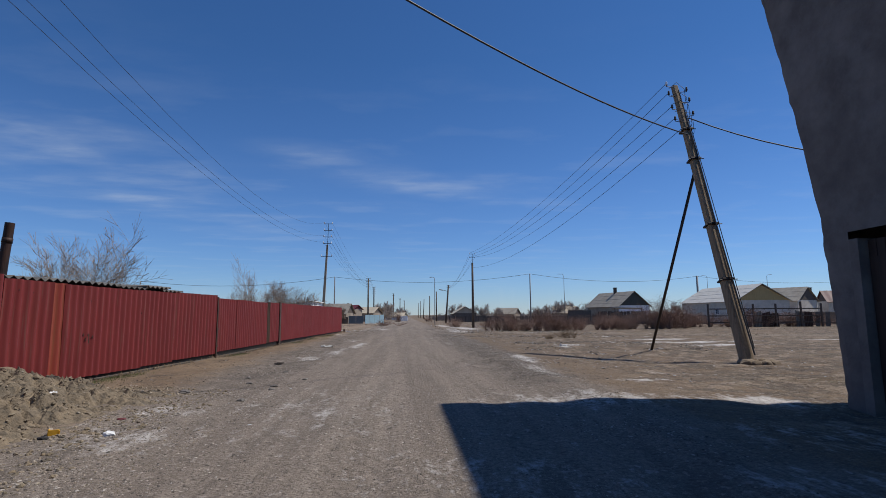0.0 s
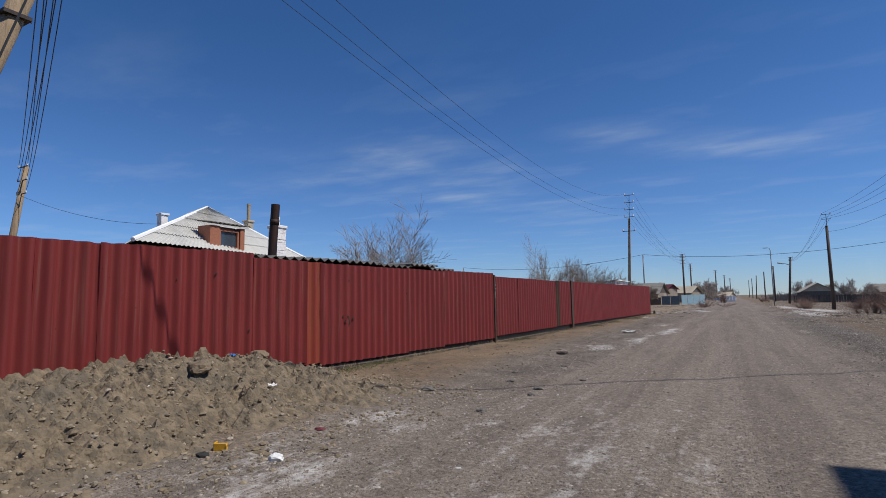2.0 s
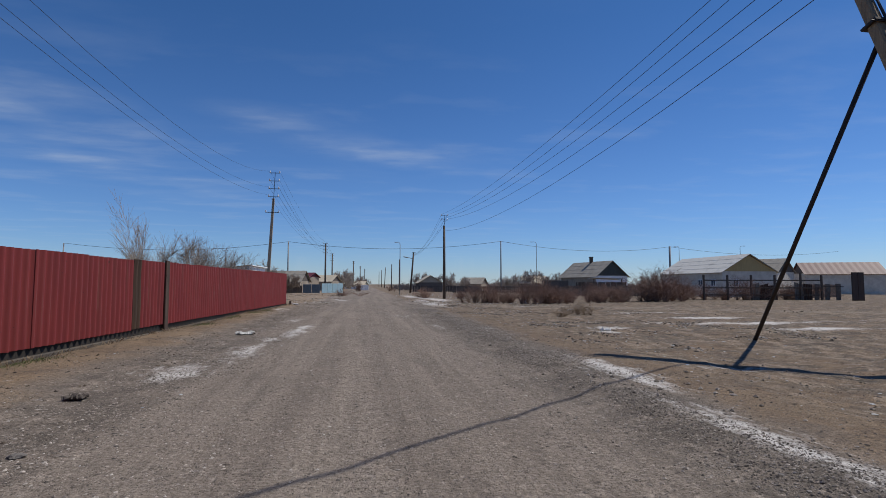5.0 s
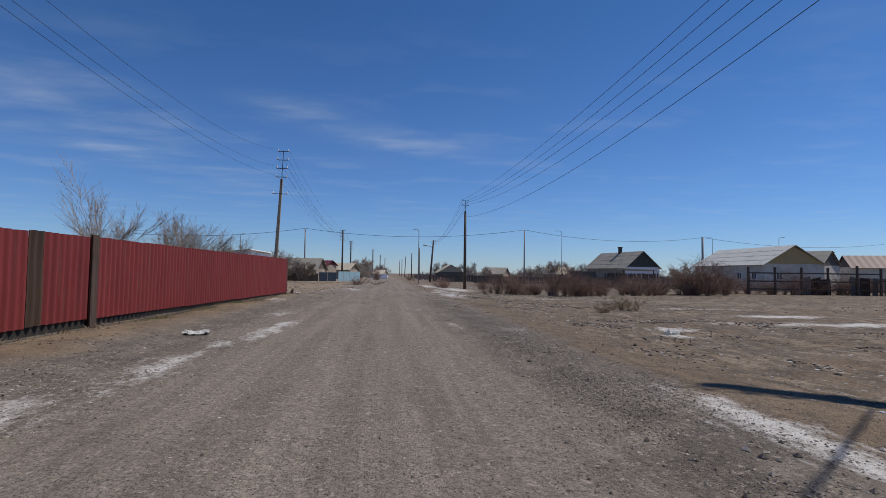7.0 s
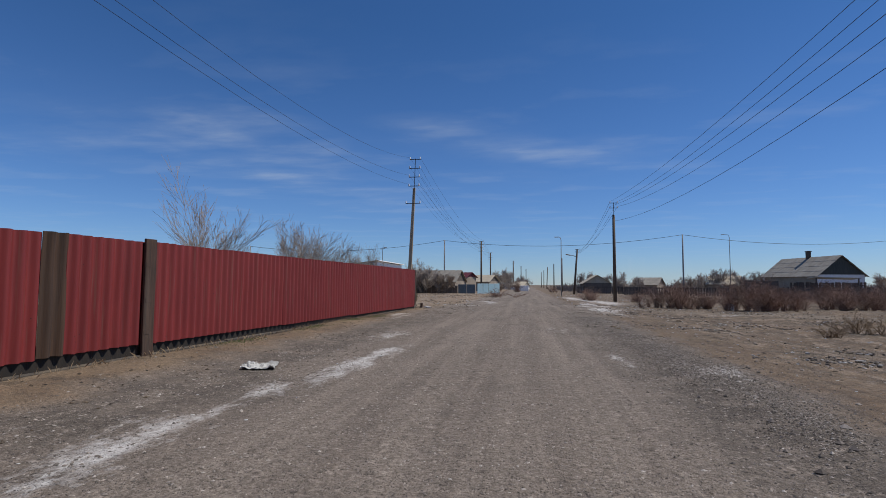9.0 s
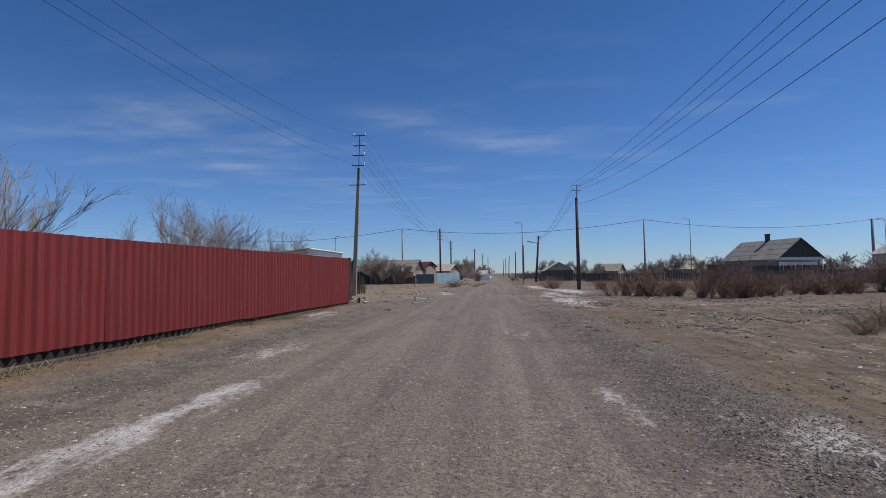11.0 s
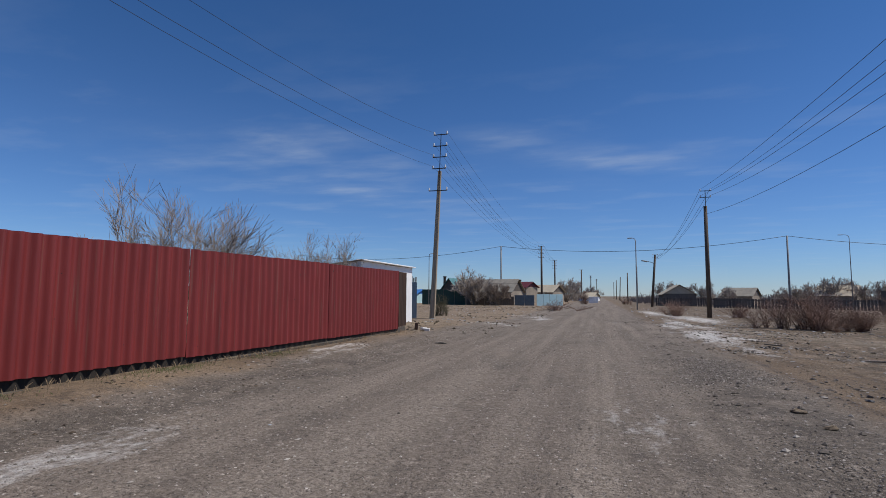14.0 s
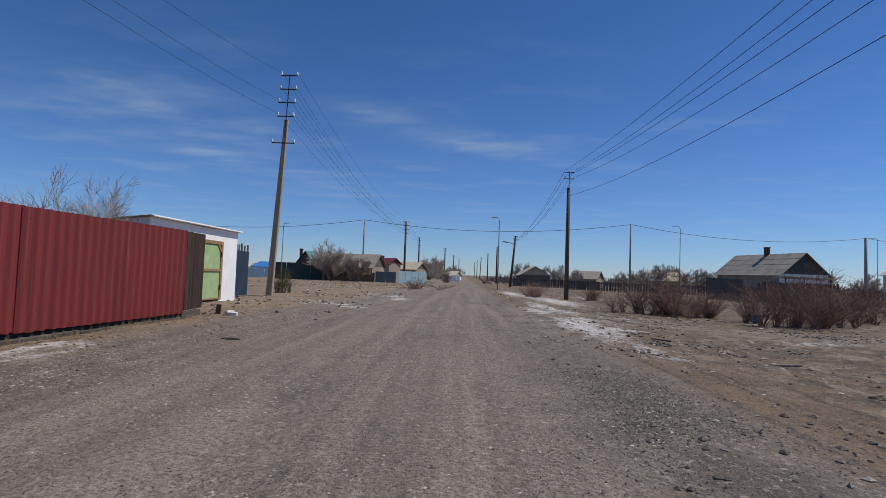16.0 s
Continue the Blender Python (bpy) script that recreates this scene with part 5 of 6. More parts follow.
def awning():
    t = tagged(new("lean_to_roof"), "flat pale slate lean-to roof on posts beside the house", "roof", "yard roofs")
    bm = bmesh.new(); box(bm, (40.3, 87.6, 2.42), (5.4, 2.2, 0.10), rx=-4, ry=1.5, bevel=0.01); part("roof_slab", bm, M_SLATE, t)
    for x in (37.8, 42.8):
        bm = bmesh.new(); box(bm, (x, 86.75, 0.95), (0.12, 0.12, 2.9)); part("post", bm, M_DARKPOLE, t)


awning()


def post_rail_fence():
    """Dark post-and-rail fence backed by sheets of old slate."""
    t = tagged(new("patched_fence"), "dark post and rail yard fence backed with rusty sheets and brush", "fence", "yard fences")
    xs = [39.5, 42.4, 45.3, 48.2, 51.4, 54.0]
    for k, x in enumerate(xs):
        y = 60.5 - 0.1 * (x - 39)
        bm = bmesh.new(); box(bm, (x, y, 1.05), (0.18, 0.18, 3.1 + 0.5 * (k == 4))); part("post", bm, M_DARKPOLE, t)
    for zz in (0.2, 1.05, 1.95):
        bm = bmesh.new(); box(bm, (46.7, 59.75, zz), (14.6, 0.07, 0.14), rz=-5.7); part("rail", bm, M_DARKPOLE, t)
    rnd = random.Random(8)
    for k in (5, 6, 7, 10, 11):
        x = 40.0 + k * 1.08
        bm = bmesh.new(); corrugated_roof_face(bm, (x, 60.72 - 0.1 * (x - 39), 1.5 + rnd.uniform(-0.25, 0.25)), (x + 1.05, 60.62 - 0.1 * (x - 39), 1.5 + rnd.uniform(-0.2, 0.2)), (x + 1.05, 60.6 - 0.1 * (x - 39), -0.4), (x, 60.7 - 0.1 * (x - 39), -0.4), 0.2, 0.03)
        part("slate_sheet", bm, M_RUST if k % 5 else M_SLATEOLD, t)


post_rail_fence()


def flat_wall(name, x0, y0, x1, y1, z1, mat_, label, cat="fence", group="yard fences", z0=-0.5, panels=1):
    t = tagged(new(name), label, cat, group)
    L = math.hypot(x1 - x0, y1 - y0); a = math.atan2(y1 - y0, x1 - x0)
    for k in range(panels):
        u = (k + 0.5) / panels
        bm = bmesh.new(); box(bm, (x0 + (x1 - x0) * u, y0 + (y1 - y0) * u, (z0 + z1) / 2 + 0.04 * math.sin(k * 3)), (L / panels - 0.05, 0.08, z1 - z0), rz=math.degrees(a), bevel=0.01); part("panel", bm, mat_, t)
    return t


flat_wall("green_metal_fence", -25.6, 99.5, -18.9, 100.5, 2.15, M_DKGREEN, "dark green profiled metal yard fence", panels=4)
flat_wall("turquoise_fence", -8.0, 101.0, -4.3, 103.0, 1.51, M_CYAN, "pale turquoise painted panel fence beside the road", panels=4)
flat_wall("grey_yard_wall", -18.6, 100.6, -11.4, 101.2, 1.1, M_GREYWOOD, "dark weathered board yard wall", panels=8)
flat_wall("blue_yard_gate", -11.3, 100.8, -8.3, 100.9, 1.35, M_BLUEGREY, "dull blue-grey steel yard gate", "gate", panels=2)
flat_wall("white_gatepost_wall", -1.2, 140.0, 0.8, 140.2, 1.15, M_WHITEWASH, "short white wall far down the road", "wall", panels=3)
flat_wall("pale_yard_fence", -33.0, 103.0, -28.4, 103.4, 1.2, M_CYAN, "pale blue-grey yard fence", panels=4)
flat_wall("brown_yard_fence", 57.0, 66.0, 72.0, 74.0, 1.5, M_RUST, "rusty brown sheet yard fence", panels=8)
flat_wall("grey_shed_wall", 29.5, 88.0, 34.0, 88.4, 2.1, M_GREYWOOD, "dark weathered shed wall beside the slate-roofed house", "wall", panels=1)
flat_wall("brown_hut", 55.6, 56.6, 57.6, 56.9, 2.9, M_RUST, "rusty brown sheet metal hut", "hut", panels=2)


# ---------------- remaining poles, lamps and wires ----------------
P4, _ = line_pole(-7.84, 107.0, 9.3, M_DARKPOLE, 4, (0, 0), (0.19, 0.14), "dark timber utility pole with four insulator arms", pitch=0.6, hw=0.45, stem=0)
P5, _ = line_pole(-8.9, 147.0, 9.6, M_DARKPOLE, 4, (0, 0), (0.2, 0.15), "dark timber utility pole with four insulator arms", pitch=0.6, hw=0.5, stem=0)
for (x, y, h) in ((-4.0, 185, 9.2), (-2.0, 235, 9.2), (0.0, 290, 9.5)):
    line_pole(x, y, h, M_DARKPOLE, 2, (0, 0), (0.2, 0.16), "far dark timber utility pole beside the road", pitch=0.7, hw=0.5, stem=0)
for (x, y, h, lx) in ((9.4, 150, 8.3, 0), (9.6, 195, 8.6, 0), (9.0, 245, 9.0, 0.4), (9.5, 300, 9.3, 0), (9.8, 360, 9.8, 0)):
    line_pole(x, y, h, M_DARKPOLE, 0, (lx, 0), (0.2, 0.15), "far dark timber utility pole beside the road")
_, PBT = line_pole(9.3, 114.4, 8.2, M_DARKPOLE, 2, (0.7, 0), (0.22, 0.16), "leaning dark timber pole with a street lamp arm", pitch=0.5, hw=0.4, stem=0)


def lamp_arm():
    t = tagged(new("street_lamp"), "grey street lamp on a short arm fixed to a timber pole", "street lamp", "street lamps")
    bm = bmesh.new(); tube(bm, [(9.85, 114.2, 6.7), (9.2, 113.9, 6.95), (8.7, 113.8, 7.05)], 0.05, 6); part("arm", bm, M_DARKSTEEL, t)
    bm = bmesh.new(); box(bm, (8.25, 113.7, 7.1), (0.95, 0.3, 0.2), ry=12, bevel=0.06); part("head", bm, M_GREYPOLE, t)


lamp_arm()


def lamp_post(x, y, h, arm, r=0.075):
    t = tagged(new("street_lamp"), "slim grey steel street lamp with a curved arm", "street lamp", "street lamps")
    z0 = ground_z(x, y) - 0.2
    bm = bmesh.new(); tube(bm, [(x, y, z0), (x, y, h * 0.5), (x, y, h - 0.45), (x + arm * 0.15, y, h - 0.12), (x + arm * 0.5, y, h), (x + arm, y, h + 0.02)], [r, r * 0.85, r * 0.6, r * 0.55, r * 0.5, r * 0.5], 8); part("post", bm, M_GREYPOLE, t, "", True)
    bm = bmesh.new(); box(bm, (x + arm * 1.25, y, h), (0.55, 0.2, 0.1), bevel=0.03); part("head", bm, M_GREYPOLE, t)


lamp_post(5.1, 85.0, 7.95, -0.5)
lamp_post(36.6, 112.5, 10.6, -0.9)
lamp_post(82.0, 130.5, 11.5, -1.0)
lamp_post(-24.0, 98.0, 7.6, 0.4)
lamp_post(90.0, 118.0, 10.8, 0.9)
for (x, y, h, nm) in ((28.96, 113.7, 10.8, "tall"), (-16.3, 117.3, 10.4, "slim"), (77.1, 127.0, 11.2, "stout"), (-62.0, 122.0, 9.8, "far")):
    line_pole(x, y, h, M_GREYPOLE, 0, (0, 0), (0.17, 0.12) if nm != "stout" else (0.3, 0.24), nm + " plain grey pole carrying one cable across the road")
C1 = [(-62.0, 122.0, 9.8), (-16.3, 117.3, 10.35), (28.96, 113.7, 10.75), (77.1, 127.0, 11.1), (140, 140, 11.4)]
for a, b in zip(C1, C1[1:]):
    wire(a, b, 1.6, 0.035, "black cable strung across the road", group="cross cables")
# left line: wires from the tall pole back over the fence and on along the road
NEARTOP = (-9.0, 2.2, 9.0)
for k, p in enumerate(LP):
    if k in (2, 4, 8):
        wire(p, (NEARTOP[0] + 0.12 * k - 0.6, NEARTOP[1], NEARTOP[2] + 0.1 * k), 1.5 + 0.1 * k, 0.007)
    if k > 1:
        q = P4[k % len(P4)]
        wire(p, q, 1.3 + 0.1 * (k % 3), 0.0075)
for k in range(4):
    wire(P4[k], P5[k], 0.8, 0.012)
for k, p in enumerate(RPs):
    wire(p, (9.9 + 0.3 * (k % 2), 114.3, 7.4 + 0.4 * (k // 2)), 1.0, 0.012)


def near_left_pole():
    """Leaning pole behind the fence; its head stands over the road's left side."""
    t = tagged(new("leaning_utility_pole"), "leaning weathered timber pole with strapped cables behind the red fence", "utility pole")
    b, d = Vector((-13.0, 0.59, -0.3)), Vector((0.0, 0.282, 1.0))
    P = lambda z: b + d * (z + 0.3)
    bm = bmesh.new(); tube(bm, [P(-0.3), P(4), P(12.0)], [0.26, 0.22, 0.18], 10); part("shaft", bm, M_WOODPOLE, t, "", True)
    for zz in (5.2, 7.4, 9.6):
        bm = bmesh.new(); c = P(zz); box(bm, c, (0.5, 0.5, 0.08)); tube(bm, [c + Vector((0.1, -0.3, 0)), c + Vector((0.1, 0.3, 0))], 0.02, 6); part("steel_band", bm, M_DARKSTEEL, t)
    bm = bmesh.new(); tube(bm, [P(10.2) + Vector((0.22, 0, 0)), P(5) + Vector((0.26, 0.03, 0)), P(0.2) + Vector((0.29, 0, 0))], 0.025, 6); part("cable", bm, M_WIRE, t)
    bm = bmesh.new(); c = P(5.0); tube(bm, [c + Vector((0.18, 0.1, 0)), c + Vector((0.2, 0.3, -0.05)), c + Vector((0.2, 0.36, -0.3)), c + Vector((0.2, 0.2, -0.6))], 0.012, 5); part("wire_end", bm, M_WIRE, t)
    bm = bmesh.new(); tube(bm, [P(8.9), P(9.6) + Vector((0, -0.6, 0.3))], 0.02, 6); part("bracket", bm, M_DARKSTEEL, t)
    return P


NP = near_left_pole()
line_pole(-9.6, -2.06, 10.2, M_WOODPOLE, 0, (0, 0), (0.2, 0.15), "weathered timber pole behind the fence carrying a thick cable")
wire(LPOLE(8.6) + Vector((-0.15, -0.3, 0)), (-9.6, -2.0, 10.0), 1.0, 0.026, "thick black cable strung across the road", 24, "cross cables")
wire(LPOLE(9.5) + Vector((0.2, -0.1, 0)), (19.5, 5.2, 5.6), 1.2, 0.026, "thick black cable strung towards the dark building", 14, "cross cables")
# pole behind the house with three arms
BP, _ = line_pole(-41.0, 13.4, 10.6, M_WOODPOLE, 3, (0.6, 0.95), (0.24, 0.18), "weathered timber pole with three arms behind the house", pitch=0.9, hw=0.62, stem=0)
for k, p in enumerate(BP):
    wire(p, (NP(9.2 + 0.2 * k)[0], NP(9)[1] + 0.12 * k, 9.3 + 0.22 * k), 1.1, 0.014)
wire((-40.2, 14.0, 8.6), (-31, 17.8, 6.4), 0.5, 0.012)


# ---------------- trees and shrubs ----------------
def branch(out, p, d, ln, r, depth, rnd, spread, up, rmin=0.005):
    n = 4 if ln > 0.8 else 3
    pts, rad = [p.copy()], [r]
    for i in range(n):
        d = (d + Vector((rnd.gauss(0, 0.11), rnd.gauss(0, 0.11), rnd.gauss(up, 0.08)))).normalized()
        p = p + d * ln / n
        pts.append(p.copy()); rad.append(max(rmin, r * (1 - 0.55 * (i + 1) / n)))
    out.append((pts, rad, depth))
    if depth == 0:
        return
    kids = rnd.randint(4, 6)
    for k in range(kids):
        i = rnd.randint(1, n)
        a = rnd.uniform(0, 2 * math.pi)
        o = d.orthogonal().normalized(); o.rotate(Matrix.Rotation(a, 3, d))
        nd = (d + o * rnd.uniform(0.45, 1.0) * spread).normalized()
        branch(out, pts[i], nd, ln * rnd.uniform(0.5, 0.78), max(rmin, rad[i] * 0.62), depth - 1, rnd, spread, up, rmin)


def bare_tree(x, y, h, seed, label, stems=3, spread=0.9, depth=4, twig=M_TWIG, r=0.09, group="bare trees", name="bare_tree", first=0.36, lean=0.35, rmin=0.0055):
    rnd = random.Random(seed)
    t = tagged(new(name), label, "tree" if name == "bare_tree" else "shrub", group)
    z = ground_z(x, y) - 0.1
    out = []
    for s in range(stems):
        a = 2 * math.pi * s / stems + rnd.uniform(-0.4, 0.4)
        d = Vector((math.cos(a) * lean, math.sin(a) * lean, 1)).normalized()
        branch(out, Vector((x + 0.12 * math.cos(a), y + 0.12 * math.sin(a), z)), d, h * first * rnd.uniform(0.85, 1.15), r * rnd.uniform(0.7, 1.0), depth, rnd, spread, 0.05, rmin)
    bm, bt = bmesh.new(), bmesh.new()
    for pts, rad, dp in out:
        if dp >= depth - 1:
            tube(bm, pts, rad, 6)
        else:
            tube(bt, pts if dp > 0 else [pts[0], pts[-1]], rad if dp > 0 else [rad[0], rad[-1]], 3, cap=False)
    part("trunk", bm, M_BARK, t, "", True)
    part("crown", bt, twig, t, "thin leafless twigs")
    return t


bare_tree(-12.3, 15.2, 5.3, 2, "leafless small tree with fine grey twigs behind the red fence", 5, 0.75, 4, r=0.055, rmin=0.0045)
bare_tree(-8.6, 25.1, 4.3, 3, "leafless young tree with upright twigs behind the red fence", 2, 0.45, 4, r=0.04, lean=0.14, rmin=0.0035, first=0.42)
bare_tree(-9.0, 32.2, 5.0, 15, "tall leafless tree with fine upright twigs behind the red fence", 4, 0.55, 4, r=0.055, lean=0.28, rmin=0.0035)
bare_tree(-9.2, 33.9, 4.7, 6, "leafless tree with fine pale twigs behind the red fence", 3, 0.6, 4, r=0.05, lean=0.25, rmin=0.0035)
bare_tree(-8.7, 38.9, 4.2, 7, "leafless spreading tree beside the garage", 6, 0.75, 4, r=0.045, rmin=0.0035, lean=0.5)
bare_tree(-12.5, 33.0, 3.9, 4, "leafless bushy tree with pale twigs behind the red fence", 3, 0.8, 4, r=0.05, rmin=0.0045)
bare_tree(-14.5, 41.5, 4.2, 8, "leafless bushy tree behind the red fence", 3, 0.8, 4, r=0.05, rmin=0.0045)
bare_tree(-50.5, 21.0, 7.0, 9, "leafless tree far behind the houses", 4, 0.8, 4, r=0.09, rmin=0.02)
bare_tree(-17.3, 99.0, 6.0, 10, "large leafless willow in front of the slate-roofed house", 8, 0.8, 4, twig=M_FARTWIG, r=0.12, rmin=0.018, lean=0.55)
bare_tree(-13.5, 98.5, 4.2, 12, "leafless bushy tree beside the yard wall", 5, 0.8, 4, r=0.07, rmin=0.018, lean=0.5)
FAR = [(-6.5, 150, 7.3), (-9.5, 158, 5.8), (-2.0, 205, 6.0), (-4.8, 170, 6.9), (0.2, 240, 5.5), (14.0, 142, 5.8), (18.2, 148, 6.4), (23.2, 146, 5.7), (26.6, 142, 4.8), (37.5, 136, 5.7), (41.9, 140, 6.3), (43.5, 138, 6.8), (47.2, 142, 6.8), (46.9, 134, 5.4), (51.5, 138, 6.1), (53.1, 136, 5.9), (57.2, 140, 5.4), (38.7, 150, 4.8), (84.6, 150, 7.1), (86.7, 140, 6.0), (-44.6, 140, 3.0), (-15.9, 150, 3.3)]
far_src = [bare_tree(0, 0, 6.0, 20 + k, "far leafless roadside tree with rounded crown", 5, 0.85, 4, twig=M_FARTWIG, r=0.11, rmin=0.019, lean=0.5, group="far bare trees", first=0.33) for k in range(3)]
for k, (x, y, h) in enumerate(FAR):
    s = far_src[k % 3]
    o = copy_thing(s, pose(x, y, ground_z(x, y), 0, 0, 77 * k)) if k > 2 else s
    o.matrix_world = pose(x, y, ground_z(x, y), 0, 0, 77 * k) @ Matrix.Diagonal((h / 6.2, h / 6.2, h / 5.9, 1))


def stem_bush(x, y, h, w, n, seed, mat_, label, group="dry shrubs", r=0.011, name="dry_shrub"):
    """Arching main stems out of a few stools, each with many fine side twigs."""
    rnd = random.Random(seed)
    bm = bmesh.new()
    stools = [(rnd.gauss(0, 0.38 * w), rnd.gauss(0, 0.38 * w), rnd.uniform(0.55, 1.0)) for _ in range(4)] + [(0.0, 0.0, 1.0)]
    for k in range(max(6, n // 9)):
        sx, sy, hs = stools[k % 5]
        a, q = rnd.uniform(0, 6.283), rnd.uniform(0.25, 1.0)
        hh = h * hs * rnd.uniform(0.55, 1.05) * (1.1 - 0.35 * q)
        dx, dy = math.cos(a) * q * w * 0.75, math.sin(a) * q * w * 0.75
        pts = [Vector((sx, sy, -0.1)) + Vector((rnd.gauss(0, 0.05), rnd.gauss(0, 0.05), 0))]
        for u, o in ((0.3, 0.22), (0.65, 0.6), (1.0, 1.0)):
            pts.append(Vector((sx + dx * o + rnd.gauss(0, 0.06), sy + dy * o + rnd.gauss(0, 0.06), hh * u)))
        tube(bm, pts, [r * 1.7, r * 1.3, r * 0.9, r * 0.35], 3, cap=False)
        for j in range(11):
            i = rnd.choice((0, 1, 1, 2, 2, 2))
            u = pts[i].lerp(pts[i + 1], rnd.uniform(0.35 if i == 0 else 0.0, 1.0))
            v = u + Vector((rnd.gauss(0, 0.19) + 0.12 * dx, rnd.gauss(0, 0.19) + 0.12 * dy, rnd.uniform(0.04, 0.30))) * h * 0.6
            tube(bm, [u, v], [r * 0.6, r * 0.35], 3, cap=False)
            e = u.lerp(v, rnd.uniform(0.3, 0.8))
            tube(bm, [e, e + Vector((rnd.gauss(0, 0.13), rnd.gauss(0, 0.13), rnd.uniform(0.02, 0.18))) * h * 0.5], [r * 0.45, r * 0.25], 3, cap=False)
    ob = finish(name, bm, mat_); ob.matrix_world = pose(x, y, ground_z(x, y))
    return tagged(ob, label, "shrub", group)


BUSH = [(10.5, 54.6, 1.79, 1.26),
        (11.8, 54.0, 2.24, 1.38),
        (12.1, 54.8, 2.13, 1.38),
        (13.4, 54.2, 1.79, 1.15), (14.0, 50.6, 1.79, 1.15), (14.2, 47.2, 2.35, 1.44), (15.4, 48.0, 2.46, 1.49), (20.5, 54.5, 2.02, 1.38), (23.4, 55.8, 2.02, 1.49), (29.5, 57.0, 2.91, 2.18), (32.0, 58.5, 3.36, 2.42), (34.5, 60.0, 2.69, 1.95), (26.5, 60.0, 1.79, 1.49), (7.2, 72.0, 1.46, 1.49), (12.2, 70.5, 1.34, 1.15), (37.5, 62.5, 2.69, 1.72), (30.8, 56.2, 3.58, 2.53), (36.0, 61.0, 2.91, 2.18), (27.5, 62.5, 2.13, 1.84), (43.0, 61.8, 2.24, 2.07), (45.5, 61.5, 2.58, 2.18), (48.5, 61.2, 2.35, 2.07), (51.0, 61.0, 2.69, 2.18), (53.5, 60.6, 2.46, 2.07), (41.0, 62.4, 1.9, 1.72), (25.0, 54.5, 1.9, 1.49), (27.2, 56.5, 1.79, 1.38), (13.0, 53.3, 1.5, 1.1), (16.6, 49.2, 1.6, 1.2), (18.6, 51.2, 1.5, 1.2), (22.2, 52.2, 1.8, 1.3)]
bush_src = [stem_bush(0, 0, 1.8, 1.25, 800, 40 + k, M_TWIGRED, "dense reddish-brown leafless shrub on the waste ground", r=0.0062) for k in range(4)]
for k, (x, y, h, w) in enumerate(BUSH):
    s = bush_src[k % 4]
    o = s if k < 4 else copy_thing(s, pose(0, 0, 0))
    o.matrix_world = pose(x, y, ground_z(x, y), 0, 0, 61 * k) @ Matrix.Diagonal((w / 0.98, w / (0.9 + 0.12 * (k % 3)), h / (1.62 + 0.13 * (k % 4)), 1))
stem_bush(11.0, 30.6, 0.75, 1.0, 700, 60, M_DRYGRASS, "low tuft of brown dry stems on waste ground", r=0.005, name="dry_tuft")
stem_bush(9.6, 28.8, 0.4, 0.8, 400, 61, M_DRYGRASS, "low tuft of brown dry stems on waste ground", r=0.005, name="dry_tuft")
stem_bush(-3.4, 76.0, 1.1, 2.2, 500, 62, M_TWIGRED, "heap of dry cut brushwood beside the road", r=0.012, name="brushwood_heap")
stem_bush(-1.4, 119.0, 2.6, 1.0, 300, 64, M_TWIGRED, "tall brown shrub beside the road", r=0.02)
stem_bush(6.0, 125.0, 1.6, 1.6, 260, 65, M_TWIGRED, "brown shrub beside the far road", r=0.02)
stem_bush(-9.7, 57.5, 1.7, 0.75, 420, 66, M_SHRUBGREEN, "small dusty green evergreen shrub at the foot of a pole", r=0.009, name="green_shrub")
for k in range(3):
    stem_bush(-12.0 - 1.6 * (k % 3), 21.0 + 3.1 * k, 2.5 + 0.2 * (k % 2), 1.1, 16, 70 + k, M_TWIG, "pale leafless shrub behind the red fence", r=0.006)


# ---------------- clay heap against the fence ----------------
def heap_h(x, y):
    f = np.interp(y, (-4.5, -3, -1, 1.0, 2.4, 3.3, 4.1, 4.8, 5.3), (0, 0.2, 0.42, 0.58, 0.72, 0.62, 0.42, 0.2, 0))
    ex = -4.15 + 0.35 * nz(0, y, 0.7, 9)
    g_ = sstep(ex, -6.75, x)
    return float(f) * g_


M_HEAP = mat("dug_clay", (0.265, 0.205, 0.138), (0.115, 0.095, 0.072), 7.5, 0.97, 0, 1.0, (1, 1, 1), (0.115, 0.105, 0.088), 0.8, 1.6, 0, 30, 0.15)


def heap_top(x, y):
    """Surface of the heap: lumps of four sizes on its slope."""
    h = heap_h(x, y)
    v = Vector((x, y, 0))
    lum = 0.0
    for s, a in ((1.7, 0.12), (4.2, 0.12), (9.5, 0.10), (19, 0.055)):
        lum += a * (0.55 - noise.voronoi(v * s + Vector((s, 2 * s, 0.3)))[0][0]) * 1.5
    cut = -0.25 * max(0.0, noise.noise(v * 1.3 + Vector((5, 1, 0))) - 0.12)
    return ground_z(x, y) - 0.05 + h * 0.86 + (lum + cut) * (0.42 + 0.58 * sstep(0.0, 0.25, h))


def build_heap():
    xs, ys = np.arange(-7.75, -3.6, 0.04), np.arange(-4.6, 5.5, 0.045)
    nx = len(xs)
    co = []
    for y in ys:
        for x in xs:
            co.append((x, y, heap_top(x, y) if x > fence_x(y) - 0.04 else -0.3))
    faces = [(j * nx + i, j * nx + i + 1, (j + 1) * nx + i + 1, (j + 1) * nx + i) for j in range(len(ys) - 1) for i in range(nx - 1)]
    me = bpy.data.meshes.new("clay_heap"); me.from_pydata(co, [], faces); me.materials.append(M_HEAP)
    tagged(new("clay_heap", me), "heap of lumpy excavated clay piled against the red fence", "heap")


build_heap()


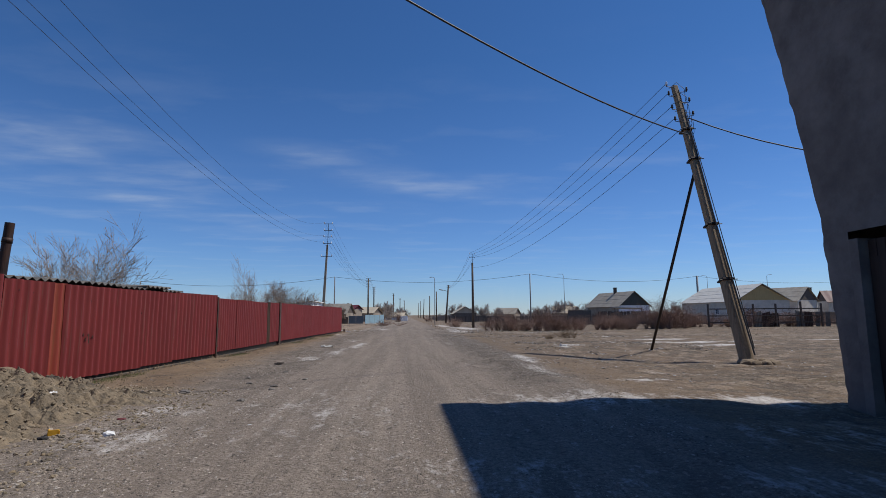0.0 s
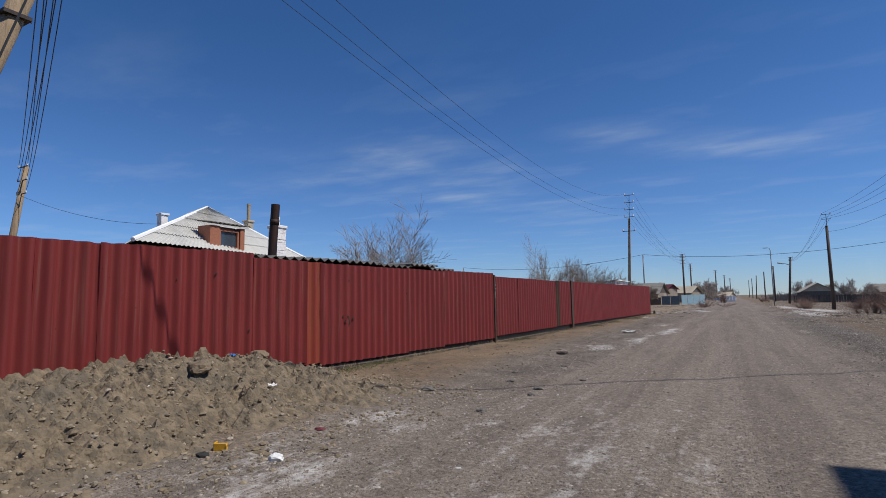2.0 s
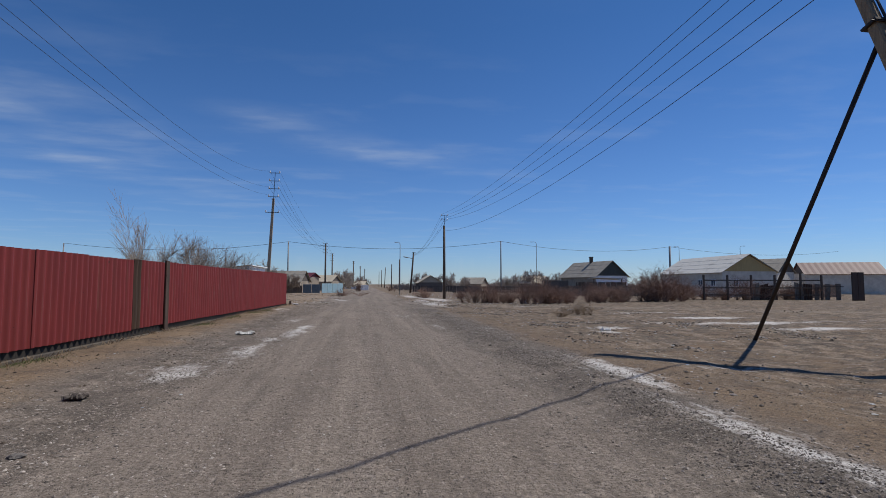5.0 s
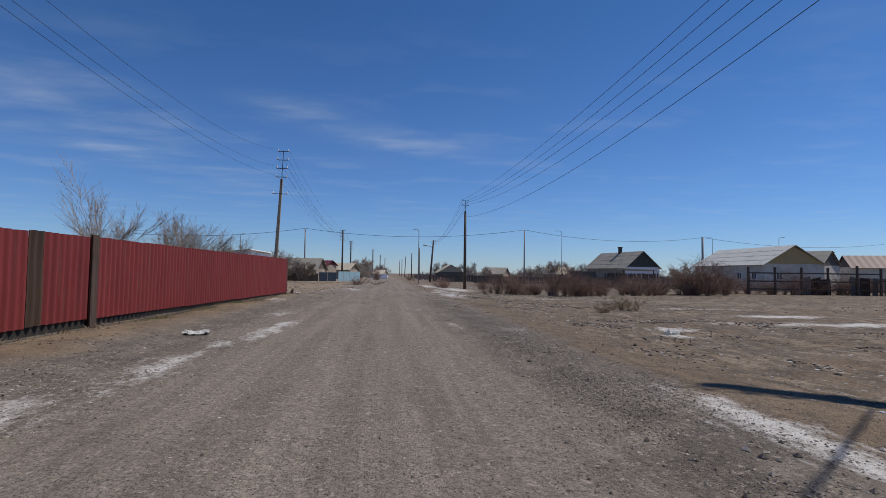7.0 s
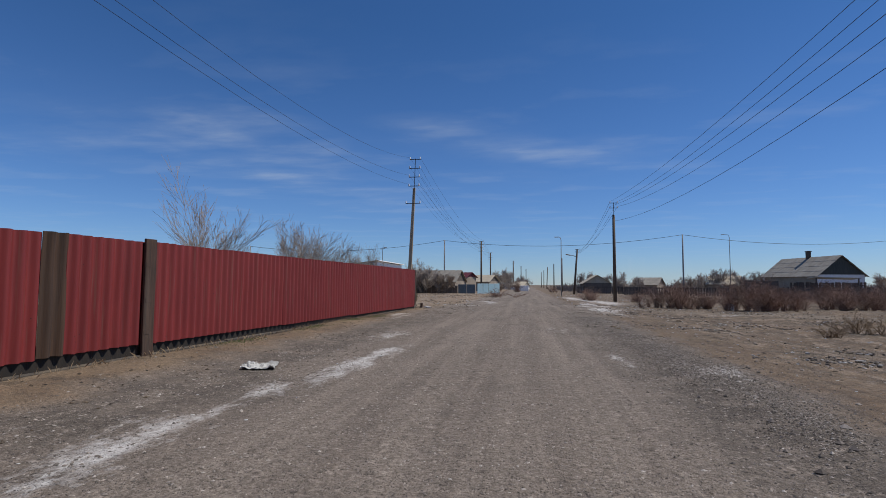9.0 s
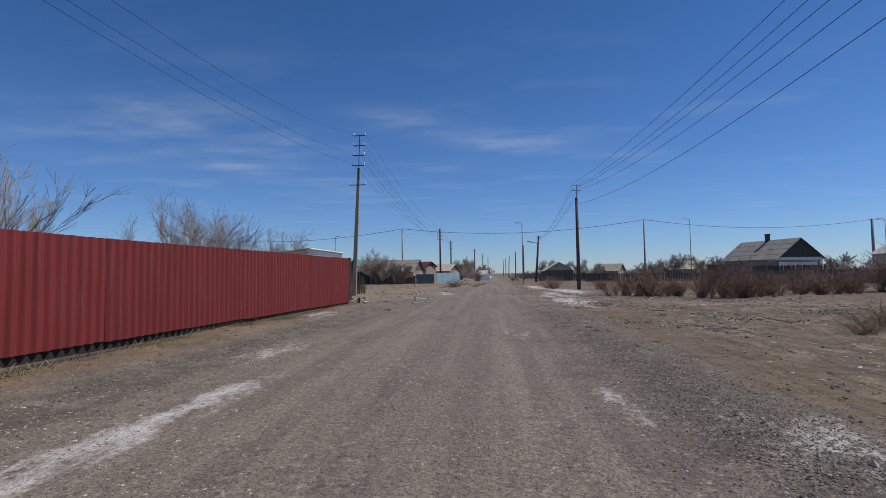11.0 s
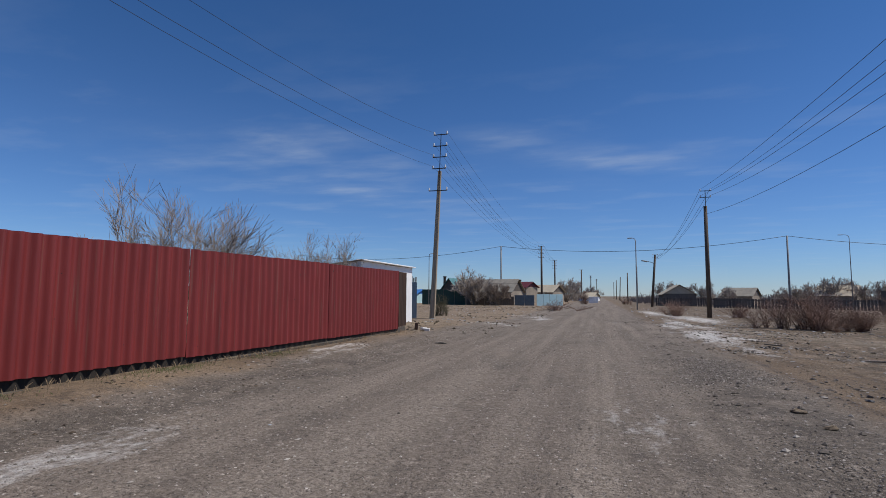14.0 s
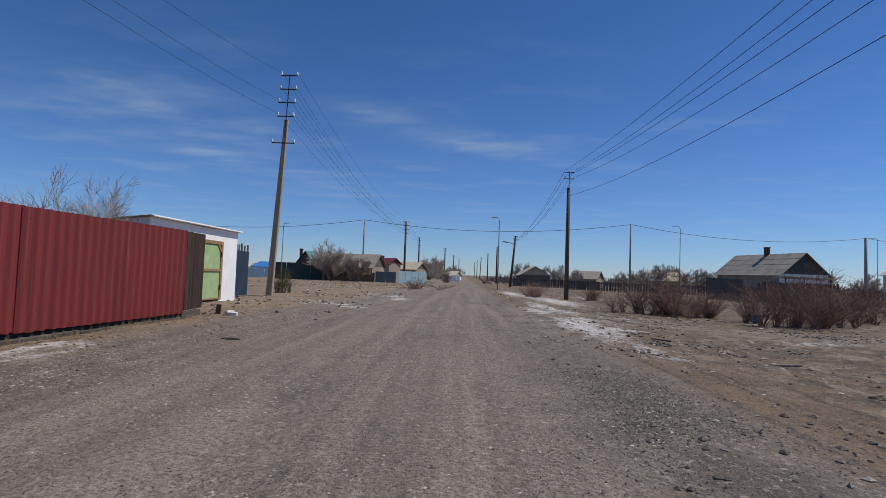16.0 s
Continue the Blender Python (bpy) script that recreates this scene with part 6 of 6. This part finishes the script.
# ---------------- loose stones, clods, rubbish ----------------
def lump_verts(rnd, n=0):
    """A rough eight-faced or twenty-faced stone of unit size."""
    if n == 0:
        vs = [(1, 0, 0), (-1, 0, 0), (0, 1, 0), (0, -1, 0), (0, 0, 1), (0, 0, -1)]
        fs = [(0, 2, 4), (2, 1, 4), (1, 3, 4), (3, 0, 4), (2, 0, 5), (1, 2, 5), (3, 1, 5), (0, 3, 5)]
    else:
        p = (1 + 5 ** 0.5) / 2
        vs = [Vector(v).normalized() for v in ((-1, p, 0), (1, p, 0), (-1, -p, 0), (1, -p, 0), (0, -1, p), (0, 1, p), (0, -1, -p), (0, 1, -p), (p, 0, -1), (p, 0, 1), (-p, 0, -1), (-p, 0, 1))]
        fs = [(0, 11, 5), (0, 5, 1), (0, 1, 7), (0, 7, 10), (0, 10, 11), (1, 5, 9), (5, 11, 4), (11, 10, 2), (10, 7, 6), (7, 1, 8), (3, 9, 4), (3, 4, 2), (3, 2, 6), (3, 6, 8), (3, 8, 9), (4, 9, 5), (2, 4, 11), (6, 2, 10), (8, 6, 7), (9, 8, 1)]
    return [tuple(c * rnd.uniform(0.65, 1.15) for c in v) for v in vs], fs


def scatter(name, label, mat_, count, place, size, seed, kind_n=0, flat=0.6, sink=0.35, extra_z=None):
    """ONE mesh of many loose stones; place(rnd) gives x, y and size(rnd, x, y) the radius."""
    rnd = random.Random(seed)
    verts, faces = [], []
    shapes = [lump_verts(rnd, kind_n) for _ in range(24)]
    for _ in range(count):
        x, y = place(rnd)
        r = size(rnd, x, y)
        if r <= 0:
            continue
        z = (extra_z or ground_z)(x, y)
        vs, fs = shapes[rnd.randrange(24)]
        a = rnd.uniform(0, 6.283); ca, sa_ = math.cos(a), math.sin(a)
        ex, ey = r * rnd.uniform(0.8, 1.5), r * rnd.uniform(0.7, 1.1)
        k = len(verts)
        verts += [(x + ca * ex * p[0] - sa_ * ey * p[1], y + sa_ * ex * p[0] + ca * ey * p[1], z + r * flat * (p[2] + 1 - 2 * sink)) for p in vs]
        faces += [tuple(i + k for i in f) for f in fs]
    me = bpy.data.meshes.new(name); me.from_pydata(verts, [], faces); me.materials.append(mat_)
    return tagged(new(name, me), label, "stones", kind="stuff")


def stone_mat(name, cols):
    """Stones that differ from one to the next."""
    m = bpy.data.materials.new(name); m.use_nodes = True
    n, l = m.node_tree.nodes, m.node_tree.links
    b = n["Principled BSDF"]; b.inputs["Roughness"].default_value = 0.95; b.inputs["Specular IOR Level"].default_value = 0.2
    g_ = n.new("ShaderNodeNewGeometry"); cr_ = n.new("ShaderNodeValToRGB"); l.new(g_.outputs["Random Per Island"], cr_.inputs[0])
    cr_.color_ramp.elements.remove(cr_.color_ramp.elements[1])
    cr_.color_ramp.elements[0].color = (*cols[0], 1); cr_.color_ramp.elements[0].position = 0
    for i, c in enumerate(cols[1:]):
        e = cr_.color_ramp.elements.new((i + 1) / (len(cols) - 1)); e.color = (*c, 1)
    nn = n.new("ShaderNodeTexNoise"); nn.inputs["Scale"].default_value = 40; l.new(g_.outputs["Position"], nn.inputs["Vector"])
    mx = n.new("ShaderNodeMix"); mx.data_type, mx.blend_type = "RGBA", "MULTIPLY"; mx.inputs["Factor"].default_value = 0.5
    l.new(cr_.outputs[0], mx.inputs["A"]); l.new(nn.outputs["Fac"], mx.inputs["B"]); l.new(mx.outputs["Result"], b.inputs["Base Color"])
    return m


M_GRAVEL = stone_mat("mixed_grey_gravel", [(0.20, 0.168, 0.14), (0.40, 0.34, 0.28), (0.56, 0.48, 0.41), (0.30, 0.25, 0.205), (0.70, 0.63, 0.56), (0.36, 0.305, 0.25), (0.16, 0.136, 0.116), (0.50, 0.43, 0.365)])
M_CLODS = stone_mat("mixed_clay_clods", [(0.34, 0.26, 0.17), (0.22, 0.18, 0.125), (0.42, 0.34, 0.24), (0.15, 0.128, 0.10), (0.30, 0.235, 0.16), (0.50, 0.43, 0.34)])
M_DEBRIS = stone_mat("mixed_field_debris", [(0.09, 0.07, 0.052), (0.16, 0.12, 0.085), (0.05, 0.042, 0.036), (0.24, 0.185, 0.13), (0.12, 0.095, 0.07), (0.42, 0.38, 0.33)])
M_WHITEBITS = stone_mat("mixed_white_litter", [(0.75, 0.75, 0.73), (0.55, 0.56, 0.56), (0.66, 0.62, 0.55), (0.38, 0.45, 0.52), (0.8, 0.8, 0.78)])


def shoulder_place(r):
    y = r.uniform(-4, 15) if r.random() < 0.45 else r.uniform(10, 44)
    x = r.gauss(-3.6, 0.7) if r.random() < 0.5 else (r.gauss(2.9, 0.7) if r.random() < 0.75 else r.uniform(-3, 4))
    return x, y


def patchy(lo, hi, sc=0.8, thr=-0.12):
    return lambda r, x, y: (lo + (hi - lo) * r.random() ** 2.6) if nz(x, y, sc, 4) + 0.4 * nz(x, y, 3 * sc, 8) + r.uniform(-0.25, 0.25) > thr else 0


_r = random.Random(99)
CLUSTER = [(_r.uniform(5, 16), _r.uniform(16, 60), _r.uniform(0.2, 0.8)) for _ in range(60)] + [(6.6, 38.1, 0.35), (6.6, 37.0, 0.2), (4.3, 36.1, 0.25), (5.3, 37.7, 0.3), (5.9, 40.2, 0.4), (7.2, 43.1, 0.4), (6.7, 23.0, 0.3), (7.8, 24.8, 0.3)]


def cluster_place(r):
    cx, cy, s = CLUSTER[r.randrange(len(CLUSTER))]
    return cx + r.gauss(0, s), cy + r.gauss(0, s * 1.1)


def field_place(r):
    x, y = 4.4 + abs(r.gauss(0, 6.5)), r.uniform(0, 62)
    for _ in range(3):
        if nz(x, y, 0.45, 31) + 0.5 * nz(x, y, 1.3, 33) > 0.08:
            break
        x, y = 4.4 + abs(r.gauss(0, 6.5)), r.uniform(0, 62)
    return x, y


M_FIELDBITS = stone_mat("mixed_field_bits", [(0.16, 0.125, 0.09), (0.26, 0.20, 0.145), (0.11, 0.09, 0.07), (0.32, 0.26, 0.20), (0.2, 0.16, 0.12), (0.42, 0.38, 0.33), (0.24, 0.19, 0.14)])
M_WINDROW = stone_mat("dark_mixed_gravel", [(0.14, 0.122, 0.105), (0.27, 0.232, 0.195), (0.44, 0.38, 0.32), (0.19, 0.163, 0.138), (0.58, 0.52, 0.455), (0.23, 0.196, 0.166), (0.11, 0.097, 0.085), (0.34, 0.294, 0.25)])
M_RUBBISH = stone_mat("mixed_rubbish", [(0.05, 0.045, 0.04), (0.14, 0.11, 0.085), (0.24, 0.2, 0.16), (0.04, 0.036, 0.034), (0.6, 0.58, 0.55), (0.12, 0.1, 0.08), (0.3, 0.26, 0.22)])
scatter("shoulder_gravel", "loose grey and brown gravel along the road shoulders", M_WINDROW, 60000, shoulder_place, patchy(0.005, 0.024), 1, 0, 0.5, 0.37)
scatter("road_gravel", "fine gravel pressed into the road", M_GRAVEL, 80000, lambda r: (r.uniform(-4.2, 3.4), r.uniform(-4, 42)), patchy(0.005, 0.021, 0.6, -0.04), 2, 0, 0.45, 0.38)
scatter("gravel_windrow", "low ridge of coarse dark gravel left along the road edge", M_WINDROW, 54000, lambda r: (lambda y: (r.gauss(2.92 + 0.25 * nz(2, y, 0.2), 0.45), y))(6 + 28 * r.random() ** 0.9), patchy(0.005, 0.018, 0.4, -0.16), 3, 0, 0.65, 0.35)
scatter("shoulder_stones", "coarser stones and clods strewn along the road shoulder", M_WINDROW, 5000, lambda r: (2.3 + abs(r.gauss(0, 2.2)), r.uniform(6, 60)), patchy(0.012, 0.05, 0.5, 0.0), 31, 0, 0.6, 0.35)
scatter("verge_pebbles", "scattered pebbles on the bare earth verge by the fence", M_DEBRIS, 5000, lambda r: (r.uniform(-6.3, -3.6), r.uniform(4, 46)), patchy(0.006, 0.03, 0.9, 0.0), 4, 0, 0.6)
scatter("field_debris", "clods and broken bits strewn over the waste ground", M_FIELDBITS, 9000, field_place, lambda r, x, y: 0.006 + 0.035 * r.random() ** 3.2, 5, 0, 0.42, 0.4)
scatter("rubbish_clusters", "small heaps of dark clods, rubble and scraps on the waste ground", M_RUBBISH, 7000, cluster_place, lambda r, x, y: 0.008 + 0.045 * r.random() ** 2.5, 15, 1, 0.55, 0.35)
scatter("field_crumbs", "fine grey and brown crumbs over the waste ground", M_FIELDBITS, 26000, lambda r: (4.3 + abs(r.gauss(0, 4.5)), r.uniform(4, 46)), patchy(0.005, 0.018, 0.6, -0.1), 16, 0, 0.45, 0.4)
scatter("far_debris", "clods and rubbish on the open ground beyond the garage", M_DEBRIS, 5000, lambda r: (r.uniform(-22, -2.5), r.uniform(39, 98)), patchy(0.02, 0.10, 0.25, 0.0), 6, 0, 0.6)
scatter("far_field_debris", "clods and rubbish on the far waste ground", M_DEBRIS, 5000, lambda r: (r.uniform(4, 40), r.uniform(30, 110)), patchy(0.02, 0.07, 0.2, 0.02), 12, 0, 0.6)


def heap_z(x, y):
    return max(ground_z(x, y), heap_top(x, y)) - 0.005


scatter("heap_clods", "loose clay clods on and around the dug heap", M_CLODS, 9000, lambda r: (r.uniform(-7.0, -3.4), r.uniform(-4, 5.6)), patchy(0.006, 0.034, 1.1, -0.2), 7, 1, 0.75, 0.3, heap_z)
scatter("heap_crumbs", "fine clay crumbs around the dug heap", M_CLODS, 22000, lambda r: (r.uniform(-7.0, -2.6), r.uniform(-4, 6.5)), patchy(0.004, 0.014, 0.8, -0.15), 8, 0, 0.8, 0.3, heap_z)
scatter("white_litter", "small white paper and plastic scraps strewn on the waste ground", M_WHITEBITS, 700, lambda r: (4.5 + abs(r.gauss(0, 8)), r.uniform(6, 70)), lambda r, x, y: r.uniform(0.01, 0.045), 9, 1, 0.3)
scatter("roadside_litter", "small white scraps along the verge", M_WHITEBITS, 120, lambda r: (r.uniform(-6.2, -2.2), r.uniform(-1, 60)), lambda r, x, y: r.uniform(0.008, 0.03), 10, 1, 0.3)
scatter("far_litter", "white scraps and broken brick far beside the road", M_WHITEBITS, 420, lambda r: (r.choice((-1, 1)) * r.uniform(4, 16), r.uniform(45, 100)), lambda r, x, y: r.uniform(0.03, 0.10), 11, 1, 0.35)


def rock(name, x, y, r, mat_, label, cat, seed, flat=0.7, zf=ground_z, group="", stretch=1.3, rz=0):
    bm = bmesh.new(); bmesh.ops.create_icosphere(bm, subdivisions=3, radius=1)
    for v in bm.verts:
        p = v.co.copy()
        v.co *= 1 + 0.32 * noise.noise(p * 1.3 + Vector((seed, 0, 0))) + 0.12 * noise.noise(p * 3.7 + Vector((seed, 5, 0)))
        q = Vector((round(v.co.x * 1.6) / 1.6, round(v.co.y * 1.6) / 1.6, round(v.co.z * 1.6) / 1.6))
        v.co = v.co.lerp(q, 0.25)
    ob = finish(name, bm, mat_); ob.matrix_world = pose(x, y, zf(x, y) + r * flat * 0.3, 0, 0, rz) @ Matrix.Diagonal((r * stretch, r, r * flat, 1))
    return tagged(ob, label, cat, group)


for k, (x, y, r) in enumerate(((-6.92, 4.68, 0.15), (-6.75, 4.9, 0.09), (-6.98, 4.0, 0.14), (-6.95, 2.25, 0.11), (-7.0, 2.95, 0.15), (-6.0, 2.2, 0.12))):
    rock("clay_boulder", x, y, r, M_CLOD, "large pale clay lump on the dug heap", "clod", k, 0.7, heap_z, "clay lumps")
for k, (x, y, r) in enumerate(((-2.94, 5.87, 0.06), (-2.86, 5.33, 0.05), (-3.07, 4.07, 0.055), (-4.41, 5.01, 0.075), (-4.52, 4.55, 0.05), (-3.6, 6.4, 0.05), (-2.5, 6.9, 0.04), (-3.9, 7.4, 0.05), (-3.3, 8.6, 0.05), (3.12, 27.9, 0.05), (3.08, 28.66, 0.06), (3.9, 26.2, 0.05), (5.0, 30.5, 0.07), (6.2, 33.0, 0.08), (7.1, 31.0, 0.07))):
    rock("clod", x, y, r, M_CLOD if k > 8 else M_ROCK, "single dark clod lying on the gravel", "clod", 20 + k, 0.6, ground_z, "clods on the road")
rock("white_stone", -3.88, 1.44, 0.06, M_LITTER, "pale white stone lying beside the gravel road", "stone", 50)
rock("rubber_scrap", -4.46, 1.13, 0.05, M_BLACKRUB, "crumpled black rubber scrap on bare earth", "rubbish", 51, 0.5)
rock("rubber_scrap", -3.14, 35.4, 0.075, M_BLACKRUB, "flat black rubber scrap on the road edge", "rubbish", 52, 0.3, stretch=1.9)
rock("red_rag", -4.21, 2.38, 0.05, M_PINK, "small dark red rag on the clay", "rubbish", 53, 0.35)


def crumpled(name, x, y, w, l, mat_, label, cat, seed, amp=0.05, zf=ground_z, rz=0):
    """A crumpled sheet lying on the ground."""
    bm = bmesh.new(); bmesh.ops.create_grid(bm, x_segments=14, y_segments=14, size=0.5)
    for v in bm.verts:
        p = v.co
        n1 = noise.noise(Vector((p.x * 4, p.y * 4, seed))); n2 = noise.noise(Vector((p.x * 9, p.y * 9, seed + 3)))
        v.co = Vector((p.x * w * (1 + 0.25 * n1), p.y * l * (1 + 0.25 * n2), 0.02 + amp * abs(n1) * 1.6 + amp * 0.4 * n2))
    r = bmesh.ops.extrude_face_region(bm, geom=bm.faces[:])
    bmesh.ops.translate(bm, vec=(0, 0, -0.008), verts=[v for v in r["geom"] if isinstance(v, bmesh.types.BMVert)])
    ob = finish(name, bm, mat_); ob.matrix_world = pose(x, y, zf(x, y) + 0.005, 0, 0, rz)
    return tagged(ob, label, cat)


crumpled("rag", -3.78, 19.3, 0.5, 0.42, M_SLATE, "crumpled pale grey cloth lying on the road edge", "rag", 1, 0.085, rz=20)
crumpled("rag", -4.0, 10.9, 0.24, 0.18, M_GREYWOOD, "flattened dark cloth scrap on bare earth", "rag", 2, 0.05)
crumpled("paper", -6.1, 1.55, 0.2, 0.12, M_LITTER, "crumpled white paper on the clay heap", "paper", 3, 0.025, heap_z, 40)
crumpled("paper", -5.51, 2.89, 0.13, 0.11, M_LITTER, "small white paper scrap on the clay heap", "paper", 4, 0.025, heap_z, 10)
crumpled("plastic_bag", 7.9, 21.0, 0.3, 0.25, M_LITTER, "torn white plastic bag on waste ground", "plastic bag", 5, 0.1)
crumpled("plastic_wrapper", -6.6, 3.2, 0.08, 0.07, M_BLUEROOF, "small bright blue wrapper on the clay heap", "plastic", 6, 0.03, heap_z)


def yellow_scrap():
    bm = bmesh.new()
    for c, s, r in (((0, 0, 0.045), (0.13, 0.012, 0.09), 8), ((-0.06, 0.03, 0.045), (0.012, 0.07, 0.085), -10), ((0.06, 0.03, 0.04), (0.012, 0.07, 0.07), 15), ((0, 0.03, 0.012), (0.13, 0.07, 0.012), 0)):
        box(bm, c, s, rz=r, bevel=0.004)
    ob = finish("plastic_tub", bm, M_YELLOW); ob.matrix_world = pose(-4.45, 1.3, ground_z(-4.45, 1.3), 8, 5, 30) @ Matrix.Diagonal((0.85, 0.85, 0.8, 1))
    tagged(ob, "broken yellow plastic tub on bare earth", "plastic")


yellow_scrap()


def brick_stack():
    for k, (x, y, rz, tl) in enumerate(((-5.25, 39.4, 20, 90), (-5.05, 39.6, 75, 0), (-4.85, 39.3, 10, 0))):
        bm = bmesh.new(); box(bm, (0, 0, 0), (0.25, 0.12, 0.088) if tl == 0 else (0.12, 0.088, 0.25), bevel=0.008)
        ob = finish("brick", bm, M_WHITECHIM if k else M_RUST); z = 0.04 if tl == 0 else 0.12
        ob.matrix_world = pose(x, y, ground_z(x, y) + z, 0, 4, rz); tagged(ob, "loose weathered brick lying by the fence end", "brick", "loose bricks")


brick_stack()


def bucket(x, y):
    bm = bmesh.new(); tube(bm, [(0, 0, 0), (0, 0, 0.4)], [0.17, 0.22], 14); tube(bm, [(0, 0, 0.38), (0, 0, 0.42)], [0.235, 0.235], 14)
    ob = finish("bucket", bm, M_LITTER, smooth=False); ob.matrix_world = pose(x, y, ground_z(x, y), 0, 6, 0); tagged(ob, "white plastic bucket beside the dry shrubs", "bucket")


bucket(14.3, 50.3)


def planks():
    for k, (x, y, l, rz) in enumerate(((6.9, 36.0, 0.7, 20), (5.6, 38.5, 0.45, -35), (-9.6, 52.9, 1.4, 5))):
        bm = bmesh.new(); box(bm, (0, 0, 0), (l, 0.1, 0.03), bevel=0.004)
        ob = finish("plank", bm, M_GREYWOOD); ob.matrix_world = pose(x, y, ground_z(x, y) + 0.025, 0, 1.5, rz); tagged(ob, "short weathered plank lying on bare ground", "plank", "loose planks")


planks()


def sprouts(name, label, mat_, count, place, hgt, seed, r=0.003):
    """Short grass blades in ONE mesh."""
    rnd = random.Random(seed); verts, faces = [], []
    for _ in range(count):
        x, y = place(rnd)
        z = ground_z(x, y); h = hgt * rnd.uniform(0.4, 1.2); a = rnd.uniform(0, 6.28); b = rnd.gauss(0, 0.5) * h; c = rnd.gauss(0, 0.5) * h
        k = len(verts); dx, dy = r * math.cos(a), r * math.sin(a)
        verts += [(x - dx, y - dy, z - 0.01), (x + dx, y + dy, z - 0.01), (x + b * 0.4 + dx * 0.7, y + c * 0.4 + dy * 0.7, z + h * 0.6), (x + b, y + c, z + h)]
        faces += [(k, k + 1, k + 2), (k, k + 2, k + 3)]
    me = bpy.data.meshes.new(name); me.from_pydata(verts, [], faces); me.materials.append(mat_)
    return tagged(new(name, me), label, "grass", kind="stuff")


def fence_foot(r):
    y = r.choice((5.6, 6.4, 7.1, 13.5, 22, 25.5, 28.5, 31)) + r.gauss(0, 0.45)
    return fence_x(y) + 0.12 + abs(r.gauss(0, 0.22)), y


sprouts("green_sprouts", "thin fresh green grass at the foot of the fence", M_GREEN, 5000, fence_foot, 0.035, 1)
sprouts("dry_straw", "sparse straw-coloured dead grass along the fence foot", M_DRYGRASS, 1100, lambda r: (lambda y: (fence_x(y) + 0.05 + abs(r.gauss(0, 0.12)), y))(r.uniform(5.5, 38)), 0.10, 2, 0.002)
sprouts("field_grass", "sparse low green and dry grass on waste ground", M_GREEN, 3000, lambda r: (r.choice((6.5, 9, 12, 7.5)) + r.gauss(0, 1.3), r.choice((24, 38, 46, 20)) + r.gauss(0, 2.0)), 0.025, 3, 0.003)


# ---------------- far scrub that closes the horizon ----------------
def far_scrub():
    rnd = random.Random(77); verts, faces = [], []
    for _ in range(15000):
        x = rnd.uniform(-170, 260); y = rnd.uniform(150, 210) + 0.12 * abs(x)
        if abs(x - 1.2) < 9 and y < 260:
            continue
        hm = 2.0 + 2.4 * max(0, nz(x, y * 0.3, 0.06, 5)) + 1.8 * max(0, nz(x, 0, 0.15, 2))
        z = -0.4; h = hm * rnd.uniform(0.35, 1.0); a = rnd.gauss(0, 0.35) * h; w = rnd.uniform(0.05, 0.14)
        k = len(verts)
        verts += [(x - w, y, z), (x + w, y, z), (x + a + w * 0.3, y, z + h), (x + a - w * 0.3, y + 0.1, z + h)]
        faces.append((k, k + 1, k + 2, k + 3))
        for j in range(2):
            u = rnd.uniform(0.3, 0.9); b = rnd.gauss(0, 0.5) * h
            k = len(verts)
            verts += [(x + a * u - w * 0.5, y, z + h * u), (x + a * u + w * 0.5, y, z + h * u), (x + a * u + b, y, z + h * (u + rnd.uniform(0.05, 0.3)))]
            faces.append((k, k + 1, k + 2))
    me = bpy.data.meshes.new("far_scrub"); me.from_pydata(verts, [], faces); me.materials.append(M_TWIG)
    tagged(new("far_scrub", me), "belt of grey-brown leafless scrub along the horizon", "scrub", kind="stuff")


far_scrub()
